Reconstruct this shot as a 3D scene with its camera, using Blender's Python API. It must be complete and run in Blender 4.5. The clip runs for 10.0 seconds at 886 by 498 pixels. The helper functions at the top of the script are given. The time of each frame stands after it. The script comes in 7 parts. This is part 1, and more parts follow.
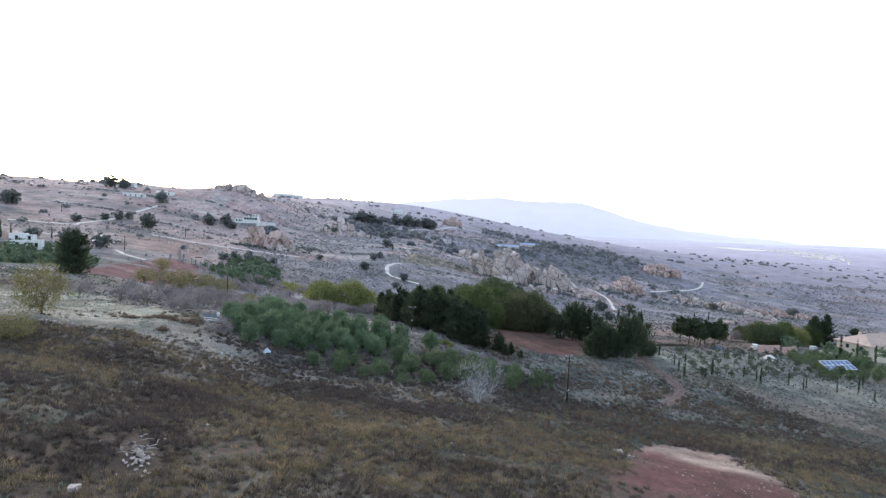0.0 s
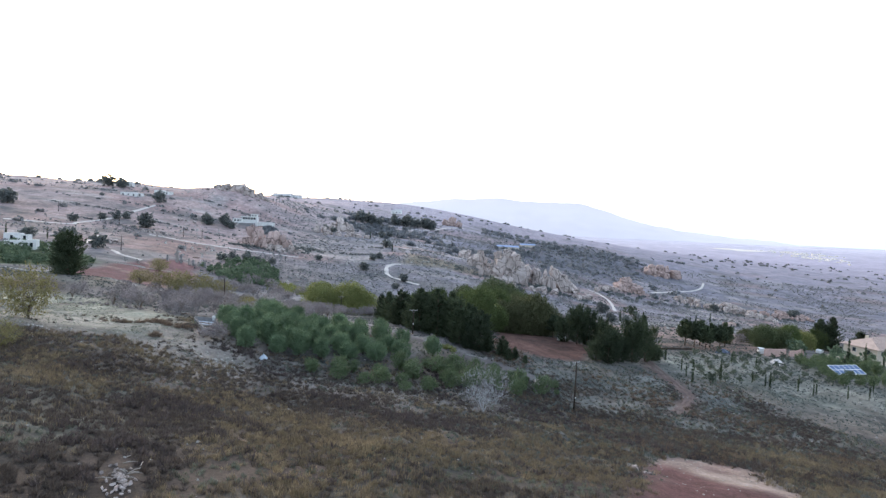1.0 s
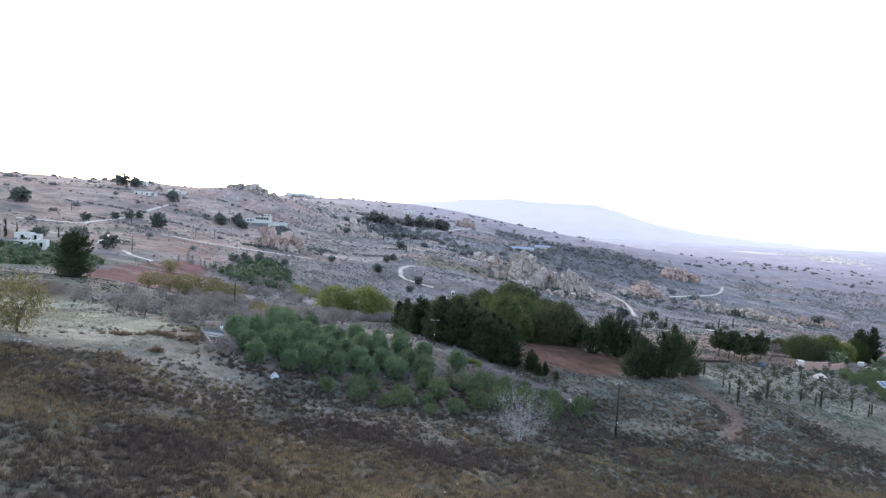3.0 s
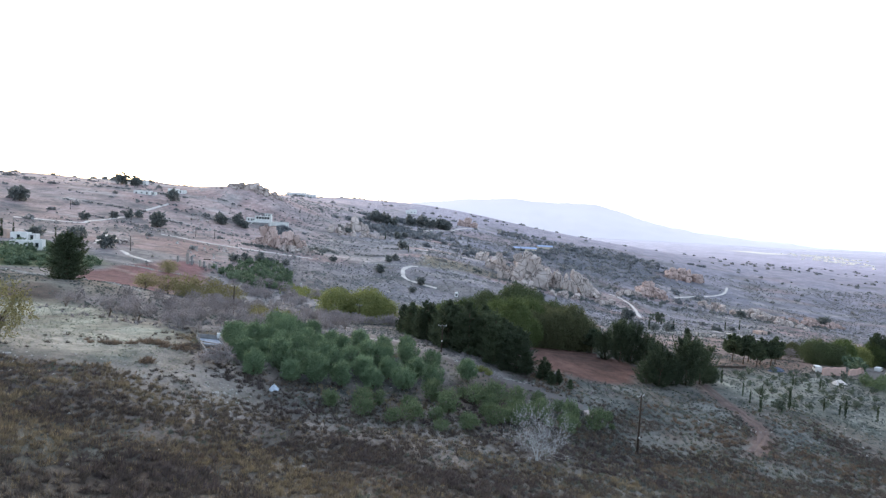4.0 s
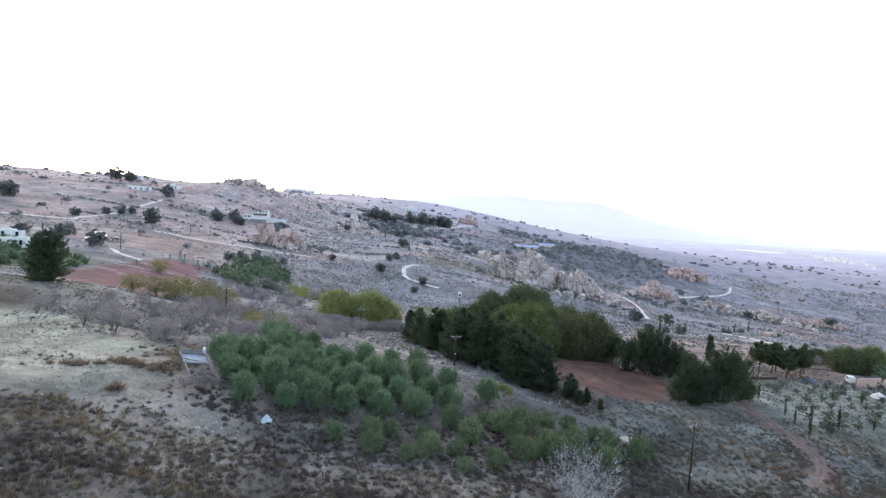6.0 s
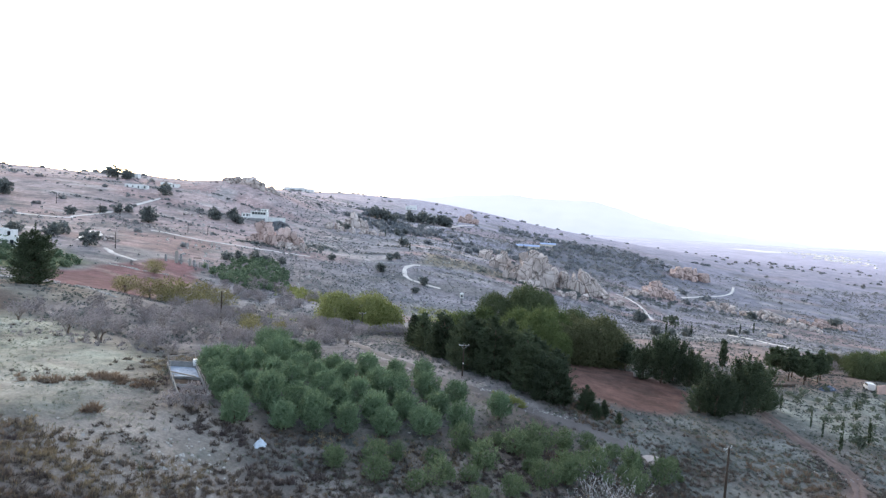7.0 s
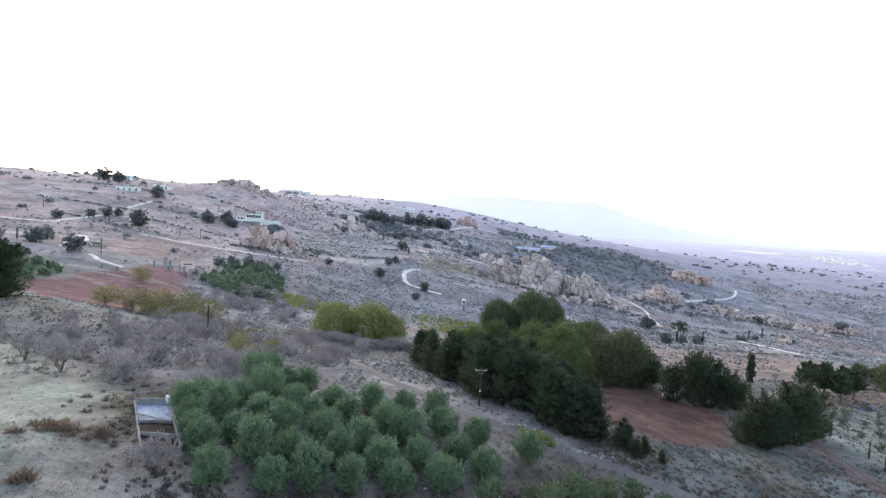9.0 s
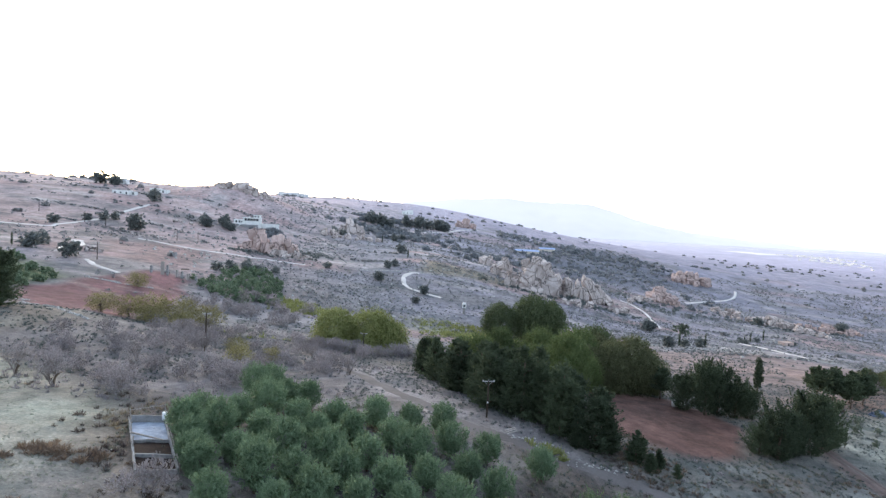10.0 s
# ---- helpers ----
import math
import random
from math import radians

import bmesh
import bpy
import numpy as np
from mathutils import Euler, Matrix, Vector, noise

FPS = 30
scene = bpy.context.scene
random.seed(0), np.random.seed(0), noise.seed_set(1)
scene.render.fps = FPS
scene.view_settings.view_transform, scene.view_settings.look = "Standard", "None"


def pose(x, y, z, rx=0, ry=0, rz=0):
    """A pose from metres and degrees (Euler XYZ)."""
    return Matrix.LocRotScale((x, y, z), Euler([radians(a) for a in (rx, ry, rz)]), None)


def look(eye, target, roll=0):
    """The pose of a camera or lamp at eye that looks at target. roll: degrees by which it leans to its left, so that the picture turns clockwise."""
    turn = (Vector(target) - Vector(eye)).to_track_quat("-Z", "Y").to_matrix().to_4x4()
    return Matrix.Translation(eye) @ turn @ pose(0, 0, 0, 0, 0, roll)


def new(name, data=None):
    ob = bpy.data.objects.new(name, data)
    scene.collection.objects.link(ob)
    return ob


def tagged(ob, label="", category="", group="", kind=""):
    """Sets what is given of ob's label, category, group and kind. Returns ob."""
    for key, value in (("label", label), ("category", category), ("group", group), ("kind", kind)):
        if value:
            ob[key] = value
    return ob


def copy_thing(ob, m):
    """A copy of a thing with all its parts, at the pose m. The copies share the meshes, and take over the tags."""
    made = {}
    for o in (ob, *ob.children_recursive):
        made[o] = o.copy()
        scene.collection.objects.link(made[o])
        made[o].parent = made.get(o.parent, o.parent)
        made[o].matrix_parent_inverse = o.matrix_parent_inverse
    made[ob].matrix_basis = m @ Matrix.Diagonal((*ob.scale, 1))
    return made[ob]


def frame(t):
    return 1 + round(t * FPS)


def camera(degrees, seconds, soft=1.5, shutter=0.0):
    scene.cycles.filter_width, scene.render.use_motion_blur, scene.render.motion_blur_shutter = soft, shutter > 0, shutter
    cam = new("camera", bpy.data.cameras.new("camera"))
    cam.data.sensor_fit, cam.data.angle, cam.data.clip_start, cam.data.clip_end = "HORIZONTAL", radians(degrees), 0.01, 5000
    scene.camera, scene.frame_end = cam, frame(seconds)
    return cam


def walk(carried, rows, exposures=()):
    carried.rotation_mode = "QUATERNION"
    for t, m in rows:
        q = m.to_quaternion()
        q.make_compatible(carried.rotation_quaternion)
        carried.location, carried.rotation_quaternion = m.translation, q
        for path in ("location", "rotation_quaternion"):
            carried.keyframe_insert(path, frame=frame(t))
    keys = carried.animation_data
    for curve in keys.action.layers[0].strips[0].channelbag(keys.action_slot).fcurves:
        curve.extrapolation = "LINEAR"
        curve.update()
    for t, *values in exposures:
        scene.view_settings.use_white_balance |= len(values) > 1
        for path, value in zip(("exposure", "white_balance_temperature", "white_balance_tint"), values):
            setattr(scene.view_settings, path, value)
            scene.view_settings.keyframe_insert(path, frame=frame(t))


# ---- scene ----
# camera and its way
cam = camera(79.0, 10.0, soft=1.32)
PATH = [
    (0, (0.000, 0.000, 36.000), (0.403, 19.970, 34.973), 2.72),
    (0.5, (-0.276, 1.468, 36.115), (0.193, 21.436, 35.085), 2.76),
    (1, (-0.695, 3.352, 36.238), (-0.260, 23.321, 35.214), 2.86),
    (1.5, (-1.256, 5.335, 36.344), (-0.918, 25.306, 35.323), 2.90),
    (2, (-1.959, 7.722, 36.500), (-1.790, 27.695, 35.471), 3.03),
    (2.5, (-2.632, 9.913, 36.643), (-2.577, 29.887, 35.614), 3.11),
    (4, (-4.860, 17.665, 37.034), (-4.894, 37.637, 35.980), 3.26),
    (4.5, (-5.619, 20.352, 37.120), (-5.640, 40.323, 36.038), 3.30),
    (5, (-6.437, 23.218, 37.285), (-6.437, 43.187, 36.169), 3.40),
    (5.5, (-7.228, 26.210, 37.248), (-7.207, 46.178, 36.113), 3.47),
    (7, (-9.468, 35.475, 37.647), (-9.405, 55.439, 36.442), 3.63),
    (7.5, (-10.173, 38.545, 37.752), (-10.108, 58.509, 36.544), 3.64),
    (8, (-10.904, 41.936, 37.829), (-10.840, 61.900, 36.630), 3.60),
    (8.5, (-11.572, 44.751, 38.079), (-11.462, 64.716, 36.905), 3.54),
    (9, (-12.259, 47.468, 38.356), (-12.079, 67.436, 37.226), 3.53),
    (9.5, (-12.893, 49.260, 38.661), (-12.662, 69.229, 37.566), 3.47),
    (10, (-13.508, 50.207, 38.922), (-13.255, 70.177, 37.868), 3.32),
]
walk(cam, [(t, look(eye, target, roll)) for t, eye, target, roll in PATH],
     exposures=[(0.0, 0.26), (4.5, 0.29), (5.5, 0.41), (7.0, 0.47), (10.0, 0.44)])

# ---- light: hazy overcast evening, the brighter sky ahead and to the left ----
SUN_AZ, SUN_EL = radians(-28), radians(16)
world = bpy.data.worlds.new("sky")
scene.world = world
world.use_nodes = True
wn, wl = world.node_tree.nodes, world.node_tree.links
wn.clear()
sky = wn.new("ShaderNodeTexSky")
sky.sky_type, sky.sun_disc = "NISHITA", False
sky.sun_elevation, sky.sun_rotation = SUN_EL, SUN_AZ
sky.air_density, sky.dust_density, sky.ozone_density, sky.altitude = 1.0, 6.0, 1.0, 400
cloud = wn.new("ShaderNodeMixRGB")
cloud.blend_type = "ADD"
cloud.inputs["Fac"].default_value = 1.0
haze = wn.new("ShaderNodeMixRGB")
haze.inputs["Color1"].default_value, haze.inputs["Color2"].default_value = (7.35, 8.9, 11.1, 1), (3.2, 4.1, 5.5, 1)
direction, height = wn.new("ShaderNodeTexCoord"), wn.new("ShaderNodeSeparateXYZ")
wl.new(direction.outputs["Generated"], height.inputs["Vector"])
wl.new(height.outputs["Z"], haze.inputs["Fac"])
wl.new(haze.outputs["Color"], cloud.inputs["Color2"])
back = wn.new("ShaderNodeBackground")
back.inputs["Strength"].default_value = 0.11
wout = wn.new("ShaderNodeOutputWorld")
wl.new(sky.outputs["Color"], cloud.inputs["Color1"])
wl.new(cloud.outputs["Color"], back.inputs["Color"])
wl.new(back.outputs["Background"], wout.inputs["Surface"])
sun_data = bpy.data.lights.new("sun", "SUN")
sun_data.energy, sun_data.angle, sun_data.color = 0.8, radians(14), (1.0, 0.93, 0.84)
sun = new("sun", sun_data)
to_sun = Vector((math.sin(SUN_AZ) * math.cos(SUN_EL), math.cos(SUN_AZ) * math.cos(SUN_EL), math.sin(SUN_EL)))
sun.rotation_euler = to_sun.to_track_quat("Z", "Y").to_euler()


# ---- materials ----
def material(name, color, dark=0.6, light=1.35, scale=2.0, fine=14.0, rough=0.9, island=0.0, thing=0.0, bump=0.25, spec=0.15,
             metal=0.0, through_light=0.0, coords="Object", second=None, joints=0.0):
    """A surface with two scales of variation; island and thing vary it from leaf to leaf and from object to object."""
    m = bpy.data.materials.new(name)
    m.use_nodes = True
    n, l = m.node_tree.nodes, m.node_tree.links
    b = n["Principled BSDF"]
    b.inputs["Roughness"].default_value, b.inputs["Metallic"].default_value = rough, metal
    b.inputs["Specular IOR Level"].default_value = spec
    if coords == "World":
        pos = n.new("ShaderNodeNewGeometry").outputs["Position"]
    else:
        pos = n.new("ShaderNodeTexCoord").outputs["Object"]
    big, small = n.new("ShaderNodeTexNoise"), n.new("ShaderNodeTexNoise")
    for tex, s, d in ((big, scale, 3), (small, fine, 4)):
        tex.inputs["Scale"].default_value, tex.inputs["Detail"].default_value = s, d
        l.new(pos, tex.inputs["Vector"])
    add = n.new("ShaderNodeMath")
    add.operation = "MULTIPLY_ADD"
    l.new(small.outputs["Fac"], add.inputs[0])
    add.inputs[1].default_value = 0.6
    l.new(big.outputs["Fac"], add.inputs[2])
    total = add.outputs[0]
    for amount, source in ((island, "Random Per Island"), (thing, "Random")):
        if amount:
            node = n.new("ShaderNodeNewGeometry" if source == "Random Per Island" else "ShaderNodeObjectInfo")
            more = n.new("ShaderNodeMath")
            more.operation = "MULTIPLY_ADD"
            l.new(node.outputs[source], more.inputs[0])
            more.inputs[1].default_value = amount
            l.new(total, more.inputs[2])
            total = more.outputs[0]
    ramp = n.new("ShaderNodeMapRange")
    ramp.inputs["From Min"].default_value = 0.45
    ramp.inputs["From Max"].default_value = 1.15 + island + thing
    l.new(total, ramp.inputs["Value"])
    mix = n.new("ShaderNodeMixRGB")
    c2 = second or tuple(min(1.0, c * light) for c in color)
    mix.inputs["Color1"].default_value = (*[c * dark for c in color], 1)
    mix.inputs["Color2"].default_value = (*c2, 1)
    l.new(ramp.outputs["Result"], mix.inputs["Fac"])
    l.new(mix.outputs["Color"], b.inputs["Base Color"])
    if joints:
        warp = n.new("ShaderNodeMixRGB")
        warp.blend_type = "ADD"
        warp.inputs["Fac"].default_value = 1.0
        l.new(pos, warp.inputs["Color1"])
        stretch = n.new("ShaderNodeVectorMath")
        stretch.operation = "SCALE"
        stretch.inputs["Scale"].default_value = 9.0
        l.new(big.outputs["Color"], stretch.inputs[0])
        l.new(stretch.outputs["Vector"], warp.inputs["Color2"])
        cell = n.new("ShaderNodeTexVoronoi")
        cell.feature = "DISTANCE_TO_EDGE"
        cell.inputs["Scale"].default_value = joints
        l.new(warp.outputs["Color"], cell.inputs["Vector"])
        edge = n.new("ShaderNodeMapRange")
        edge.inputs["From Min"].default_value, edge.inputs["From Max"].default_value = 0.005, 0.045
        edge.inputs["To Min"].default_value = 0.32
        l.new(cell.outputs["Distance"], edge.inputs["Value"])
        crack = n.new("ShaderNodeMixRGB")
        crack.blend_type = "MULTIPLY"
        crack.inputs["Fac"].default_value = 1.0
        l.new(mix.outputs["Color"], crack.inputs["Color1"])
        l.new(edge.outputs["Result"], crack.inputs["Color2"])
        l.new(crack.outputs["Color"], b.inputs["Base Color"])
    if bump:
        bp = n.new("ShaderNodeBump")
        bp.inputs["Strength"].default_value, bp.inputs["Distance"].default_value = bump, 0.05
        l.new(small.outputs["Fac"], bp.inputs["Height"])
        l.new(bp.outputs["Normal"], b.inputs["Normal"])
    if through_light:
        tr, mx = n.new("ShaderNodeBsdfTranslucent"), n.new("ShaderNodeMixShader")
        l.new(mix.outputs["Color"], tr.inputs["Color"])
        mx.inputs["Fac"].default_value = through_light
        l.new(b.outputs["BSDF"], mx.inputs[1])
        l.new(tr.outputs["BSDF"], mx.inputs[2])
        l.new(mx.outputs["Shader"], n["Material Output"].inputs["Surface"])
    return m


def leaves(name, color, second, **k):
    return material(name, color, 0.55, 1.4, scale=k.pop("scale", 0.8), fine=6.0, rough=0.75, island=0.45, thing=k.pop("thing", 0.35),
                    bump=0, spec=0.1, through_light=k.pop("lucent", 0.3), second=second, **k)


M_OLIVE = leaves("olive leaves", (0.138, 0.205, 0.122), (0.265, 0.365, 0.215))
M_YOUNG = leaves("dull young olive leaves", (0.125, 0.17, 0.095), (0.235, 0.30, 0.165))
M_CONIFER = leaves("conifer needles", (0.045, 0.064, 0.046), (0.125, 0.155, 0.088), thing=0.7)
M_BROAD = leaves("green foliage", (0.078, 0.108, 0.052), (0.18, 0.225, 0.09), thing=0.9)
M_WILLOW = leaves("browning green foliage", (0.09, 0.105, 0.058), (0.185, 0.19, 0.10), thing=0.7)
M_YELGREEN = leaves("yellow green foliage", (0.20, 0.225, 0.08), (0.38, 0.395, 0.16))
M_YELLOW = leaves("autumn yellow foliage", (0.235, 0.215, 0.10), (0.40, 0.36, 0.175))
M_ORCHARD = leaves("bright orchard leaves", (0.14, 0.205, 0.13), (0.26, 0.335, 0.215), thing=0.6)
# far foliage, paled beyond near leaves: distance haze put into the colours
M_FAR = leaves("hillside shrub leaves, haze painted in", (0.265, 0.268, 0.265), (0.375, 0.372, 0.37))
M_FARDARK = leaves("dark hillside tree leaves, haze painted in", (0.172, 0.196, 0.19), (0.28, 0.30, 0.285), lucent=0.5)
M_SLATE = leaves("bluish far woodland leaves, haze painted in", (0.225, 0.245, 0.265), (0.34, 0.36, 0.38), lucent=0.5)
M_HEATH = leaves("brown heath twigs", (0.094, 0.079, 0.071), (0.19, 0.158, 0.136), coords="World", scale=0.12, thing=0.0)
M_TUSSOCK = leaves("straw yellow tussock", (0.175, 0.138, 0.092), (0.37, 0.30, 0.20), coords="World", scale=0.15, thing=0.0)
M_GOLDEN = leaves("golden seed heads", (0.25, 0.195, 0.12), (0.48, 0.385, 0.245), coords="World", scale=0.3, thing=0.0)
M_GREENSCRUB = leaves("grey green turf", (0.13, 0.145, 0.112), (0.25, 0.27, 0.21), coords="World", scale=0.2, thing=0.0)
M_GREYSCRUB = leaves("grey green scrub", (0.11, 0.126, 0.119), (0.215, 0.238, 0.224), coords="World", scale=0.12, thing=0.0)
M_PURPLE = leaves("bare purple brown twigs", (0.235, 0.212, 0.222), (0.46, 0.42, 0.425), thing=0.8)
M_SAPLING = leaves("dull sapling leaves", (0.13, 0.155, 0.115), (0.215, 0.245, 0.185))
M_DARKHEATH = leaves("dark purple brown heath twigs", (0.088, 0.072, 0.071), (0.168, 0.139, 0.132), coords="World", scale=0.2, thing=0.0)
M_BRAMBLE = leaves("rusty bramble stems", (0.15, 0.112, 0.088), (0.31, 0.23, 0.17), coords="World", scale=0.4, thing=0.0)
M_MEADOW = leaves("short meadow grass", (0.215, 0.235, 0.18), (0.36, 0.375, 0.30), coords="World", scale=0.2, thing=0.0)
M_PALE = material("pale bleached twigs", (0.42, 0.42, 0.42), 0.7, 1.3, scale=1.0, island=0.2, bump=0)
M_PALETWIG = material("pale grey twigs", (0.29, 0.275, 0.27), 0.7, 1.3, scale=1.0, island=0.2, bump=0)
M_TWIG = material("grey brown twigs", (0.22, 0.19, 0.175), 0.6, 1.5, scale=1.0, island=0.3, bump=0)
M_BARK = material("grey brown bark", (0.13, 0.10, 0.075), 0.55, 1.4, scale=3.0, fine=25.0, bump=0.6)
M_POLE = material("weathered dark pole timber", (0.06, 0.045, 0.035), 0.6, 1.5, scale=2.0, fine=30.0, bump=0.5)
M_IRON = material("dull galvanised iron", (0.45, 0.46, 0.47), 0.7, 1.2, rough=0.5, metal=0.7, spec=0.4)
M_CERAMIC = material("grey glazed ceramic", (0.55, 0.55, 0.53), 0.8, 1.2, rough=0.25, spec=0.5)
M_ROCK = material("grey granite rock", (0.555, 0.475, 0.435), 0.45, 1.3, scale=0.12, fine=1.1, thing=0.45, bump=1.0, coords="World", joints=0.11)
M_REDROCK = material("reddish granite rock", (0.55, 0.415, 0.37), 0.5, 1.3, scale=0.12, fine=1.1, thing=0.45, bump=1.0, coords="World", joints=0.11)
M_STONE = material("pale field stone", (0.40, 0.385, 0.36), 0.6, 1.3, scale=2.0, fine=9.0, island=0.3, bump=0.6, coords="World")
M_PLASTER = material("white lime plaster", (0.80, 0.79, 0.76), 0.82, 1.08, scale=0.5, fine=4.0, bump=0.15)
M_CREAM = material("cream render", (0.66, 0.58, 0.47), 0.85, 1.1, scale=0.5, fine=4.0, bump=0.15)
M_PINK = material("pink plaster", (0.62, 0.42, 0.36), 0.8, 1.15, scale=0.5, fine=4.0, bump=0.2)
M_TILE = material("terracotta roof tiles", (0.55, 0.42, 0.36), 0.7, 1.3, scale=0.6, fine=5.0, thing=0.3, bump=0.4)
M_GLASS = material("dark window glass", (0.03, 0.035, 0.04), 0.8, 1.2, rough=0.08, spec=0.6, bump=0)
M_PANEL = material("blue photovoltaic glass", (0.10, 0.16, 0.30), 0.8, 1.2, scale=1.0, rough=0.12, spec=0.6, thing=0.2, bump=0)
M_BLUEROOF = material("faded blue sheet metal roof", (0.40, 0.47, 0.66), 0.75, 1.2, scale=0.2, rough=0.5, bump=0.1)
M_CONCRETE = material("weathered concrete", (0.28, 0.275, 0.272), 0.5, 1.4, scale=0.9, fine=8.0, bump=0.5)
M_BLUEGREY = material("blue washed rubble plaster", (0.32, 0.365, 0.44), 0.5, 1.4, scale=1.2, fine=9.0, bump=0.5)
# pen floor earth, painted darker still for the shade of deep bays
M_SHADEDEARTH = material("dark earth with bay shade", (0.022, 0.015, 0.013), 0.6, 1.6, scale=1.5, fine=10.0, bump=0.6)
M_TIMBER = material("silver weathered timber", (0.36, 0.33, 0.30), 0.6, 1.3, scale=3.0, fine=25.0, thing=0.2, bump=0.4)
M_SHEET = material("dirty pale blue plastic sheet", (0.55, 0.62, 0.70), 0.75, 1.15, scale=2.0, rough=0.45, spec=0.4, bump=0.3)
M_BLUETARP = material("blue tarpaulin", (0.06, 0.078, 0.12), 0.7, 1.4, scale=1.0, rough=0.5, spec=0.3, bump=0.3)
M_WHITE = material("white painted metal", (0.75, 0.75, 0.74), 0.9, 1.06, rough=0.35, spec=0.5, bump=0)
M_TYRE = material("black tyre rubber", (0.02, 0.02, 0.02), 0.8, 1.3, rough=0.9, bump=0)
M_DIRTROAD = material("pale dirt road", (0.62, 0.58, 0.545), 0.68, 1.2, scale=0.15, fine=1.5, bump=0.3, coords="World")
# one very pale tone for the far field and the town
M_STUBBLE = material("very pale far field and walls", (0.82, 0.76, 0.68), 0.85, 1.15, scale=0.01, fine=0.08, bump=0, coords="World")
M_REDTRACK = material("reddish wheel ruts", (0.165, 0.12, 0.107), 0.6, 1.4, scale=0.3, fine=3.0, bump=0.5, coords="World")
M_GREYTRACK = material("grey brown earth track", (0.14, 0.125, 0.12), 0.7, 1.3, scale=0.25, fine=3.0, bump=0.4, coords="World")


# ---- mesh helpers ----
def mesh_from(name, verts, faces, mat, smooth=False):
    me = bpy.data.meshes.new(name)
    if isinstance(faces, np.ndarray):
        n, k = faces.shape
        me.vertices.add(len(verts))
        me.vertices.foreach_set("co", np.asarray(verts, np.float32).ravel())
        me.loops.add(n * k)
        me.loops.foreach_set("vertex_index", faces.astype(np.int32).ravel())
        me.polygons.add(n)
        me.polygons.foreach_set("loop_start", (np.arange(n) * k).astype(np.int32))
        me.update(calc_edges=True)
    else:
        me.from_pydata([tuple(map(float, v)) for v in verts], [], faces)
    me.materials.append(mat)
    if smooth:
        me.polygons.foreach_set("use_smooth", [True] * len(me.polygons))
    return me


def part(name, me, parent=None, label="", at=None):
    ob = new(name, me)
    if parent is not None:
        ob.parent = parent
    if at is not None:
        ob.matrix_basis = at
    if label:
        tagged(ob, label)
    return ob


def thing(name, x, y, z, label, category, group="", turn=0.0, kind=""):
    ob = new(name)
    ob.matrix_basis = pose(x, y, z, 0, 0, turn)
    return tagged(ob, label, category, group, kind)


class Shape:
    """Gathers boxes, tubes and slabs into one mesh."""

    def __init__(self):
        self.v, self.f = [], []

    def add(self, v, f):
        o = len(self.v)
        self.v += [tuple(p) for p in v]
        self.f += [tuple(i + o for i in face) for face in f]
        return self

    def box(self, x, y, z, w, d, h, turn=0.0, cut=0.0):
        """A box with its base centre at x, y, z; cut draws the top in."""
        c, s = math.cos(turn), math.sin(turn)
        v = []
        for k, t in ((0, 0.0), (1, cut)):
            for a, b in ((-1, -1), (1, -1), (1, 1), (-1, 1)):
                p, q = a * (w / 2 - t), b * (d / 2 - t)
                v.append((x + p * c - q * s, y + p * s + q * c, z + k * h))
        return self.add(v, [(3, 2, 1, 0), (4, 5, 6, 7), (0, 1, 5, 4), (1, 2, 6, 5), (2, 3, 7, 6), (3, 0, 4, 7)])

    def tube(self, path, radii, sides=6):
        path = [Vector(p) for p in path]
        v, f = [], []
        for i, p in enumerate(path):
            d = (path[min(i + 1, len(path) - 1)] - path[max(i - 1, 0)]).normalized()
            a = d.cross(Vector((0.31, 0.87, 0.12))).normalized()
            b = d.cross(a)
            for k in range(sides):
                t = 2 * math.pi * k / sides
                v.append(p + radii[i] * (math.cos(t) * a + math.sin(t) * b))
        for i in range(len(path) - 1):
            for k in range(sides):
                n = (k + 1) % sides
                f.append((i * sides + k, i * sides + n, (i + 1) * sides + n, (i + 1) * sides + k))
        f.append(tuple(range(sides))[::-1])
        f.append(tuple((len(path) - 1) * sides + k for k in range(sides)))
        return self.add(v, f)

    def mesh(self, name, mat, smooth=False):
        return mesh_from(name, self.v, self.f, mat, smooth)


def vnoise(x, y, size, seed):
    """Smooth value noise from 0 to 1 over the plane."""
    x, y = np.asarray(x, float) / size + seed * 17.31, np.asarray(y, float) / size + seed * 9.77
    i, j = np.floor(x), np.floor(y)
    u, v = x - i, y - j
    u, v = u * u * (3 - 2 * u), v * v * (3 - 2 * v)

    def rnd(a, b):
        s = np.sin(a * 127.1 + b * 311.7 + seed * 74.7) * 43758.5453
        return s - np.floor(s)

    return (rnd(i, j) * (1 - u) + rnd(i + 1, j) * u) * (1 - v) + (rnd(i, j + 1) * (1 - u) + rnd(i + 1, j + 1) * u) * v


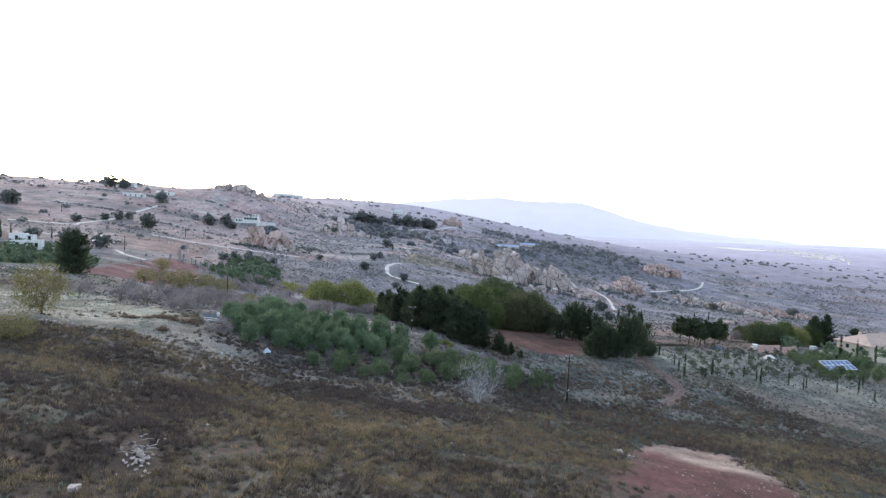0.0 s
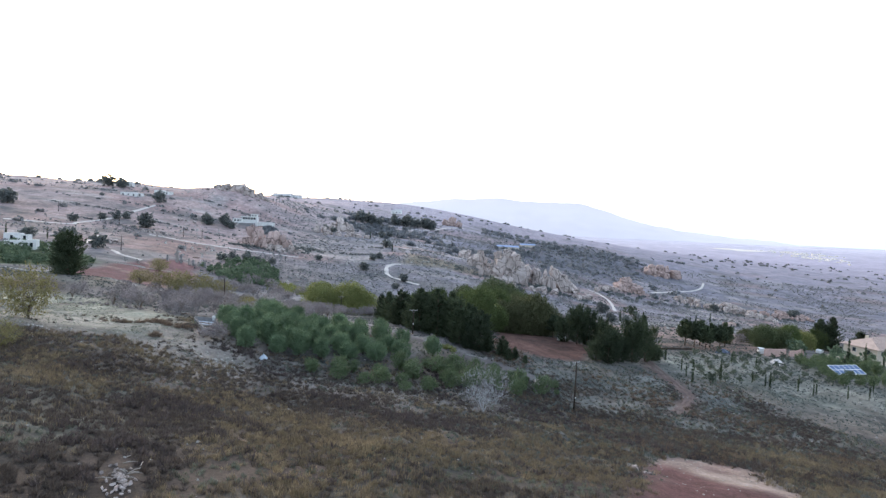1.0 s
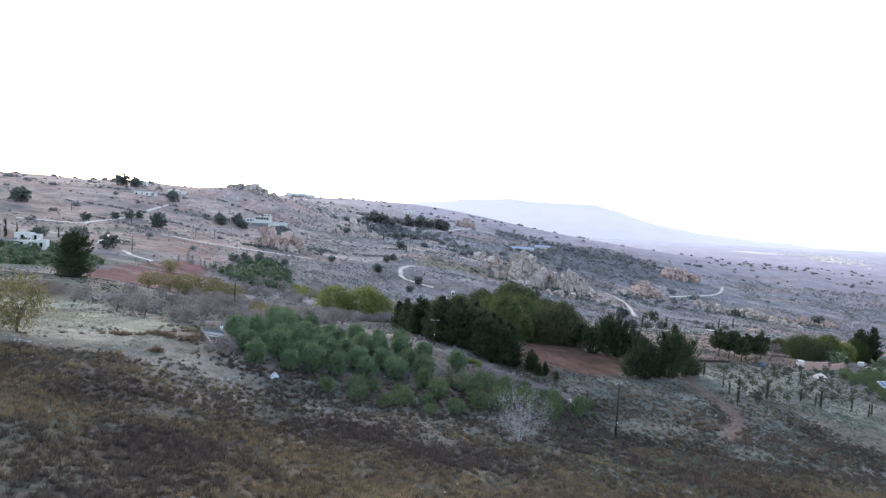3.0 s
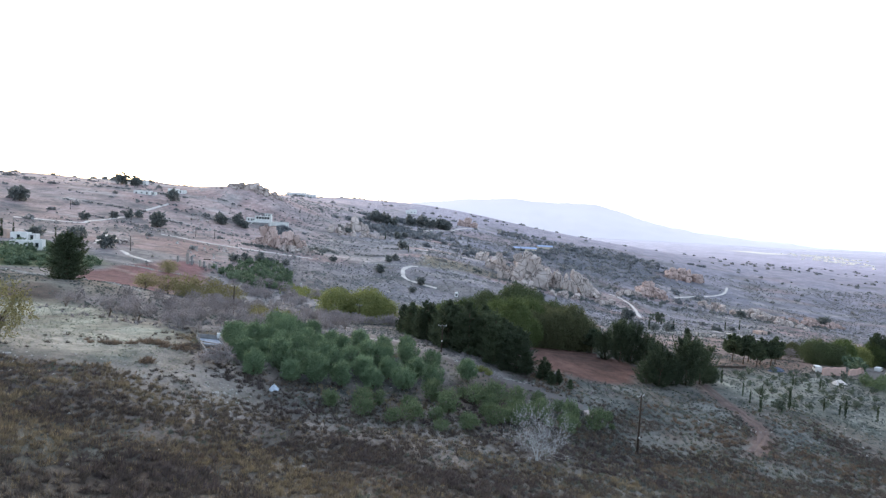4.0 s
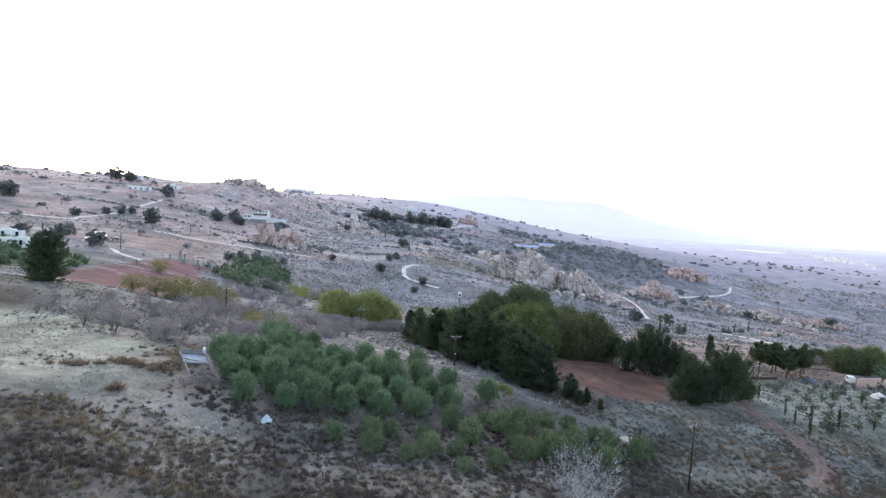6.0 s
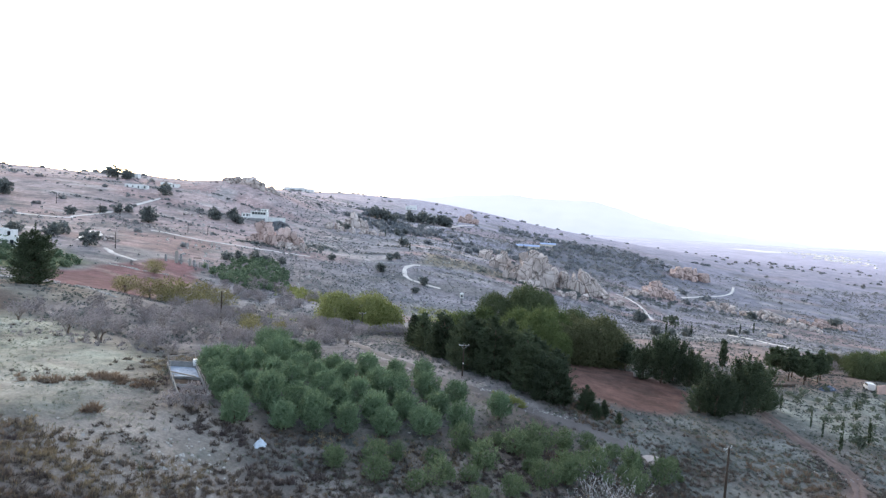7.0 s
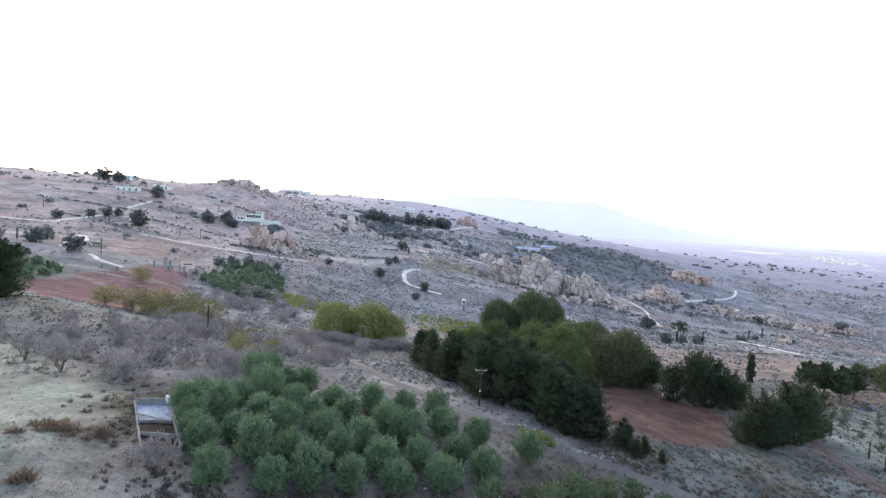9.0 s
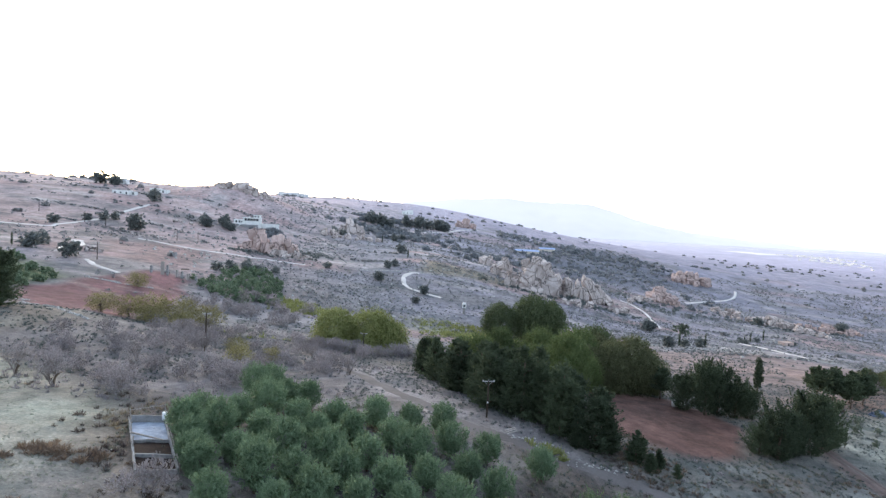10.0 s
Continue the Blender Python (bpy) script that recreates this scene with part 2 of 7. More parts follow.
def inside(x, y, poly, soft=3.0, rough=4.0, seed=1):
    """How far a place lies in a field: 1 inside, 0 outside, with an uneven soft edge."""
    x, y = np.asarray(x, float), np.asarray(y, float)
    x = x + rough * (vnoise(x, y, 9 + rough, seed) - 0.5) * 2
    y = y + rough * (vnoise(x, y, 9 + rough, seed + 5) - 0.5) * 2
    within = np.zeros(x.shape, bool)
    near = np.full(x.shape, 1e9)
    for (ax, ay), (bx, by) in zip(poly, poly[1:] + poly[:1]):
        cross = ((ay > y) != (by > y)) & (x < (bx - ax) * (y - ay) / ((by - ay) or 1e-9) + ax)
        within ^= cross
        t = np.clip(((x - ax) * (bx - ax) + (y - ay) * (by - ay)) / ((bx - ax) ** 2 + (by - ay) ** 2), 0, 1)
        near = np.minimum(near, np.hypot(x - ax - t * (bx - ax), y - ay - t * (by - ay)))
    return np.clip(0.5 + np.where(within, near, -near) / (2 * soft), 0, 1)


# ---- the lie of the land: broad swells and hollows (x, y, breadth, height) ----
NEAR_SLOPES = [(60, 60, 45, -5.71), (200, 0, 45, -10.41), (60, 20, 45, 0.38), (60, 60, 22, 1.34), (-90, 60, 90, -2.09), (120, 100, 45, -7.99),
               (0, -200, 45, 4.14), (-31, 79, 22, -7.78), (26, 99, 22, -3.74), (-42, 83, 22, 6.28), (-4, 132, 22, 1.32), (-112, 172, 20, 3.6)]
VALLEY = [(-128, 250, 180, -14.1), (-262, 390, 180, -26.71), (-38, 240, 45, -1.0), (72, 460, 90, 9.04), (5, 374, 90, -24.41),
          (165, 473, 90, -14.3), (-155, 298, 45, 4.13), (-33, 430, 90, 19.08), (-168, 480, 90, -12.36), (-207, 393, 90, 15.56), (-281, 560, 90, 10.6)]
FAR_RIDGES = [(378, 500, 400, -33.97), (1500, 600, 900, -45.78), (-281, 560, 900, 13.33), (3, 1900, 400, 14.0), (-317, 560, 900, 14.19),
              (304, 571, 400, -18.01), (438, 674, 180, -22.52), (-900, 300, 900, 33.76), (-194, 1100, 180, 19.85), (435, 2000, 400, -12.0),
              (1000, 200, 400, -13.32), (-182, 530, 900, 10.78), (-107, 1500, 400, 42.0), (-30, 1400, 150, 13.0), (-700, 100, 900, 38.03), (-341, 700, 180, 23.11),
              (345, 800, 180, 15.43), (-389, 660, 400, -15.04), (-1500, 1500, 400, 24.38), (-228, 655, 40, 14.0)]


def swell(x, y):
    z = np.full(np.shape(x), -22.8)
    for group in (NEAR_SLOPES, VALLEY, FAR_RIDGES):
        for cx, cy, s, h in group:
            z = z + h * np.exp(-((x - cx) ** 2 + (y - cy) ** 2) / (2.0 * s * s))
    return z


def spread(start, stops):
    out, v = [start], start
    for end, step, grow in stops:
        v0 = v
        while v < end:
            v += step + grow * (v - v0)
            out.append(v)
    return out


GY = np.array(spread(-160, [(14, 9, 0), (205, 1.25, 0), (700, 1.6, 0.014), (4750, 9, 0.04)]))
GXR = spread(12, [(135, 1.35, 0), (700, 2.0, 0.02), (4200, 14, 0.05)])
GXL = [24 - v for v in spread(12, [(135, 1.35, 0), (700, 2.0, 0.02), (2600, 14, 0.05)])]
GX = np.array(sorted(set(GXL[1:] + GXR)))
XX, YY = np.meshgrid(GX, GY)
ZZ = swell(XX, YY)
near_amount = np.clip(1.25 - YY / 400, 0.25, 1)
ZZ += near_amount * (0.9 * (vnoise(XX, YY, 13, 1) - 0.5) + 0.45 * (vnoise(XX, YY, 4.5, 2) - 0.5) + 0.2 * (vnoise(XX, YY, 2.2, 3) - 0.5))
ZZ += np.clip((YY - 250) / 500, 0, 1) * 5.0 * (vnoise(XX, YY, 60, 4) - 0.5) * np.clip((1500 - YY) / 500, 0, 1)


def ground_z(x, y):
    """The height of the ground sheet."""
    x, y = np.asarray(x, float), np.asarray(y, float)
    i = np.clip(np.searchsorted(GX, x) - 1, 0, len(GX) - 2)
    j = np.clip(np.searchsorted(GY, y) - 1, 0, len(GY) - 2)
    u, v = (x - GX[i]) / (GX[i + 1] - GX[i]), (y - GY[j]) / (GY[j + 1] - GY[j])
    return (ZZ[j, i] * (1 - u) + ZZ[j, i + 1] * u) * (1 - v) + (ZZ[j + 1, i] * (1 - u) + ZZ[j + 1, i + 1] * u) * v


def gz(x, y, sink=0.0):
    return float(ground_z(x, y)) - sink


# fields on the land
MEADOW = [(-92, 138), (-65, 129), (-53, 119), (-45, 104), (-34, 92), (-28, 88), (-27, 83), (-31, 82), (-36, 86), (-44, 85), (-52, 81), (-64, 76), (-110, 80), (-140, 110)]
FIELD_LEFT = [(-133, 203), (-152, 234), (-147, 252), (-144, 278), (-142, 300), (-125, 297), (-116, 270), (-97, 201), (-107, 191), (-121, 190)]
FIELD_MID = [(22, 178), (40, 169), (47, 150), (40, 137), (24, 130), (14, 136)]
RED_PATCH = [(25, 64), (31, 71), (38, 75), (44, 66), (41, 52), (33, 40), (21, 42)]
TERRACE = [(60, 152), (72, 164), (118, 190), (135, 172), (116, 126), (84, 124), (66, 132)]
FAR_FIELD = [(78, 200), (120, 240), (190, 250), (170, 330), (90, 300), (60, 230)]
GREEN_GARDEN = [(-172, 208), (-150, 232), (-150, 252), (-192, 280), (-230, 262), (-205, 225)]
LAWN = [(118, 176), (150, 190), (150, 172), (128, 160)]
GROVE = [(-34, 96), (-17, 99.5), (-2.5, 107), (1.5, 114.5), (-8, 126), (-15, 131), (-41, 139), (-44, 128), (-41.3, 114), (-37, 105)]
HILL_FIELD = [(-214, 372), (-196, 402), (-160, 399), (-147, 366), (-152, 322), (-176, 338)]
PEN_YARD = [(-48, 113), (-42.5, 113), (-35, 99.5), (-37.5, 96.5), (-41, 97)]
TERRACE_BED = [(-20, 143), (-44, 178), (-20, 176), (-8, 150), (8, 124), (18, 117), (10, 118), (-10, 127)]

RUT_BED = [(56.5, 146), (56, 132), (55, 121), (53, 114), (46, 105), (50, 104), (57.5, 113), (59.5, 121), (60.5, 132), (60.5, 146)]


def red_soil(x, y):
    """Bare red soil with a broken edge."""
    return np.clip(inside(x, y, RED_PATCH, 5, 6, 5) * 2.4 - 0.9 * vnoise(x, y, 4.5, 71) - 0.5 * vnoise(x, y, 1.7, 73) - 0.3, 0, 1)


def hazed_land_colour(x, y):
    """The colour of soil and turf from place to place, with distance haze painted in."""
    def mix(c, other, k):
        return c * (1 - k[..., None]) + np.array(other) * k[..., None]

    n1, n2, n3 = vnoise(x, y, 14, 11), vnoise(x, y, 5, 12), vnoise(x, y, 40, 13)
    c = np.zeros((*np.shape(x), 3)) + np.array((0.088, 0.072, 0.062))
    c = mix(c, (0.135, 0.136, 0.116), np.clip((n1 * 0.6 + n2 * 0.5 - 0.45) * 2.2, 0, 1))
    c = mix(c, (0.175, 0.165, 0.15), np.clip((y - 100) / 40 + (x - 20) / 50 * 0.4, 0, 1) * (0.5 + 0.5 * n1))
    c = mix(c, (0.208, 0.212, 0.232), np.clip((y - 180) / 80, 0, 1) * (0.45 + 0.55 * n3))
    hill = np.clip((-x - 60) / 120, 0, 1) * np.clip((y - 240) / 120, 0, 1)
    c = mix(c, (0.345, 0.272, 0.262), hill * (0.55 + 0.45 * vnoise(x, y, 70, 14)))
    rough_land = np.clip((y - 330) / 80, 0, 1) * np.clip((x + 100) / 120, 0, 1)
    c = mix(c, (0.248, 0.236, 0.27), rough_land * 0.8)
    c = mix(c, (0.20, 0.20, 0.23), rough_land * np.clip((vnoise(x, y, 110, 15) - 0.5) * 3, 0, 1))
    # distance haze painted in: the land pales to mauve farther off
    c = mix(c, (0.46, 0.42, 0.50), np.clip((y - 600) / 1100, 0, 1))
    far = np.clip((y - 190) / 90, 0, 1)
    patch = vnoise(x * 0.45, y, 26, 31) * 0.6 + vnoise(x * 0.6, y, 11, 32) * 0.4
    c = mix(c, (0.165, 0.165, 0.165), far * np.clip((patch - 0.55) * 5, 0, 1) * np.clip((1400 - y) / 500, 0, 1) * 0.75)
    c = mix(c, (0.31, 0.225, 0.215), far * np.clip((vnoise(x * 0.4, y, 34, 33) - 0.62) * 6, 0, 1) * np.clip((1100 - y) / 400, 0, 1) * 0.7)
    c = mix(c, (0.36, 0.34, 0.33), far * np.clip((vnoise(x * 0.35, y, 15, 34) - 0.72) * 8, 0, 1) * np.clip((1100 - y) / 400, 0, 1) * 0.6)
    c = mix(c, (0.318, 0.332, 0.277), inside(x, y, MEADOW, 4, 5, 1) * np.clip(0.5 + 0.9 * n1 + 0.5 * (n2 - 0.5), 0.5, 1))
    c = mix(c, (0.285, 0.258, 0.218), inside(x, y, [(-49, 108), (-34, 92), (-27, 84), (-31, 76), (-40, 80), (-46, 92)], 3, 3, 2) * (0.4 + 0.5 * n2))
    meadow = inside(x, y, MEADOW, 4, 8, 1)
    c = mix(c, (0.215, 0.175, 0.155), meadow * np.clip((vnoise(x, y, 6.5, 61) * 0.6 + vnoise(x, y, 2.4, 62) * 0.4 - 0.52) * 4, 0, 1) * 0.3)
    c = mix(c, (0.275, 0.265, 0.235), meadow * np.clip((vnoise(x, y, 3.1, 63) - 0.7) * 5, 0, 1) * 0.6)
    c = mix(c, (0.20, 0.165, 0.15), inside(x, y, [(-140, 108), (-78, 82), (-52, 80), (-50, 70), (-62, 66), (-140, 74)], 6, 8, 64) * 0.3)
    c = mix(c, (0.235, 0.17, 0.145), inside(x, y, [(70, 180), (92, 168), (108, 166), (132, 205), (150, 276), (107, 254), (86, 200)], 4, 6, 70) * (0.45 + 0.5 * n1))
    c = mix(c, (0.235, 0.222, 0.21), np.clip((y - 62) / 18, 0, 1) * np.clip((108 - y) / 16, 0, 1) * np.clip((18 - x) / 15, 0, 1) * (0.35 + 0.5 * n2))
    slope = inside(x, y, [(12, 66), (14, 112), (24, 132), (60, 138), (75, 120), (70, 80), (48, 62)], 6, 6, 67)
    c = mix(c, (0.168, 0.18, 0.172), slope * 0.75)
    c = mix(c, (0.128, 0.112, 0.10), slope * np.clip((vnoise(x, y, 7, 68) * 0.6 + vnoise(x, y, 2.8, 69) * 0.4 - 0.45) * 4, 0, 1) * 0.85)
    c = mix(c, (0.26, 0.19, 0.165), inside(x, y, [(42, 101.5), (50, 105), (60, 107), (74, 113), (74, 108), (59, 102), (47, 100)], 1.6, 3, 66) * 0.2)
    c = mix(c, (0.165, 0.12, 0.105), inside(x, y, RUT_BED, 1.2, 2.5, 65) * 0.92)
    c = mix(c, (0.17, 0.163, 0.167), inside(x, y, [(-95, 140), (-60, 126), (-46, 112), (-40, 135), (-12, 135), (-20, 150), (-45, 190), (-95, 215)], 5, 6, 21) * (0.6 + 0.4 * n2))
    c = mix(c, (0.13, 0.14, 0.165), inside(x, y, [(120, 620), (190, 640), (330, 760), (300, 1000), (160, 900), (105, 700)], 25, 30, 22) * 0.85)
    c = mix(c, (0.20, 0.18, 0.13), inside(x, y, [(-25, 455), (45, 462), (52, 492), (-20, 500)], 5, 6, 23) * 0.8)
    c = mix(c, (0.155, 0.156, 0.152), inside(x, y, GROVE, 3, 2, 24) * 0.8)
    c = mix(c, (0.215, 0.208, 0.215), inside(x, y, TERRACE_BED, 3, 3, 9) * 0.8)
    red = inside(x, y, FIELD_LEFT, 3, 4, 3)
    c = mix(c, (0.165, 0.092, 0.098), red)
    furrow = vnoise((x - 0.35 * y) * 0.10, (y + 0.35 * x), 3.2, 51)
    c = mix(c, (0.27, 0.215, 0.205), red * np.clip((furrow - 0.66) * 5, 0, 1) * 0.8)
    c = mix(c, (0.10, 0.068, 0.075), red * np.clip((0.30 - furrow) * 5, 0, 1) * 0.7)
    c = mix(c, (0.15, 0.09, 0.076), inside(x, y, FIELD_MID, 1.5, 2, 4))
    c = mix(c, (0.21, 0.228, 0.203), inside(x, y, TERRACE, 5, 5, 6) * (0.5 + 0.5 * n2))
    c = mix(c, (0.25, 0.192, 0.175), inside(x, y, FAR_FIELD, 6, 8, 7) * (0.6 + 0.35 * n1))
    c = mix(c, (0.13, 0.071, 0.069), red_soil(x, y) * (0.75 + 0.25 * n2))
    c = mix(c, (0.36, 0.30, 0.26), inside(x, y, [(26, 70), (38, 75), (44, 66), (41, 58), (35, 62), (30, 68)], 1.5, 3, 8) * np.clip(n2 * 2.4 - 0.35, 0.15, 0.95))
    c = mix(c, (0.17, 0.19, 0.11), inside(x, y, [(-25, 330), (30, 345), (60, 330), (50, 300), (-20, 310)], 10, 10, 25) * 0.7)
    c = mix(c, (0.09, 0.13, 0.055), inside(x, y, GREEN_GARDEN, 5, 6, 10) * 0.8)
    c = mix(c, (0.07, 0.10, 0.055), inside(x, y, LAWN, 2, 3, 10) * 0.9)
    c = mix(c, (0.235, 0.17, 0.165), inside(x, y, HILL_FIELD, 5, 6, 97) * 0.85)
    # haze painted on the far plain, paler still towards the mountains
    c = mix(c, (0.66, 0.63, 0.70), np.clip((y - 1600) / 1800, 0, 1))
    # hills on the left painted brighter, for backlit haze
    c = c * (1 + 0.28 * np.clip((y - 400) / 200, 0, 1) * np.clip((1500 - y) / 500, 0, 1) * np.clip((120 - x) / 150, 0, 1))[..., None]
    return c * (0.85 + 0.3 * vnoise(x, y, 2.6, 16))[..., None]


RUTS = [(58.5, 146), (58.5, 140.4), (58.0, 132.0), (57.2, 120.7), (55.6, 114.4), (48.4, 105.2)]
TRACK = [(-52, 200), (-41.6, 179.1), (-20.1, 144.4), (-8.8, 128.5), (0.4, 122.9), (11.1, 119.6), (17, 116.5), (22, 114)]


def clear_of(x, y, line, width):
    """1 away from a track, 0 on it."""
    near = np.full(np.shape(x), 1e9)
    for (ax, ay), (bx, by) in zip(line, line[1:]):
        t = np.clip(((x - ax) * (bx - ax) + (y - ay) * (by - ay)) / ((bx - ax) ** 2 + (by - ay) ** 2), 0, 1)
        near = np.minimum(near, np.hypot(x - ax - t * (bx - ax), y - ay - t * (by - ay)))
    return np.clip(near / width - 0.5, 0, 1)


def ground_material():
    m = bpy.data.materials.new("turf and soil with painted haze")
    m.use_nodes = True
    n, l = m.node_tree.nodes, m.node_tree.links
    b = n["Principled BSDF"]
    b.inputs["Roughness"].default_value, b.inputs["Specular IOR Level"].default_value = 0.95, 0.08
    at = n.new("ShaderNodeAttribute")
    at.attribute_name = "land"
    pos = n.new("ShaderNodeNewGeometry")
    grain, clod = n.new("ShaderNodeTexNoise"), n.new("ShaderNodeTexNoise")
    for tex, s in ((grain, 3.5), (clod, 0.35)):
        tex.inputs["Scale"].default_value, tex.inputs["Detail"].default_value, tex.inputs["Roughness"].default_value = s, 6, 0.7
        l.new(pos.outputs["Position"], tex.inputs["Vector"])
    add = n.new("ShaderNodeMath")
    add.operation = "ADD"
    l.new(grain.outputs["Fac"], add.inputs[0])
    l.new(clod.outputs["Fac"], add.inputs[1])
    rng = n.new("ShaderNodeMapRange")
    for key, v in (("From Min", 0.65), ("From Max", 1.35), ("To Min", 0.5), ("To Max", 1.5)):
        rng.inputs[key].default_value = v
    l.new(add.outputs[0], rng.inputs["Value"])
    mul = n.new("ShaderNodeMixRGB")
    mul.blend_type = "MULTIPLY"
    mul.inputs["Fac"].default_value = 1
    l.new(at.outputs["Color"], mul.inputs["Color1"])
    l.new(rng.outputs["Result"], mul.inputs["Color2"])
    # patches of turf, bare earth and dead growth, from tens of metres down to a hand's width
    patch = n.new("ShaderNodeTexNoise")
    patch.inputs["Scale"].default_value, patch.inputs["Detail"].default_value, patch.inputs["Roughness"].default_value = 0.05, 10, 0.78
    l.new(pos.outputs["Position"], patch.inputs["Vector"])
    tone = n.new("ShaderNodeValToRGB")
    tone.color_ramp.elements[0].position, tone.color_ramp.elements[0].color = 0.37, (0.50, 0.55, 0.56, 1)
    tone.color_ramp.elements[1].position, tone.color_ramp.elements[1].color = 0.64, (1.50, 1.42, 1.36, 1)
    middle = tone.color_ramp.elements.new(0.5)
    middle.color = (1.0, 0.95, 0.93, 1)
    l.new(patch.outputs["Fac"], tone.inputs["Fac"])
    spotted = n.new("ShaderNodeMixRGB")
    spotted.blend_type = "MULTIPLY"
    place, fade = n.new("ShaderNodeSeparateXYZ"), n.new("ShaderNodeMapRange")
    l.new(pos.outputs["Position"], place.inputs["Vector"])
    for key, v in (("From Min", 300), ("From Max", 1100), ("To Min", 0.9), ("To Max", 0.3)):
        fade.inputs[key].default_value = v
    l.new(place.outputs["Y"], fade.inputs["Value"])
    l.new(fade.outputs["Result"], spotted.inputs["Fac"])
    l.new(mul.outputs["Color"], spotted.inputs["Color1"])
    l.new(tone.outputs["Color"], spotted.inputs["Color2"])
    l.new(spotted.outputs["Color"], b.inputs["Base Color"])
    bp = n.new("ShaderNodeBump")
    bp.inputs["Strength"].default_value, bp.inputs["Distance"].default_value = 0.7, 0.25
    l.new(add.outputs[0], bp.inputs["Height"])
    l.new(bp.outputs["Normal"], b.inputs["Normal"])
    return m


def build_ground():
    ny, nx = XX.shape
    verts = np.stack([XX, YY, ZZ], -1).reshape(-1, 3)
    a = (np.arange(ny - 1)[:, None] * nx + np.arange(nx - 1)[None]).ravel()
    me = bpy.data.meshes.new("ground")
    me.vertices.add(len(verts))
    me.vertices.foreach_set("co", verts.ravel())
    me.loops.add(4 * len(a))
    me.loops.foreach_set("vertex_index", np.stack([a, a + 1, a + nx + 1, a + nx], 1).ravel())
    me.polygons.add(len(a))
    me.polygons.foreach_set("loop_start", np.arange(len(a)) * 4)
    me.polygons.foreach_set("use_smooth", np.ones(len(a), bool))
    me.update(calc_edges=True)
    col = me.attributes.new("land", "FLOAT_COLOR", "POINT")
    c = hazed_land_colour(XX, YY).reshape(-1, 3)
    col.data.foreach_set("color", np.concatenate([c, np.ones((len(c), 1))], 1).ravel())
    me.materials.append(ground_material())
    return tagged(new("ground", me), "rough heath, dry meadow and ploughed red soil", "ground", kind="structure")


build_ground()


def backdrop():
    """The pale mountain range and hazy plain at the end of the view; the haze is painted colour and glow."""
    m = bpy.data.materials.new("distance with painted haze glow")
    m.use_nodes = True
    n, l = m.node_tree.nodes, m.node_tree.links
    b = n["Principled BSDF"]
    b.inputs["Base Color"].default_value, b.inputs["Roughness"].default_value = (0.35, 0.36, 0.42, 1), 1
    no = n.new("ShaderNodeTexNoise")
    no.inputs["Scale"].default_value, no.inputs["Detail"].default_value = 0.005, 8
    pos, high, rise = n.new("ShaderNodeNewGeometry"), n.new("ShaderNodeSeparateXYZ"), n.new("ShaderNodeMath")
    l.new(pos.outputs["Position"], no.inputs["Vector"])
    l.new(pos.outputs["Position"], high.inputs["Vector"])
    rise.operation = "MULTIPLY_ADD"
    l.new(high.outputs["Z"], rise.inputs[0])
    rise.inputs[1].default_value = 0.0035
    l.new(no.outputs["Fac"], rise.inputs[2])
    # haze as colour and emission, paler towards the crest
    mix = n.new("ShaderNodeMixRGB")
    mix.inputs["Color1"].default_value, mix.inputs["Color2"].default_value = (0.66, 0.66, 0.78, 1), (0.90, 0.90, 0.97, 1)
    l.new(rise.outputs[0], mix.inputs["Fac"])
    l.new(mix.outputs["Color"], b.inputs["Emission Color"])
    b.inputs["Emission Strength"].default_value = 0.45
    xs = np.arange(-1800, 4300, 40.0)
    ridge = -40 + 22 * (vnoise(xs, xs * 0, 160, 3) - 0.5) + 12 * (vnoise(xs, xs * 0, 60, 4) - 0.5)
    for middle, breadth, height in ((-350, 300, 147), (60, 330, 180), (480, 330, 203), (850, 300, 158), (1200, 300, 206), (1600, 300, 112), (2050, 400, 71), (2700, 600, 35)):
        ridge = ridge + height * np.exp(-((xs - middle) / breadth) ** 2)
    v, f = [], []
    rows = [(3700, -45, 0.0), (3950, -30, 0.25), (4150, -30, 0.6), (4300, -30, 1.0), (4600, -60, 0.3)]
    for y, low, k in rows:
        for i, x in enumerate(xs):
            wob = 0.12 * (vnoise(x, y, 140, 6) - 0.5) * k * (k < 1)
            v.append((x * y / 4300, y, low + (ridge[i] - low) * (k + wob)))
    w = len(xs)
    for j in range(len(rows) - 1):
        for i in range(w - 1):
            f.append((j * w + i, j * w + i + 1, (j + 1) * w + i + 1, (j + 1) * w + i))
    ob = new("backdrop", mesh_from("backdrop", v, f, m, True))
    tagged(ob, "pale blue mountain range with a glow painted for evening haze", "mountains", kind="structure")


backdrop()


LANES = []


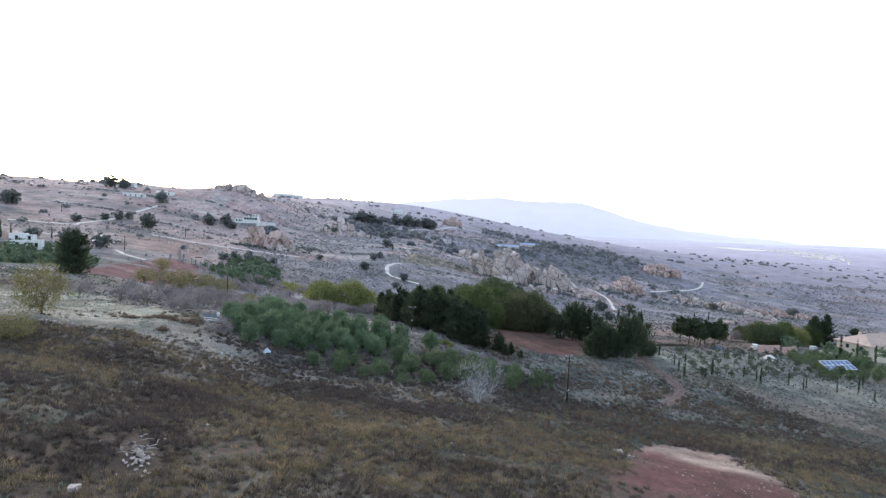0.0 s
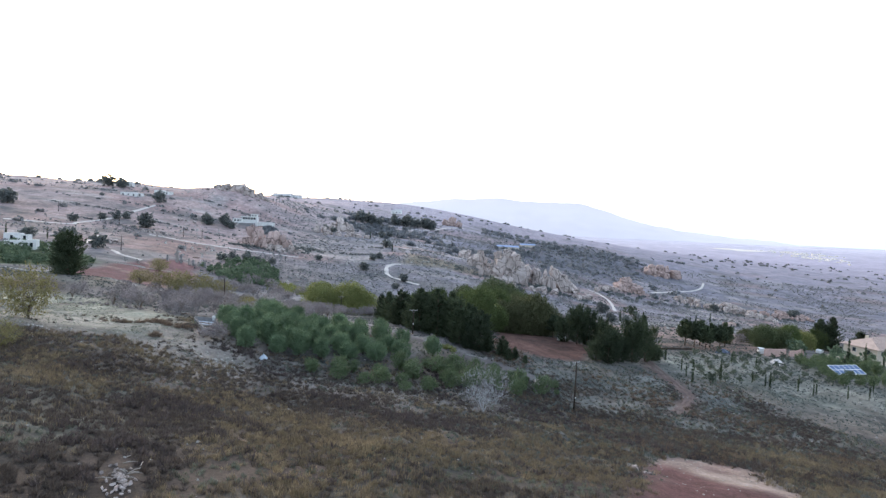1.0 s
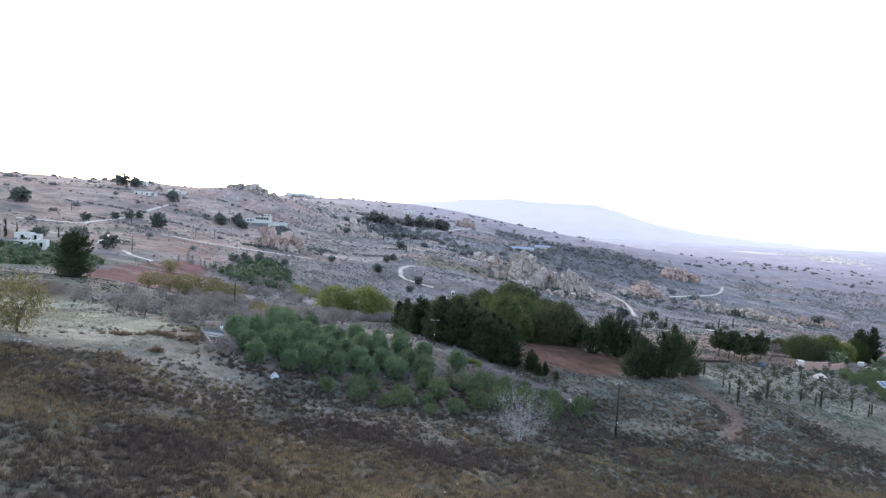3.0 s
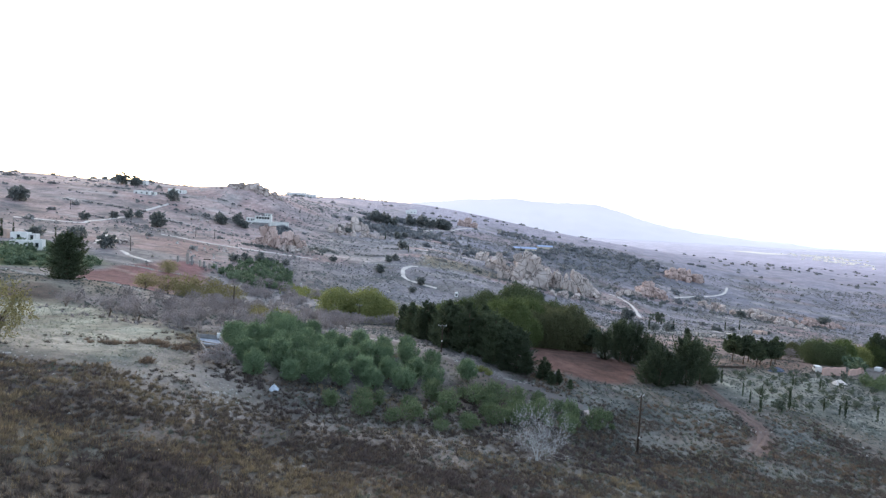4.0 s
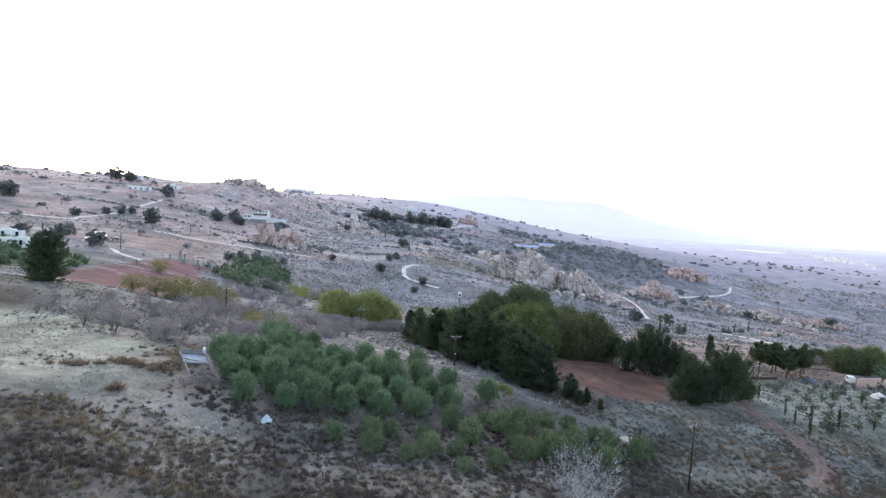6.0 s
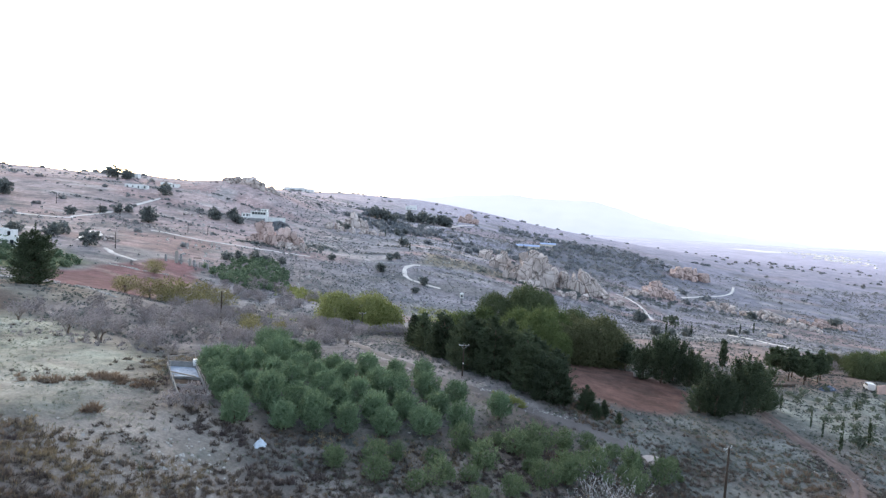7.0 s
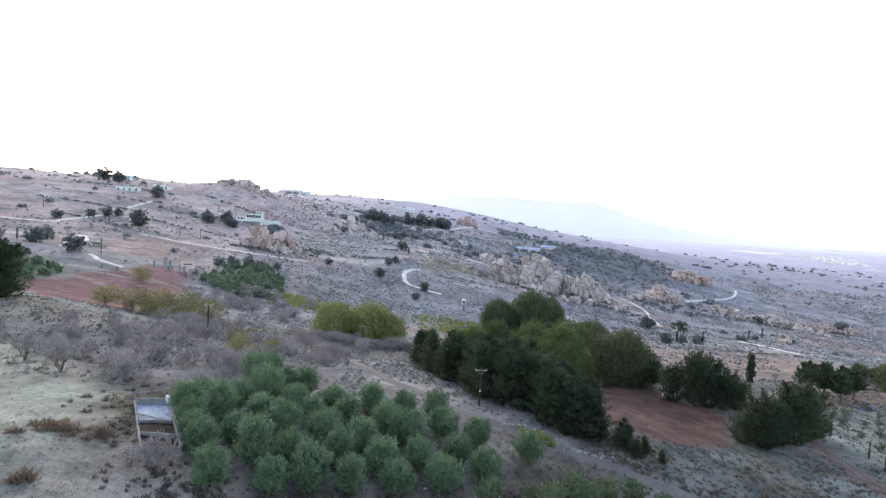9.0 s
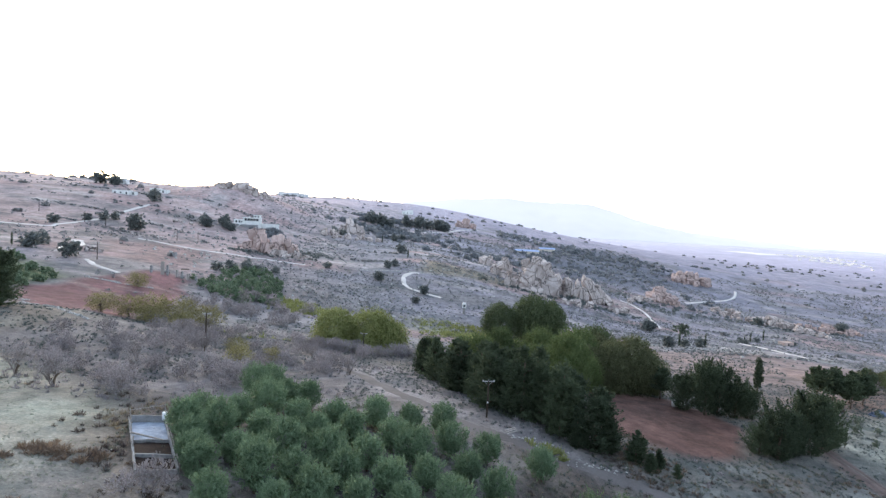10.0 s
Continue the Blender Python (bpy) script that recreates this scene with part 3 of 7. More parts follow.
def strip(name, pts, width, mat, label, lift=0.07, kind="structure", category="road", wobble=0.35):
    """A road or track laid on the ground along a line of places."""
    if name == "road":
        LANES.append((pts, width * 0.9))
    pts = [Vector((x, y, 0)) for x, y in pts]
    pts = [2 * pts[0] - pts[1]] + pts + [2 * pts[-1] - pts[-2]]
    line = []
    for i in range(1, len(pts) - 2):
        p0, p1, p2, p3 = pts[i - 1:i + 3]
        n = max(3, int((p2 - p1).length / max(0.9, width * 0.5)))
        for k in range(n):
            t = k / n
            line.append(0.5 * (2 * p1 + (p2 - p0) * t + (2 * p0 - 5 * p1 + 4 * p2 - p3) * t * t + (3 * p1 - p0 - 3 * p2 + p3) * t ** 3))
    line.append(pts[-2])
    v, f = [], []
    cols = 5
    for i, p in enumerate(line):
        d = (line[min(i + 1, len(line) - 1)] - line[max(i - 1, 0)]).normalized()
        s = Vector((d.y, -d.x, 0))
        for k in range(cols):
            q = p + s * width * ((k / (cols - 1)) - 0.5) * (1 + wobble * 2 * (float(vnoise(p.x, p.y, width * 1.5, 3 + (k > 2))) - 0.5))
            v.append((q.x, q.y, gz(q.x, q.y) + (lift if 0 < k < cols - 1 else -0.03)))
    for i in range(len(line) - 1):
        for k in range(cols - 1):
            f.append((i * cols + k, i * cols + k + 1, (i + 1) * cols + k + 1, (i + 1) * cols + k))
    return tagged(new(name, mesh_from(name, v, f, mat, True)), label, category, kind=kind)


strip("road", [(-290, 372), (-260.6, 391.7), (-263.5, 408.7), (-263.4, 439.9), (-264.2, 466.8), (-268.5, 490.3), (-270.1, 531.0)], 3.2, M_DIRTROAD,
      "pale dirt road climbing the brown hillside", 0.3)
strip("road", [(-209.7, 406.3), (-184.2, 406.0), (-170.1, 407.4), (-150.4, 417.6), (-121.1, 421.8), (-104, 424)], 2.6, M_DIRTROAD,
      "pale dirt road along a terraced field", 0.3)
strip("road", [(-190, 306), (-195, 316), (-203, 330), (-207, 342), (-216, 356)], 6.5, M_DIRTROAD, "short pale gravel drive", 0.3)
strip("road", [(-172.2, 295.7), (-160.2, 285.3), (-147.4, 279.4)], 2.6, M_DIRTROAD, "pale dirt lane beside a field", 0.25)
strip("road", [(-25, 446), (-31.1, 444.1), (-35.7, 428.6), (-31.2, 407.5), (-17.8, 399.4), (-8.3, 395.8)], 3.4, M_DIRTROAD,
      "pale dirt path bending across stony ground", 0.25)
strip("road", [(162.5, 549.8), (170.1, 535.9), (169.7, 499.6), (146.6, 421.1)], 3.0, M_DIRTROAD, "pale dirt road below the rocks", 0.3)
strip("road", [(259.2, 627.1), (302.2, 670.6), (355.5, 720.4), (381.2, 748.5), (403.1, 785.7)], 3.2, M_DIRTROAD, "pale far track over the plain", 0.5)
strip("road", [(-47.6, 741.6), (-5.5, 834.0), (53.5, 949.6)], 3.5, M_DIRTROAD, "pale far track under a wooded knoll", 0.5)
strip("road", [(193.3, 402.7), (188.3, 359.2), (185.4, 326.7)], 3.5, M_DIRTROAD, "pale farm lane across the valley", 0.3)
for side in (-0.75, 0.75):
    strip("wheel_rut", [(x + side, y + 0.2 * side) for x, y in RUTS], 0.9, M_REDTRACK, "rutted reddish earth track", 0.06, wobble=0.6)
strip("road", TRACK, 2.8, M_GREYTRACK,
      "grey earth track beside the conifers", 0.06, wobble=0.5)

for pts, w in (([(1320, 2430), (1390, 2460), (1470, 2530)], 220),):
    strip("field", pts, w, M_STUBBLE, "pale stubble field on the far plain", 1.2, category="field")


def far_town():
    """The pale roofs and walls of a town strewn over the far plain."""
    rng = random.Random(77)
    town = Shape()
    for k in range(150):
        t = rng.uniform(0, 1)
        x, y = 1420 + 260 * t + rng.gauss(0, 60), 1900 + 560 * t + rng.gauss(0, 90)
        w = rng.uniform(5, 16)
        town.box(x, y, gz(x, y) - 1, w, rng.uniform(5, 10), rng.uniform(3, 5), rng.uniform(0, 1.5))
    tagged(new("far_town", town.mesh("far_town", M_STUBBLE)), "pale houses of a town on the hazy plain", "town", kind="stuff")


far_town()


# ---- plants ----
def leaf_quads(centres, size, rng, up=0.0, long=1.0, out=None):
    """One small four-cornered leaf tuft at every centre, turned at random; up: how upright, long: its slenderness."""
    n = len(centres)
    a = rng.normal(size=(n, 3))
    a[:, 2] += up * np.sign(a[:, 2] + 1e-6) * 2
    a /= np.linalg.norm(a, axis=1)[:, None]
    b = np.cross(a, rng.normal(size=(n, 3)))
    b /= np.linalg.norm(b, axis=1)[:, None] + 1e-9
    s = size * rng.uniform(0.55, 1.35, (n, 1))
    v = np.stack([centres - a * s * long * 0.5, centres + b * s * 0.42, centres + a * s * long * 0.5, centres - b * s * 0.42], 1)
    v += rng.normal(scale=0.12 * size, size=v.shape)
    return v.reshape(-1, 3), np.arange(4 * n).reshape(-1, 4)


def sprays(blobs, n, leaf, rng, reach, lift, each=9):
    """Leafy sprays standing out from a cluster of round clumps: places and directions of their leaves."""
    k = max(1, n // each)
    b = np.array(blobs)
    weight = (b[:, 3] * b[:, 4]) ** 1.1
    b = b[rng.choice(len(b), k, p=weight / weight.sum())]
    d = rng.normal(size=(k, 3))
    d /= np.linalg.norm(d, axis=1)[:, None]
    start = b[:, :3] + d * rng.uniform(0.3, 0.95, (k, 1)) * np.stack([b[:, 3], b[:, 3], b[:, 4]], 1)
    way = d + np.array([0, 0, lift]) + rng.normal(scale=0.3, size=d.shape)
    way /= np.linalg.norm(way, axis=1)[:, None]
    long = reach * rng.uniform(0.4, 1.3, (k, 1, 1))
    t = np.linspace(0, 1, each)[None, :, None]
    p = start[:, None] + way[:, None] * t * long + rng.normal(scale=leaf * 0.45, size=(k, each, 3)) * (1.15 - 0.7 * t)
    if lift < 0:
        p[..., 2] -= (t * long * 0.6)[..., 0] * t[..., 0]
    return p.reshape(-1, 3), np.repeat(way, each, 0)


def spray_leaves(p, way, leaf, rng, long=1.7):
    n = len(p)
    a = way + rng.normal(scale=0.55, size=(n, 3))
    a /= np.linalg.norm(a, axis=1)[:, None]
    b = np.cross(a, rng.normal(size=(n, 3)))
    b /= np.linalg.norm(b, axis=1)[:, None] + 1e-9
    s = leaf * rng.uniform(0.6, 1.4, (n, 1))
    v = np.stack([p - a * s * long * 0.5, p + b * s * 0.4, p + a * s * long * 0.5, p - b * s * 0.4], 1)
    return v.reshape(-1, 3), np.arange(4 * n).reshape(-1, 4)


def crown_mesh(name, mat, width, bottom, top, n_blobs, n_leaves, leaf, seed, lump=0.36, shape="round", droop=0.0, up=0.1, reach=0.17, lift=None):
    """A crown of many small leaves in lumpy clumps, with an uneven outline."""
    rng = np.random.default_rng(seed)
    h = top - bottom
    blobs = []
    for k in range(n_blobs):
        t = (k + 0.5) / n_blobs
        a = k * 2.399 + rng.uniform(-0.4, 0.4)
        if shape == "cone":
            rad = width / 2 * (1 - t) ** 0.8 * rng.uniform(0.55, 1.0)
            z, r = bottom + h * (0.06 + 0.9 * t), width * lump * (1.05 - t) * rng.uniform(0.6, 1.0)
            r = max(r, width * 0.07)
        elif shape == "egg":
            prof = ((t + 0.08) / 1.08) ** 0.25 * (1 - t) ** 0.55 * 1.25
            rad = width / 2 * prof * rng.uniform(0.3, 1.12)
            z, r = bottom + h * (0.04 + 0.92 * t), width * lump * (0.45 + 0.75 * prof) * rng.uniform(0.55, 1.0)
        elif shape == "column":
            rad = width * 0.1
            z, r = bottom + h * (0.08 + 0.86 * t), width * 0.5 * (1 - abs(t - 0.35) ** 1.6 * 0.9) * rng.uniform(0.8, 1.0)
        elif shape == "umbrella":
            rad = width / 2 * math.sqrt(rng.uniform(0.02, 0.8))
            z, r = bottom + h * (0.35 + 0.4 * rng.uniform(0, 1) * (1 - 2 * rad / width * 0.5)), width * lump * rng.uniform(0.6, 1.0)
        else:
            el = math.asin(max(-1, min(1, 2 * t - 1)))
            rad = (width / 2 - width * lump * 0.6) * math.cos(el) * rng.uniform(0.75, 1.15)
            z, r = bottom + h / 2 + (h / 2 - h * lump * 0.55) * math.sin(el), width * lump * rng.uniform(0.65, 1.1)
        blobs.append((rad * math.cos(a), rad * math.sin(a), z, r, min(r * rng.uniform(0.75, 1.0), h * 0.5)))
    lift = lift if lift is not None else -0.7 if droop else (0.9 if up > 0.3 else 0.25)
    p, way = sprays(blobs, n_leaves, leaf, rng, min(h, width) * (reach if width > 2 else 0.3), lift)
    low = p[:, 2] > bottom * 0.5 + 0.05
    v, f = spray_leaves(p[low], way[low], leaf, rng, 2.0 if droop or up > 0.3 else 1.5)
    return mesh_from(name, v, f, mat)


def fir_mesh(name, mat, width, height, seed, branches=190, per=46, leaf=0.32, leaders=3, bottom=0.0, sweep=0.42):
    """A shaggy conifer crown: needle sprays along branches that sweep out and up from several leading shoots."""
    rng = np.random.default_rng(seed)
    tops = [(0.0, 0.0, height)]
    for k in range(leaders - 1):
        a, far = k * 2.4 + rng.uniform(0, 1), width * rng.uniform(0.12, 0.3)
        tops.append((far * math.cos(a), far * math.sin(a), height * rng.uniform(0.68, 0.95)))
    tops = np.array(tops)
    lead = tops[rng.integers(0, leaders, branches)]
    t = rng.uniform(0, 1, branches) ** 0.85
    z = bottom + (lead[:, 2] - bottom) * (0.02 + 0.96 * t)
    reach = width / 2 * ((1 - t) ** 0.65 * np.minimum(1, (t + 0.25) / 0.4) + 0.10) * rng.uniform(0.55, 1.25, branches)
    az = rng.uniform(0, 2 * math.pi, branches)
    out = np.stack([np.cos(az), np.sin(az), 0 * az], 1)
    side = np.stack([-np.sin(az), np.cos(az), 0 * az], 1)
    s = rng.uniform(0.22, 1.0, (branches, per, 1))
    rise = (-0.22 * s + (sweep + 0.55 * t[:, None, None]) * s * s) * reach[:, None, None]
    p = out[:, None] * s * reach[:, None, None]
    p = p + np.stack([lead[:, 0] * t, lead[:, 1] * t, z], 1)[:, None]
    p[..., 2] += rise[..., 0]
    wide = rng.normal(size=(branches, per, 1))
    p = p + side[:, None] * wide * (0.20 * reach[:, None, None] * (1.15 - s) + 0.10)
    p[..., 2] += rng.normal(scale=0.13, size=p.shape[:2])
    way = out[:, None] + 0.7 * np.sign(wide) * side[:, None] + np.array([0, 0, 0.35]) + 0 * p
    shoot = np.repeat(tops, 30, 0) + np.stack([rng.normal(scale=0.13, size=30 * leaders), rng.normal(scale=0.13, size=30 * leaders), rng.uniform(-1.2, 0.5, 30 * leaders)], 1)
    p = np.concatenate([p.reshape(-1, 3), shoot])
    way = np.concatenate([way.reshape(-1, 3), np.tile((0, 0, 1.6), (len(shoot), 1))])
    keep = p[:, 2] > 0.1
    v, f = spray_leaves(p[keep], way[keep], leaf, rng, 1.9)
    return mesh_from(name, v, f, mat)


def trunk_mesh(name, mat, height, radius, limbs, reach, seed, lean=0.1, sides=7):
    """A tapered trunk with limbs that fork from it."""
    rng = random.Random(seed)
    s = Shape()
    pts, rad = [], []
    for i in range(6):
        t = i / 5
        pts.append((lean * height * t * t * rng.uniform(0.5, 1.2), 0.08 * height * math.sin(3 * t + seed) * t, -0.25 + (height + 0.25) * t))
        rad.append(radius * (1.25 - 0.8 * t if i else 1.5))
    s.tube(pts, rad, sides)
    for k in range(limbs):
        a = 2.399 * k + rng.uniform(-0.5, 0.5)
        t = rng.uniform(0.45, 0.95)
        base = Vector(pts[min(5, int(t * 5))])
        end = base + Vector((math.cos(a) * reach, math.sin(a) * reach, reach * rng.uniform(0.5, 1.1)))
        mid = base.lerp(end, 0.5) + Vector((0, 0, 0.12 * reach))
        s.tube([base, mid, end], [radius * 0.5, radius * 0.33, radius * 0.1], 5)
    return s.mesh(name, mat, True)


def twig_mesh(name, mat, height, spread_, levels, splits, radius, seed, sides=3, up=0.35):
    """A leafless crown of ever finer twigs."""
    rng = random.Random(seed)
    s = Shape()

    def grow(p, d, length, r, level):
        q = p + d * length * 0.5 + Vector((rng.uniform(-1, 1), rng.uniform(-1, 1), rng.uniform(-0.5, 0.8))) * length * 0.08
        e = p + d * length
        s.tube([p, q, e], [r, r * 0.8, r * 0.55], sides if level else 5)
        if level < levels:
            for _ in range(splits + (level == 0)):
                nd = (d + Vector((rng.uniform(-1, 1), rng.uniform(-1, 1), rng.uniform(-0.3, 0.9))) * spread_).normalized()
                nd = (nd + Vector((0, 0, up * 0.3))).normalized()
                start = p.lerp(e, rng.uniform(0.45, 1.0))
                grow(start, nd, length * rng.uniform(0.55, 0.82), r * 0.55, level + 1)

    for _ in range(3):
        grow(Vector((rng.uniform(-0.1, 0.1), rng.uniform(-0.1, 0.1), -0.1)), Vector((rng.uniform(-0.5, 0.5), rng.uniform(-0.5, 0.5), 1)).normalized(),
             height * 0.36, radius, 0)
    return s.mesh(name, mat)


KINDS = {}


def plant(kind, x, y, scale=1.0, turn=0.0, tall=1.0, sink=0.05, label=None, group=None):
    """A further plant of a kind, standing on the ground."""
    maker, k_label, k_cat, k_group = KINDS[kind][:4]
    variants = KINDS[kind][4]
    m = pose(x, y, gz(x, y, sink), 0, 0, turn) @ Matrix.Diagonal((scale, scale, scale * tall, 1))
    i = KINDS[kind][5][0] % maker[1]
    KINDS[kind][5][0] += 1
    if i not in variants:
        ob = new(maker[0])
        tagged(ob, k_label, k_cat, k_group)
        for nm, me in maker[2](i):
            part(nm, me, ob)
        variants[i] = ob
        ob.matrix_basis = m
    else:
        keep = variants[i].scale.copy()
        variants[i].scale = (1, 1, 1)
        ob = copy_thing(variants[i], m)
        variants[i].scale = keep
    if label or group:
        tagged(ob, label or "", "", group or "")
    return ob


def kind(key, name, variants, maker, label, category, group):
    KINDS[key] = ((name, variants, maker), label, category, group, {}, [0])


kind("olive", "olive_tree", 5, lambda i: [("trunk", trunk_mesh("trunk", M_BARK, 1.2, 0.11, 4, 0.8, i, 0.15)),
     ("crown", crown_mesh("crown", M_OLIVE, 2.6 + 0.22 * (i % 3), 0.05, 3.2 - 0.25 * (i % 2), 26, 8500, 0.085, 20 + i, 0.21, "round", up=0.7, reach=0.17, lift=1.5))],
     "young grey-green olive tree with a bushy upright crown", "olive tree", "olive trees in the near grove")
kind("youngolive", "olive_tree", 4, lambda i: [("trunk", trunk_mesh("trunk", M_BARK, 1.0, 0.08, 4, 0.7, i, 0.2)),
     ("crown", crown_mesh("crown", M_YOUNG, 2.7 + 0.4 * (i % 3), 0.1, 2.6 + 0.3 * (i % 2), 15, 3000, 0.11, 420 + i, 0.21, "round", up=0.7, reach=0.22, lift=1.2))],
     "thin young olive with a loose dull green crown", "olive tree", "scattered olives below the grove")
kind("conifer", "conifer_tree", 6, lambda i: [("trunk", trunk_mesh("trunk", M_BARK, 9.0, 0.24, 6, 1.2, i, 0.02)),
     ("crown", fir_mesh("crown", M_CONIFER, 6.6 + 0.9 * (i % 3), 11.2, 40 + i, 280, 66, 0.20, 2 + i % 4))],
     "dark green conifer with drooping dense branches", "conifer", "conifers of the windbreak")
kind("shaggy", "conifer_tree", 4, lambda i: [("trunk", trunk_mesh("trunk", M_BARK, 6.0, 0.22, 5, 1.4, i, 0.05)),
     ("crown", fir_mesh("crown", M_CONIFER, 8.6 + 0.6 * (i % 2), 9.4, 240 + i, 230, 60, 0.20, 8, 0.0, 0.95))],
     "dark bushy conifer beside the ploughed field", "conifer", "conifers beside the ploughed field")
kind("broad", "broadleaf_tree", 3, lambda i: [("trunk", trunk_mesh("trunk", M_BARK, 5.5, 0.28, 7, 2.2, i, 0.05)),
     ("crown", crown_mesh("crown", M_BROAD, 9.0, 0.5, 11.5, 60, 19000, 0.20, 60 + i, 0.15, "round", 0.0, 0.6, 0.16, 0.9))],
     "light green broadleaf tree with a lumpy crown", "tree", "broadleaf trees behind the windbreak")
kind("dense", "broadleaf_tree", 2, lambda i: [("trunk", trunk_mesh("trunk", M_BARK, 5.5, 0.35, 7, 2.2, i, 0.05)),
     ("crown", crown_mesh("crown", leaves("deep green foliage", (0.085, 0.11, 0.06), (0.16, 0.19, 0.095)), 12.0, 0.6, 12.5, 70, 21000, 0.25, 66 + i, 0.16, droop=0.1, reach=0.2, lift=-1.3))],
     "dense deep green evergreen tree with a domed crown", "tree", "broadleaf trees behind the windbreak")
kind("willow", "willow_tree", 2, lambda i: [("trunk", trunk_mesh("trunk", M_BARK, 5.5, 0.26, 8, 2.0, i, 0.05)),
     ("crown", crown_mesh("crown", M_WILLOW, 9.5, 0.3, 12.5, 60, 19000, 0.22, 70 + i, 0.16, "round", 0.10, reach=0.26, lift=-1.6))],
     "tall broadleaf tree with hanging browning green leaves", "tree", "broadleaf trees behind the windbreak")
kind("yelgreen", "broadleaf_tree", 2, lambda i: [("trunk", trunk_mesh("trunk", M_BARK, 5.0, 0.26, 7, 2.4, i, 0.05)),
     ("crown", crown_mesh("crown", M_YELGREEN, 12.0, 0.3, 11.0, 60, 17000, 0.25, 80 + i, 0.16, "round", 0.06, reach=0.22, lift=-1.3))],
     "spreading yellow-green broadleaf tree in early autumn", "tree", "yellow-green trees in the hollow")
kind("yellow", "autumn_tree", 3, lambda i: [("trunk", trunk_mesh("trunk", M_BARK, 2.4, 0.15, 6, 1.4, i, 0.2)),
     ("branchwork", twig_mesh("branchwork", M_TWIG, 4.2, 0.8, 3, 3, 0.06, 300 + i)),
     ("crown", crown_mesh("crown", M_YELLOW, 6.4, 0.4, 5.4, 30, 5200, 0.15, 90 + i, 0.17, reach=0.2))],
     "small tree with thin yellow autumn leaves", "tree", "yellowing orchard trees")
kind("bare", "bare_tree", 3, lambda i: [("trunk", trunk_mesh("trunk", M_BARK, 1.6, 0.16, 2, 0.8, i, 0.35)),
     ("branchwork", twig_mesh("branchwork", M_TWIG, 4.4, 0.95, 4, 3, 0.09, 310 + i)),
     ("crown", crown_mesh("crown", M_PURPLE, 5.4, 1.5, 4.4, 22, 2600, 0.075, 95 + i, 0.2, up=0.7))],
     "leafless almond tree with a haze of purple-brown twigs", "tree", "bare almond trees")
kind("thicket", "bare_bush", 3, lambda i: [("branchwork", twig_mesh("branchwork", M_TWIG, 2.6, 0.9, 3, 3, 0.035, 320 + i)),
     ("crown", crown_mesh("crown", M_PURPLE, 3.9, 0.1, 2.7, 16, 1900, 0.10, 98 + i, 0.24, up=0.7))],
     "leafless purple-grey thorn bush", "bush", "thorn thicket in the gully")
kind("cypress", "cypress_tree", 2, lambda i: [("trunk", trunk_mesh("trunk", M_BARK, 0.8, 0.07, 0, 0, i, 0.0)),
     ("crown", crown_mesh("crown", M_CONIFER, 0.62, 0.12, 4.6, 16, 900, 0.13, 110 + i, 0.3, "column", lift=2.2))],
     "slim young dark green cypress", "cypress", "cypresses lining the terraces")
kind("pine", "pine_tree", 3, lambda i: [("trunk", trunk_mesh("trunk", M_BARK, 4.4, 0.17, 5, 1.6, i, 0.06)),
     ("crown", fir_mesh("crown", M_CONIFER, 6.0, 8.6, 120 + i, 130, 34, 0.38, 4, 2.7))],
     "dark pine with a clear trunk and rounded crown", "pine", "row of pines by the field")
kind("sapling", "olive_sapling", 3, lambda i: [("trunk", trunk_mesh("trunk", M_BARK, 0.7, 0.05, 2, 0.3, i, 0.1)),
     ("crown", crown_mesh("crown", M_SAPLING, 1.7, 0.35, 1.9, 7, 260, 0.26, 130 + i, 0.3))],
     "small grey-green olive sapling", "olive tree", "olive saplings on the terraces")
kind("farround", "hill_tree", 4, lambda i: [("trunk", trunk_mesh("trunk", M_BARK, 2.0, 0.25, 3, 1.2, i, 0.05)),
     ("crown", crown_mesh("crown", M_FARDARK, 7.0, 0.5, 7.2, 16, 900, 0.85, 140 + i, 0.25))],
     "round dark green tree on the hillside", "tree", "dark trees on the far hillside")
kind("farolive", "orchard_tree", 3, lambda i: [("trunk", trunk_mesh("trunk", M_BARK, 1.0, 0.12, 2, 0.6, i, 0.05)),
     ("crown", crown_mesh("crown", M_ORCHARD, 3.6, 0.2, 3.0, 9, 320, 0.55, 150 + i, 0.28))],
     "low green orchard tree in the valley", "orchard tree", "orchard trees in the valley")


# the near olive grove in its slanting rows, and the younger trees below it
prng = random.Random(3)
GROVE_ROWS = [(-40.0, 108.6), (-38.0, 105.2), (-40.6, 113.6), (-36.2, 101.9), (-36.5, 109.2), (-34.4, 99.3), (-32.9, 105.0), (-39.1, 129.2), (-37.5, 132.6), (-33.6, 125.7),
              (-30.2, 124.2), (-36.3, 114.6), (-34.0, 118.3), (-32.1, 110.5), (-28.9, 107.3), (-29.4, 115.3), (-26.2, 112.3), (-24.0, 108.3), (-25.2, 118.1), (-31.5, 94.6),
              (-29.4, 99.6), (-26.5, 96.6), (-26.1, 102.3), (-23.1, 98.2), (-21.7, 104.1), (-22.3, 113.7), (-20.4, 121.1), (-17.5, 114.6), (-15.6, 122.6), (-11.0, 122.8),
              (-19.8, 108.4), (-17.1, 104.4), (-14.8, 112.0), (-13.0, 106.4), (-10.2, 115.6), (-19.5, 99.2), (-14.9, 101.0), (-10.1, 103.0), (-8.5, 109.6), (-5.6, 105.8), (-6.0, 114.2), (0.6, 113.0)]
for x, y in GROVE_ROWS:
    plant("olive", x + prng.uniform(-0.2, 0.2), y, prng.uniform(1.2, 1.5), prng.uniform(0, 360), prng.uniform(0.88, 1.1))
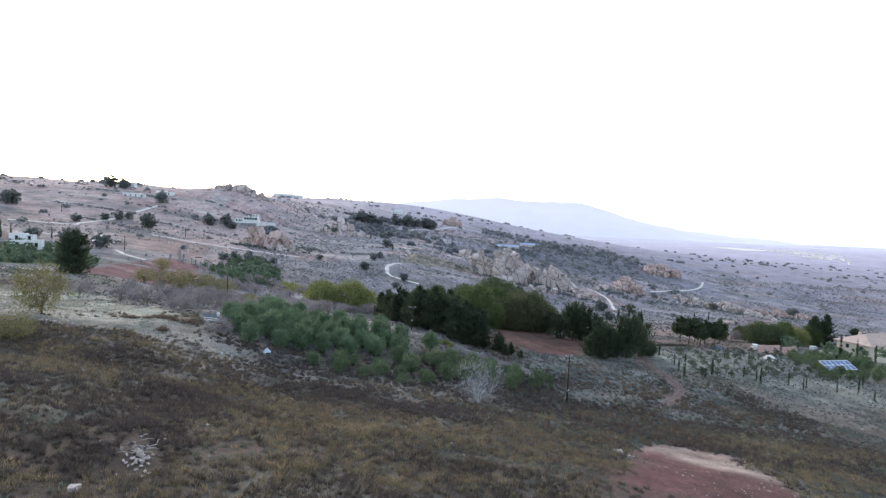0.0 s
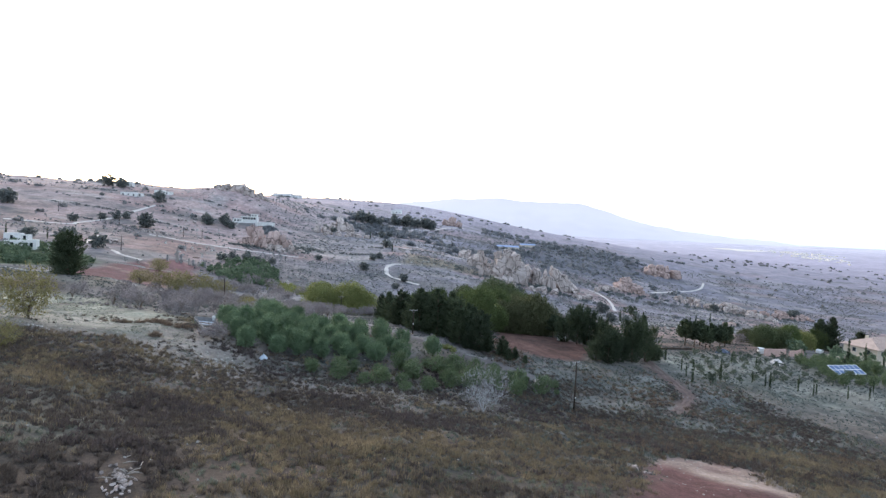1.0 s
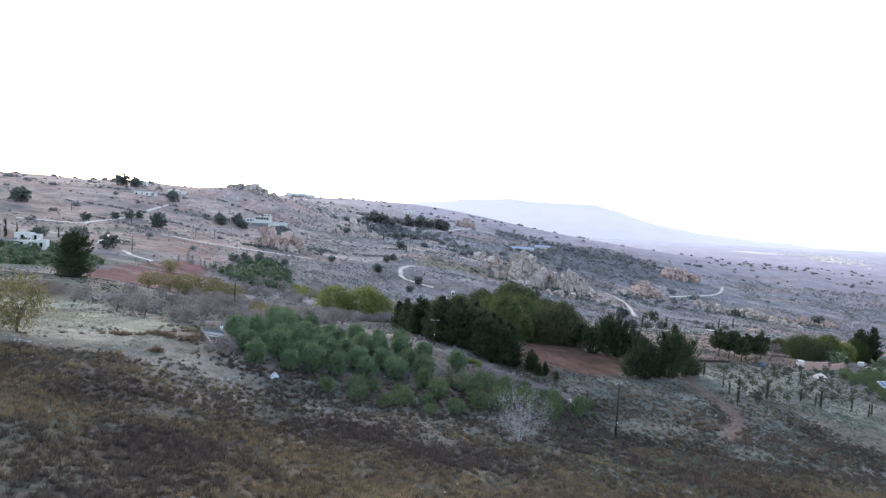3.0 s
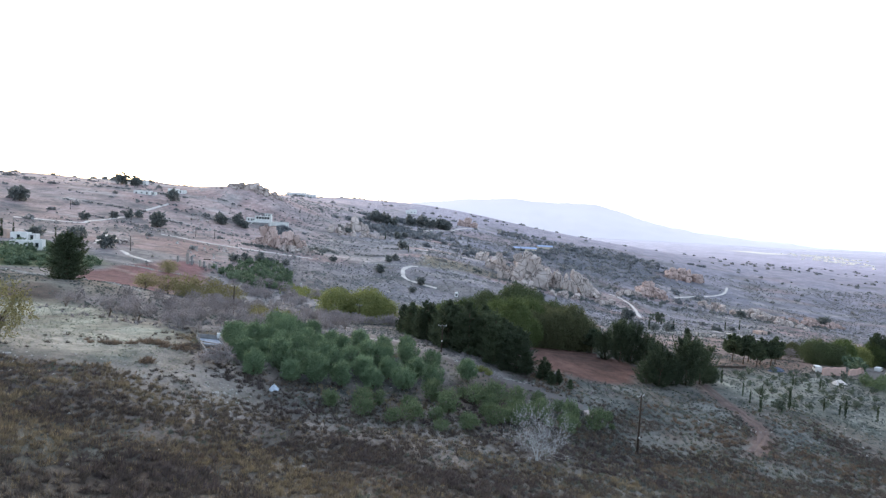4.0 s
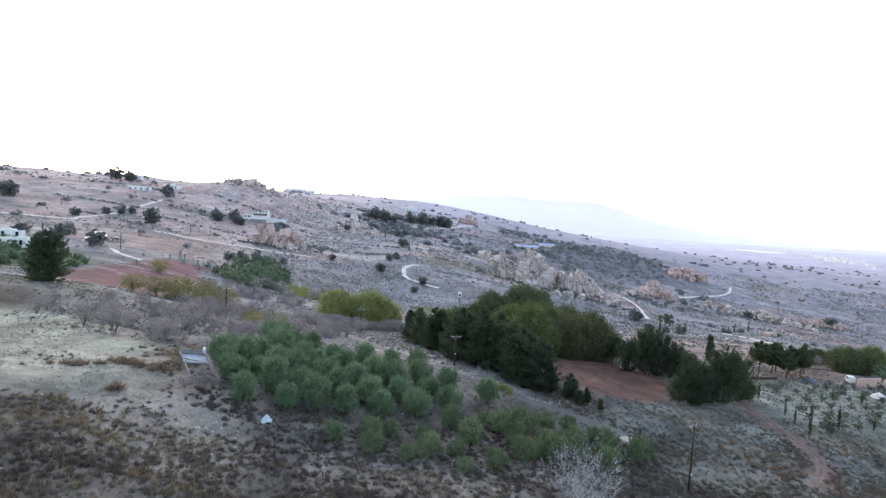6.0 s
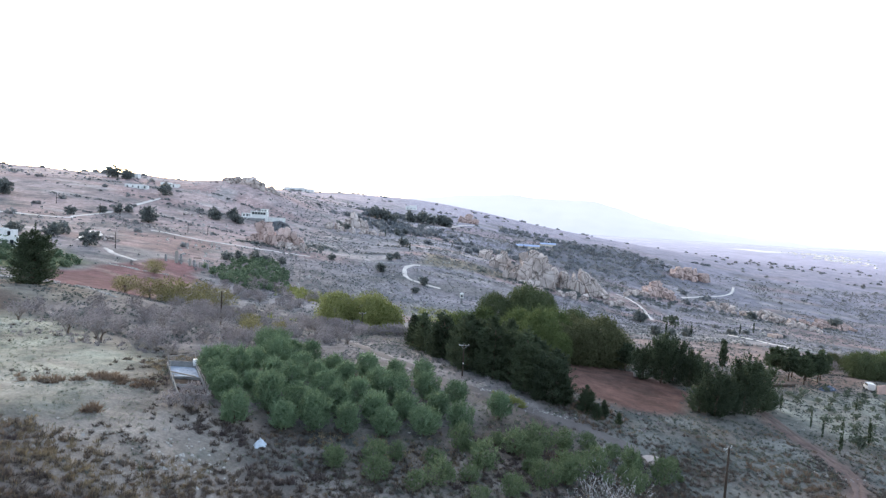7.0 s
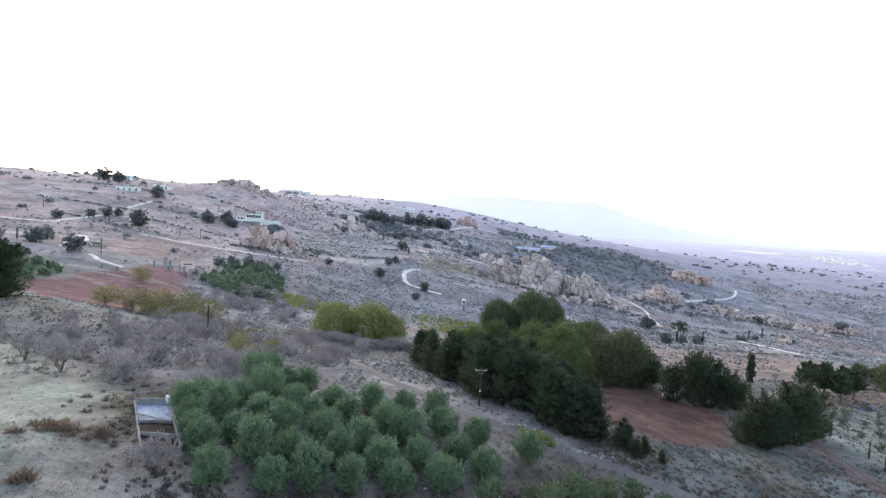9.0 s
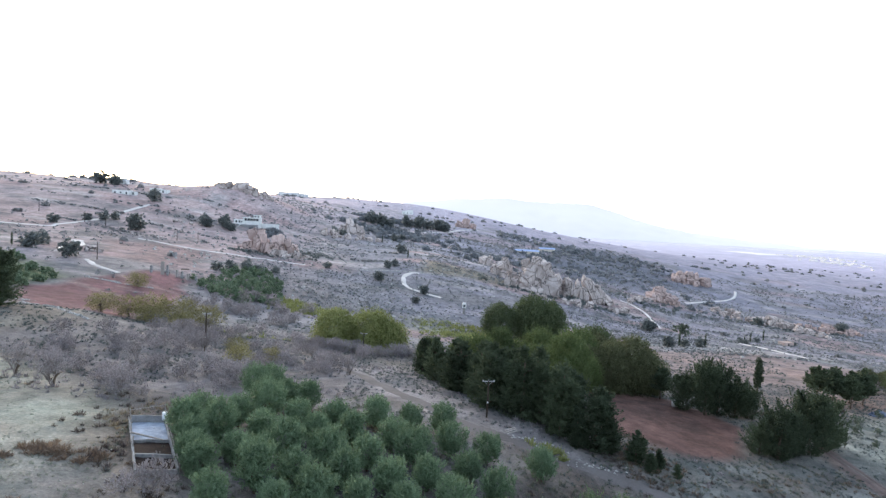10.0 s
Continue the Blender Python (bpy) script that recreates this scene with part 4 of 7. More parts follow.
for x, y, s in [(-19.4, 90.7, .8), (-15.5, 93.4, .85), (-8, 92.1, .9), (-2.9, 97.1, 1.15), (1.4, 102.4, 1.05), (5.2, 105.7, 1.15), (7.8, 98.6, 1.15), (12, 102.6, 1.1),
                (17.9, 106, 1.05), (21.9, 105, 1.0), (4, 95, .9), (9, 108, .95), (-5.5, 101, .95), (16, 99.5, .9), (0, 92, .8)]:
    plant("youngolive", x, y, s * 1.12, prng.uniform(0, 360), prng.uniform(0.9, 1.2))

placed = []
for k in range(900):
    x, y = prng.uniform(-22, 27), prng.uniform(87, 122)
    if abs(y - (99 + 0.5 * x)) < (8 if x > -6 else 4) and inside(x, y, GROVE, 0.01, 0.0)[()] < 0.5 and clear_of(np.array(x), np.array(y), TRACK, 3.0) > 0.9 and all((x - a) ** 2 + (y - b) ** 2 > 11 for a, b in placed) and len(placed) < 24:
        placed.append((x, y))
        plant("youngolive", x, y, prng.uniform(0.45, 1.0), prng.uniform(0, 360), prng.uniform(0.8, 1.2))

# the windbreak and the trees behind it
for x, y, h in [(-15, 166, 8.6), (-12.2, 159, 9.8), (-9.5, 154.5, 7.6), (-8.0, 149, 10.6), (-5.0, 146.4, 8.4), (-2.8, 139.6, 11.9), (0.2, 138.8, 8.6), (1.6, 134.8, 12.6), (4.6, 134.6, 10.2), (7.0, 130.4, 12.0),
                (9.2, 131.6, 8.2), (11.6, 127.6, 9.6), (13.4, 126.8, 5.6), (16.6, 125, 4.9), (8.8, 126.8, 5.2), (-12.5, 172, 8.5), (19.4, 123.8, 3.4), (21.6, 122.6, 2.4), (18, 122.6, 2.8),
                (-7, 158, 9.8), (-3, 152, 11), (1.5, 146, 10.4), (5.5, 141, 11.8), (9.5, 136.5, 9.4)]:
    breadth = prng.uniform(0.95, 1.3)
    plant("conifer", x, y, h / 11.9 * breadth, prng.uniform(0, 360), prng.uniform(0.92, 1.06) / breadth, 0.2)
for x, y, h in [(-6, 176, 8.5), (2, 170, 11.8), (9, 163, 9.6), (14.5, 158, 12.6), (16.5, 167, 9.0), (-14, 184, 7.5), (22, 178, 13.2), (-3, 165, 10.2), (5, 178, 9.0), (12, 174, 12.2), (20, 163, 8.0)]:
    plant("broad", x, y, h / 11.5, prng.uniform(0, 360), 1.0, 0.2)
for x, y, h in [(22, 171, 11.2), (27.5, 171, 12.5), (33, 173, 14.4), (37.5, 174, 11.5), (29, 182, 13.5)]:
    plant("willow", x, y, h / 12.5, prng.uniform(0, 360), 1.0, 0.2)
for x, y, s, tall in [(21.0, 320, 1.45, 1.00), (37.7, 321, 1.9, 1.00), (46.7, 324, 1.5, 1.14), (33, 200, 1.04, 1.15)]:
    plant("dense", x, y, s, prng.uniform(0, 360), tall, 0.3)
plant("pine", 38.4, 168, 0.85, 40, 0.95, label="small dark tree at the ploughed field's edge")
for x, y, s in [(-43, 214, 1.15), (-32, 214, 1.2), (-26.5, 218, 0.95)]:
    plant("yelgreen", x, y, s, prng.uniform(0, 360), 1.0, 0.3)
for x, y, h in [(39.9, 160, 8.8), (42.8, 157, 9.8), (46, 158, 9.4), (50, 158.5, 8.6), (53.5, 160, 7.2),
                (42.6, 138, 6.2), (45.4, 137.4, 9.6), (49, 139.5, 7.4), (52.8, 140.5, 10.4), (57.6, 143.8, 8.8), (61.6, 147.2, 5.2)]:
    plant("shaggy", x, y, 0.48 + h / 9.4 * prng.uniform(0.26, 0.38), prng.uniform(0, 360), h / 9.4 / prng.uniform(0.7, 0.86), 0.2)
kind("tallcypress", "cypress_tree", 1, lambda i: [("trunk", trunk_mesh("trunk", M_BARK, 1.5, 0.15, 0, 0, i, 0.0)),
     ("crown", crown_mesh("crown", M_CONIFER, 2.5, 0.2, 9.4, 28, 4200, 0.26, 190, 0.3, "column", lift=2.6))],
     "tall dark cypress standing alone in the field", "cypress", "")
plant("tallcypress", 79.5, 199, 1.0, 20)
for x, y in [(92.2, 193.3), (93.5, 189.1), (99, 196), (101.5, 193.5), (104.5, 192.5), (110, 199), (96, 186)]:
    plant("pine", x, y, prng.uniform(0.92, 1.08), prng.uniform(0, 360))
for x, y, h in [(62.2, 149.1, 2.4), (65, 148, 3.6), (65.2, 138.9, 2), (64.2, 134.2, 2.7), (62.2, 127, 4.4), (72.6, 133.7, 4.4), (89.6, 158.6, 2.3), (97.9, 160, 3),
                (83.6, 138.4, 1.7), (85.9, 136.6, 1.7), (86.4, 135.5, 3.6), (94.4, 136.5, 3.4), (97.4, 135.1, 2), (99.3, 136.7, 2.9), (106.8, 135.7, 2.9),
                (113.2, 136.6, 3.2), (121.7, 145.6, 2.5), (113.5, 131.8, 3.0), (141.9, 180.3, 6.8), (145.3, 177.3, 6.5), (152.7, 178.4, 5.3)]:
    plant("cypress", x, y, max(0.6, h / 4.4), prng.uniform(0, 360), prng.uniform(1.2, 1.4))
plant("sapling", 68.9, 131.3, 1.3, 0, 1.3, label="rounded dark young evergreen", group="cypresses lining the terraces")
for i in range(10):
    for j in range(7):
        x, y = 70 + 5.4 * i + 1.6 * j + prng.uniform(-0.6, 0.6), 134 + 2.2 * i + 6.2 * j + prng.uniform(-0.6, 0.6)
        size, turn = prng.uniform(0.7, 1.15), prng.uniform(0, 360)
        if inside(x, y, TERRACE, 0.01, 0.0)[()] > 0.5 and prng.random() < 0.85:
            plant("sapling", x, y, size, turn)
for x, y, s in [(136, 230, .62), (142, 231, .55), (148, 233, .68)]:
    plant("willow", x, y, s, prng.uniform(0, 360), 0.85, 0.2, "round browning tree beyond the pines", "browning trees beyond the pines")
for x, y, s in [(215.5, 430, 1.9), (241, 456, 2.0), (210, 428, 1.2)]:
    plant("cypress", x, y, s, prng.uniform(0, 360), 1.0, 0.1, "slender dark cypress in the distance", "distant cypresses")
for x, y, s in [(197, 410, .6), (203, 414, .5), (226, 440, .6), (262, 452, .5)]:
    plant("farround", x, y, s, prng.uniform(0, 360), 0.9, 0.2)
# grey-green olives in rows below the villa's garden
for i in range(6):
    for j in range(5):
        x, y = 116 + 5.6 * i + 1.2 * j + prng.uniform(-0.7, 0.7), 149 + 1.6 * i + 6.0 * j + prng.uniform(-0.7, 0.7)
        if math.hypot((x - 127.5) / 8.5, (y - 161) / 4.5) > 1 and prng.random() < 0.85:
            plant("youngolive", x, y, prng.uniform(0.9, 1.35), prng.uniform(0, 360), 1.0, 0.05, "rounded grey-green olive below the villa garden", "olives below the villa")
# trees round the villa
for x, y, k, s in [(132, 211, "dense", .78), (140, 214, "dense", .72), (148, 219, "broad", .85), (156, 222, "yelgreen", .75), (163, 224, "broad", .8), (165, 225, "conifer", 1.2),
                   (171, 226, "conifer", 1.3), (185, 228, "conifer", .9), (118, 213, "willow", .55), (125, 215, "thicket", 1.6), (140, 204, "farolive", 1.5),
                   (150, 196, "farolive", 1.4), (158, 192, "farolive", 1.3), (166, 190, "farolive", 1.5), (136, 196, "farolive", 1.5), (146, 186, "farolive", 1.2),
                   (140, 184, "farolive", 1.1), (134, 181, "farolive", 1.0), (176, 190, "farolive", 1.4)]:
    plant(k, x, y, s, prng.uniform(0, 360), 1.0, 0.2, "garden tree beside the villa", "garden trees round the villa")

# left slope: great conifer, autumn trees, almonds and thorn
kind("bigpine", "conifer_tree", 1, lambda i: [("trunk", trunk_mesh("trunk", M_BARK, 9.0, 0.45, 8, 3.0, 5, 0.03)),
     ("crown", fir_mesh("crown", M_CONIFER, 11.0, 13.6, 170, 420, 70, 0.24, 4, 0.0, 0.3))],
     "great dark spreading conifer at the field edge", "conifer", "")
plant("bigpine", -113.4, 172, 1.0)
plant("yellow", -60.6, 84.5, 1.1, 30, 1.3)
for x, y, s in [(-52.5, 68.5, 0.75), (-56, 66, 0.7), (-106, 200, 1.25), (-100.5, 204, 1.35), (-95, 206, 1.6), (-88, 209, 1.75), (-81, 211, 1.5), (-92, 200, 1.1), (-130, 262, 1.35), (-84, 202, 1.0), (-52, 158, .8), (-47, 163, .7), (-57, 170, .8)]:
    plant("yellow", x, y, s, prng.uniform(0, 360), 0.8)
for x, y, s in [(-72.5, 126.5, 1.1), (-64, 122, 1.15), (-86, 133, 0.8), (-57, 126, .85), (-60, 134, 1), (-52, 142, .9), (-66, 146, 1), (-44, 150, .8), (-29, 154, 0.9), (-36, 160, .8), (-75, 155, 1), (-50, 176, 1.1), (-62, 165, 1), (-40, 172, .9)]:
    plant("bare", x, y, s, prng.uniform(0, 360))
for k in range(130):
    x, y = prng.uniform(-95, -30), prng.uniform(118, 215)
    size, turn = prng.uniform(0.6, 1.35), prng.uniform(0, 360)
    if -98 + (y - 118) * 0.2 < x and x < -47 + (y - 118) * 0.42 and inside(x, y, MEADOW, 0.01, 0.0)[()] < 0.5 and inside(x, y, GROVE, 0.01, 0.0)[()] < 0.5:
        plant("thicket", x, y, size, turn)
for k in range(26):
    plant("thicket", -50 + k * 1.35 + prng.uniform(-1, 1), 196 + prng.uniform(-4, 5), prng.uniform(0.8, 1.4), prng.uniform(0, 360))
kind("white", "bleached_tree", 1, lambda i: [("trunk", trunk_mesh("trunk", M_PALE, 1.3, 0.12, 2, 0.5, 3, 0.1)),
     ("branchwork", twig_mesh("branchwork", M_PALE, 4.6, 1.6, 5, 3, 0.04, 331, up=0.3)),
     ("crown", crown_mesh("crown", M_PALE, 6.8, 0.5, 5.2, 22, 4200, 0.055, 332, 0.2, up=0.7, reach=0.2))], "bleached white leafless fig tree in the gully", "tree", "")
plant("white", 8.4, 84.6, 1.3)
kind("palebush", "bleached_bush", 2, lambda i: [("branchwork", twig_mesh("branchwork", M_PALETWIG, 2.2, 1.5, 4, 3, 0.03, 340 + i))],
     "pale leafless bush by the ruined pen", "bush", "pale leafless bushes")
for x, y, s in [(-45, 118, 1.2), (-40, 116.5, 0.7), (-37.5, 95.5, 0.9), (-33, 120, .8), (-7, 86, .9), (3, 83, .7)]:
    plant("palebush", x, y, s, prng.uniform(0, 360))

plant("thicket", -36.6, 95.6, 1.05, 40, 1.1, 0.05, "brown leafless bush beside the ruined pen", "bushes by the pen")
plant("thicket", -38.8, 94.6, 0.7, 140, 1.0, 0.05, "brown leafless bush beside the ruined pen", "bushes by the pen")

# valley orchards and hillside trees
for x, y, s in [(-128, 352, .85), (-122, 360, .8), (-131, 340, .75), (-118, 366, .7), (-126, 372, .8), (-110, 376, .65)]:
    plant("farround", x, y, s, prng.uniform(0, 360), 0.9, 0.2)
for k in range(40):
    x, y = prng.uniform(-104, -66), prng.uniform(236, 300)
    plant("thicket", x, y, prng.uniform(0.9, 1.7), prng.uniform(0, 360), 1.0, 0.1, group="thorn thicket below the orchard")
ORCHARD = [(-126, 300), (-128, 365), (-108, 372), (-88, 330), (-84, 300), (-93, 275), (-104, 272)]
for i in range(-16, 17):
    for j in range(-16, 17):
        x, y = -106 + 4.1 * i + prng.uniform(-.8, .8), 320 + 4.9 * j + prng.uniform(-1.6, 1.6)
        if inside(x, y, ORCHARD, 0.01, 7.0)[()] > 0.5 and prng.random() < 0.74:
            plant("farolive", x, y, prng.uniform(0.65, 1.25), prng.uniform(0, 360))
for k in range(300):
    x, y = prng.uniform(-235, -148), prng.uniform(205, 285)
    size = prng.uniform(0.6, 1.15)
    if inside(x, y, GREEN_GARDEN, 0.01, 0.0)[()] > 0.5:
        plant("farolive", x, y, size, prng.uniform(0, 360), 1.0, 0.1, "bushy green citrus tree below the white houses", "citrus trees below the white houses")
for x, y, s in [(-340, 440, 1.6), (-348, 448, 1.4), (-229, 437, 1.75), (-273, 545, 1.55), (-268.5, 410, .85), (-264, 437.6, .85), (-259.5, 450, .9), (-256.4, 458, .85), (-45, 539, 1.3),
                (-51, 410, .95), (-49.3, 452, .8), (-44.5, 460, .8), (-88, 423, .7), (-209, 508, 1.3), (-202, 529, 1.3), (-214, 515, 1.2), (-196, 520, 1.2), (-191, 516, 1.0),
                (-56, 810, 2.2), (-40, 820, 2.4), (-28, 830, 2.2), (-12, 843, 2.4), (-2, 845, 2.2)]:
    plant("farround", x, y, s, prng.uniform(0, 360), prng.uniform(0.85, 1.05), 0.2)
for x, y, s in [(-99, 751, 2.4), (-88, 756, 2.2), (-76, 760, 1.8), (-60, 640, 1.1), (-52, 660, .9),
                (-358, 603, 1.9), (-342, 601, 1.5), (-346, 608, 1.4), (-120, 610, 1.0), (-112, 612, .9), (-20, 398, .85), (70, 420, .8), (128, 395, 1.2), (300, 560, 1.1), (420, 610, 1.7),
                (112, 330, .9), (122, 334, .7), (132, 336, .8), (-220, 300, 1.0), (-206, 306, 1.1), (-212, 322, .9), (-180, 296, 1.1), (-24, 372, .7)]:
    plant("farround", x, y, s, prng.uniform(0, 360), prng.uniform(0.85, 1.05), 0.2)
for x, y, s in [(-232, 300, 1.3), (-224, 303, 1.3), (-214, 306, 1.2), (-206, 310, 1.1), (-226, 285, 1.9), (118, 331, 1.6), (134, 335, 1.4), (-37, 505, 1.6), (-70, 610, 1.7)]:
    plant("cypress", x, y, s * 1.2, prng.uniform(0, 360), 1.0, 0.1, "slender dark cypress in the distance", "distant cypresses")


# ---- uncounted growth ----
def scrub(name, mat, places, size, blades, label, seed, up=0.55, long=1.7, leaf=0.45, wide=0.36):
    """Many low clumps of stiff stems in one mesh."""
    rng = np.random.default_rng(seed)
    n = len(places)
    s = size * rng.uniform(0.55, 1.5, n)
    d = rng.normal(size=(n, blades, 3))
    d[..., 2] = np.abs(d[..., 2]) * 0.9 + 0.1
    d /= np.linalg.norm(d, axis=2)[..., None]
    r = rng.uniform(0.35, 1.0, (n, blades, 1))
    c = d * r * s[:, None, None] * np.array([0.8, 0.8, 0.75])
    c += np.stack([places[:, 0], places[:, 1], ground_z(places[:, 0], places[:, 1])], 1)[:, None]
    axis = d + np.array([0, 0, up]) + rng.normal(scale=0.25, size=d.shape)
    axis /= np.linalg.norm(axis, axis=2)[..., None]
    side = np.cross(axis, rng.normal(size=d.shape))
    side /= np.linalg.norm(side, axis=2)[..., None] + 1e-9
    k = (leaf * s)[:, None, None] * rng.uniform(0.6, 1.3, (n, blades, 1))
    v = np.stack([c - axis * k * long * 0.5 - side * k * wide, c - axis * k * long * 0.5 + side * k * wide, c + axis * k * long * 0.5], 2).reshape(-1, 3)
    f = np.arange(len(v)).reshape(-1, 3)
    return tagged(new(name, mesh_from(name, v, f, mat)), label, "scrub", kind="stuff")


def scatter(n, x0, x1, y0, y1, seed):
    rng = np.random.default_rng(seed)
    return np.stack([rng.uniform(x0, x1, n), rng.uniform(y0, y1, n)], 1), rng


def kept(p, keep, rng):
    keep = keep * clear_of(p[:, 0], p[:, 1], RUTS, 1.7) * clear_of(p[:, 0], p[:, 1], TRACK, 1.8)
    if p[:, 1].max() > 230:
        for line, wide in LANES:
            keep = keep * clear_of(p[:, 0], p[:, 1], line, wide)
    return p[rng.uniform(size=len(p)) < keep]


def heath_amount(x, y):
    a = np.clip((112 - y - 0.25 * x) / 14, 0, 1)
    along, across = (y - 38.8) * 0.86 - (x + 20.7) * 0.5, (x + 20.7) * 0.86 + (y - 38.8) * 0.5
    a = a * (np.hypot(along / 5.0, across / 1.5) > 1)
    a = a * (1 - red_soil(x, y)) * (1 - np.clip(inside(x, y, MEADOW, 4, 4, 1) * 2.0 - 0.9 * vnoise(x, y, 4, 72) - 0.1, 0, 1))
    for poly, soft, seed in ((PEN_YARD, 0.3, 40), (GROVE, 1, 41)):
        a = a * (1 - inside(x, y, poly, soft, 10 if seed == 5 else 4 if seed < 40 else 0.2, seed))
    return a


p, r = scatter(130000, -80, 90, 16, 124, 31)
p = p[np.abs(p[:, 0]) < 12 + 0.84 * p[:, 1]]
x, y = p.T
# golden grass in broad sweeps, dark heather in others, grey-green turf in the openings
sweep = vnoise(x, y * 1.6, 16, 22) * 0.6 + vnoise(x, y * 1.4, 5, 30) * 0.4
for cx, cy, wx, wy, k in ((-3, 54, 16, 8, 0.22), (14, 58, 14, 10, 0.22), (48, 87, 16, 7, 0.30), (-15, 63, 9, 5, 0.15), (66, 100, 12, 8, 0.12), (-46, 68, 15, 8, 0.26), (-20, 40, 9, 7, -0.25), (-26, 54, 8, 9, -0.12), (-6, 78, 16, 8, -0.22), (24, 92, 16, 8, -0.12)):
    sweep = sweep + k * np.exp(-((x - cx) / wx) ** 2 - ((y - cy) / wy) ** 2)
golden = np.clip((sweep - 0.50) * 5.5, 0.03, 1)
dusky = np.clip((0.44 - sweep) * 6 + (vnoise(x, y, 8, 39) - 0.5), 0.02, 1)
opening = np.clip((vnoise(x, y, 6.5, 21) * 0.7 + vnoise(x, y, 2.6, 87) * 0.3 - 0.66) * 9, 0, 1)
cover = heath_amount(x, y) * (1 - 0.9 * opening) * np.clip((98 - y) / 24, 0.45, 1)
scrub("heath_scrub", M_HEATH, kept(p, cover * (1 - 0.72 * golden) * np.clip(0.8 - np.clip((x - 5) / 60, 0, 0.35), 0, 1) * 0.62, r), 0.42, 28,
      "dense brown heath scrub on the slope", 1, 0.6, 2.4, 0.36, 0.22)
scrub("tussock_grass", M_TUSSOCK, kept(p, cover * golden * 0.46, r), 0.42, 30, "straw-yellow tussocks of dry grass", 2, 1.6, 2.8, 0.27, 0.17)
scrub("golden_grass", M_GOLDEN, kept(p, cover * golden * np.clip(vnoise(x, y, 3.5, 38) * 2.6 - 1.1, 0.02, 1) * 0.34, r), 0.5, 36, "golden dry seed heads among the heath", 18, 1.8, 2.4, 0.2, 0.2)
scrub("dark_heath", M_DARKHEATH, kept(p, cover * dusky * 0.30, r), 0.56, 34, "dark purple-brown heather bushes on the slope", 19, 0.5, 2.2, 0.36, 0.22)
scrub("green_scrub", M_GREENSCRUB, kept(p, heath_amount(x, y) * np.clip(opening + 0.7 * (vnoise(x, y, 12, 88) > 0.62), 0, 1) * 0.22, r), 0.32, 22, "low grey-green turf and sage in the openings", 61, 0.7, 2.0, 0.36, 0.24)
scrub("seed_stalks", M_TUSSOCK, kept(p, cover * np.clip(vnoise(x, y, 9, 35) * 1.8 - 0.4, 0.05, 1) * 0.3, r), 0.55, 12, "thin straw seed stalks over the heath", 12, 4.0, 3.8, 0.16, 0.2)
p, r = scatter(70000, -60, 135, 56, 215, 32)
x, y = p.T
grey = np.clip((x + 20) / 30 + (y - 80) / 60, 0.12, 1) * (1 - inside(x, y, FIELD_MID, 1, 2, 4)) * (1 - inside(x, y, RED_PATCH, 1, 2, 4)) * (1 - inside(x, y, MEADOW, 1, 2, 4))
grey *= (1 - 0.85 * inside(x, y, FAR_FIELD, 2, 4, 7)) * (1 - inside(x, y, PEN_YARD, 0.3, 0.2, 40)) * (1 - 0.7 * inside(x, y, GROVE, 1, 0.2, 41))
scrub("grey_scrub", M_GREYSCRUB, kept(p, grey * np.clip(vnoise(x, y, 6, 23) * 1.6 - 0.25, 0.10, 1) * 0.62, r), 0.38, 18, "low grey-green thyme and thistle scrub", 3, 0.7, 2.1, 0.36, 0.25)
p, r = scatter(16000, 12, 80, 66, 128, 37)
x, y = p.T
scrub("dry_scrub", M_HEATH, kept(p, (1 - inside(x, y, RED_PATCH, 1, 2, 5)) * np.clip(vnoise(x, y, 8, 36) * 2.2 - 0.55, 0.12, 1) * np.clip((132 - y) / 20, 0, 1) * 0.8, r), 0.44, 30,
      "brown dry scrub between grey turf", 13, 0.6, 2.3, 0.34, 0.22)
p, r = scatter(3200, -110, -25, 72, 138, 33)
x, y = p.T
q, r2 = scatter(5200, 14, 76, 64, 134, 44)
scrub("golden_clumps", M_BRAMBLE, kept(q, (1 - inside(q[:, 0], q[:, 1], RED_PATCH, 1, 2, 5)) * (1 - inside(q[:, 0], q[:, 1], FIELD_MID, 1, 2, 4)) * np.clip(vnoise(q[:, 0], q[:, 1], 9, 45) * 3 - 1.5, 0.03, 1) * 0.6, r2), 0.6, 44,
      "rusty golden dry clumps on the grey slope", 20, 0.9, 2.3, 0.28, 0.2)
scrub("meadow_tufts", M_HEATH, kept(p, inside(x, y, MEADOW, 2, 4, 1) * np.clip(vnoise(x, y, 7, 24) * 5 - 3.5, 0.006, 1) * 0.35, r), 0.5, 56, "brown tufts dotted over the meadow", 4, 0.5, 2.4, 0.26, 0.2)
q, r2 = scatter(15000, -64, -6, 64, 96, 101)
near_bank = heath_amount(q[:, 0], q[:, 1]) * np.clip((91 - q[:, 1] - 0.2 * (q[:, 0] + 30)) / 8, 0.2, 1) * np.clip(vnoise(q[:, 0], q[:, 1], 5, 102) * 1.8 - 0.35, 0.1, 1)
scrub("bank_heath", M_HEATH, kept(q, near_bank * 0.42, r2), 0.34, 30, "fine brown heath on the bank below the meadow", 65, 0.6, 2.4, 0.34, 0.2)
scrub("bank_bramble", M_BRAMBLE, kept(q, near_bank * 0.16, r2), 0.36, 34, "rusty dry stems on the bank below the meadow", 66, 0.8, 2.4, 0.28, 0.2)
q, r2 = scatter(15000, 10, 84, 64, 136, 103)
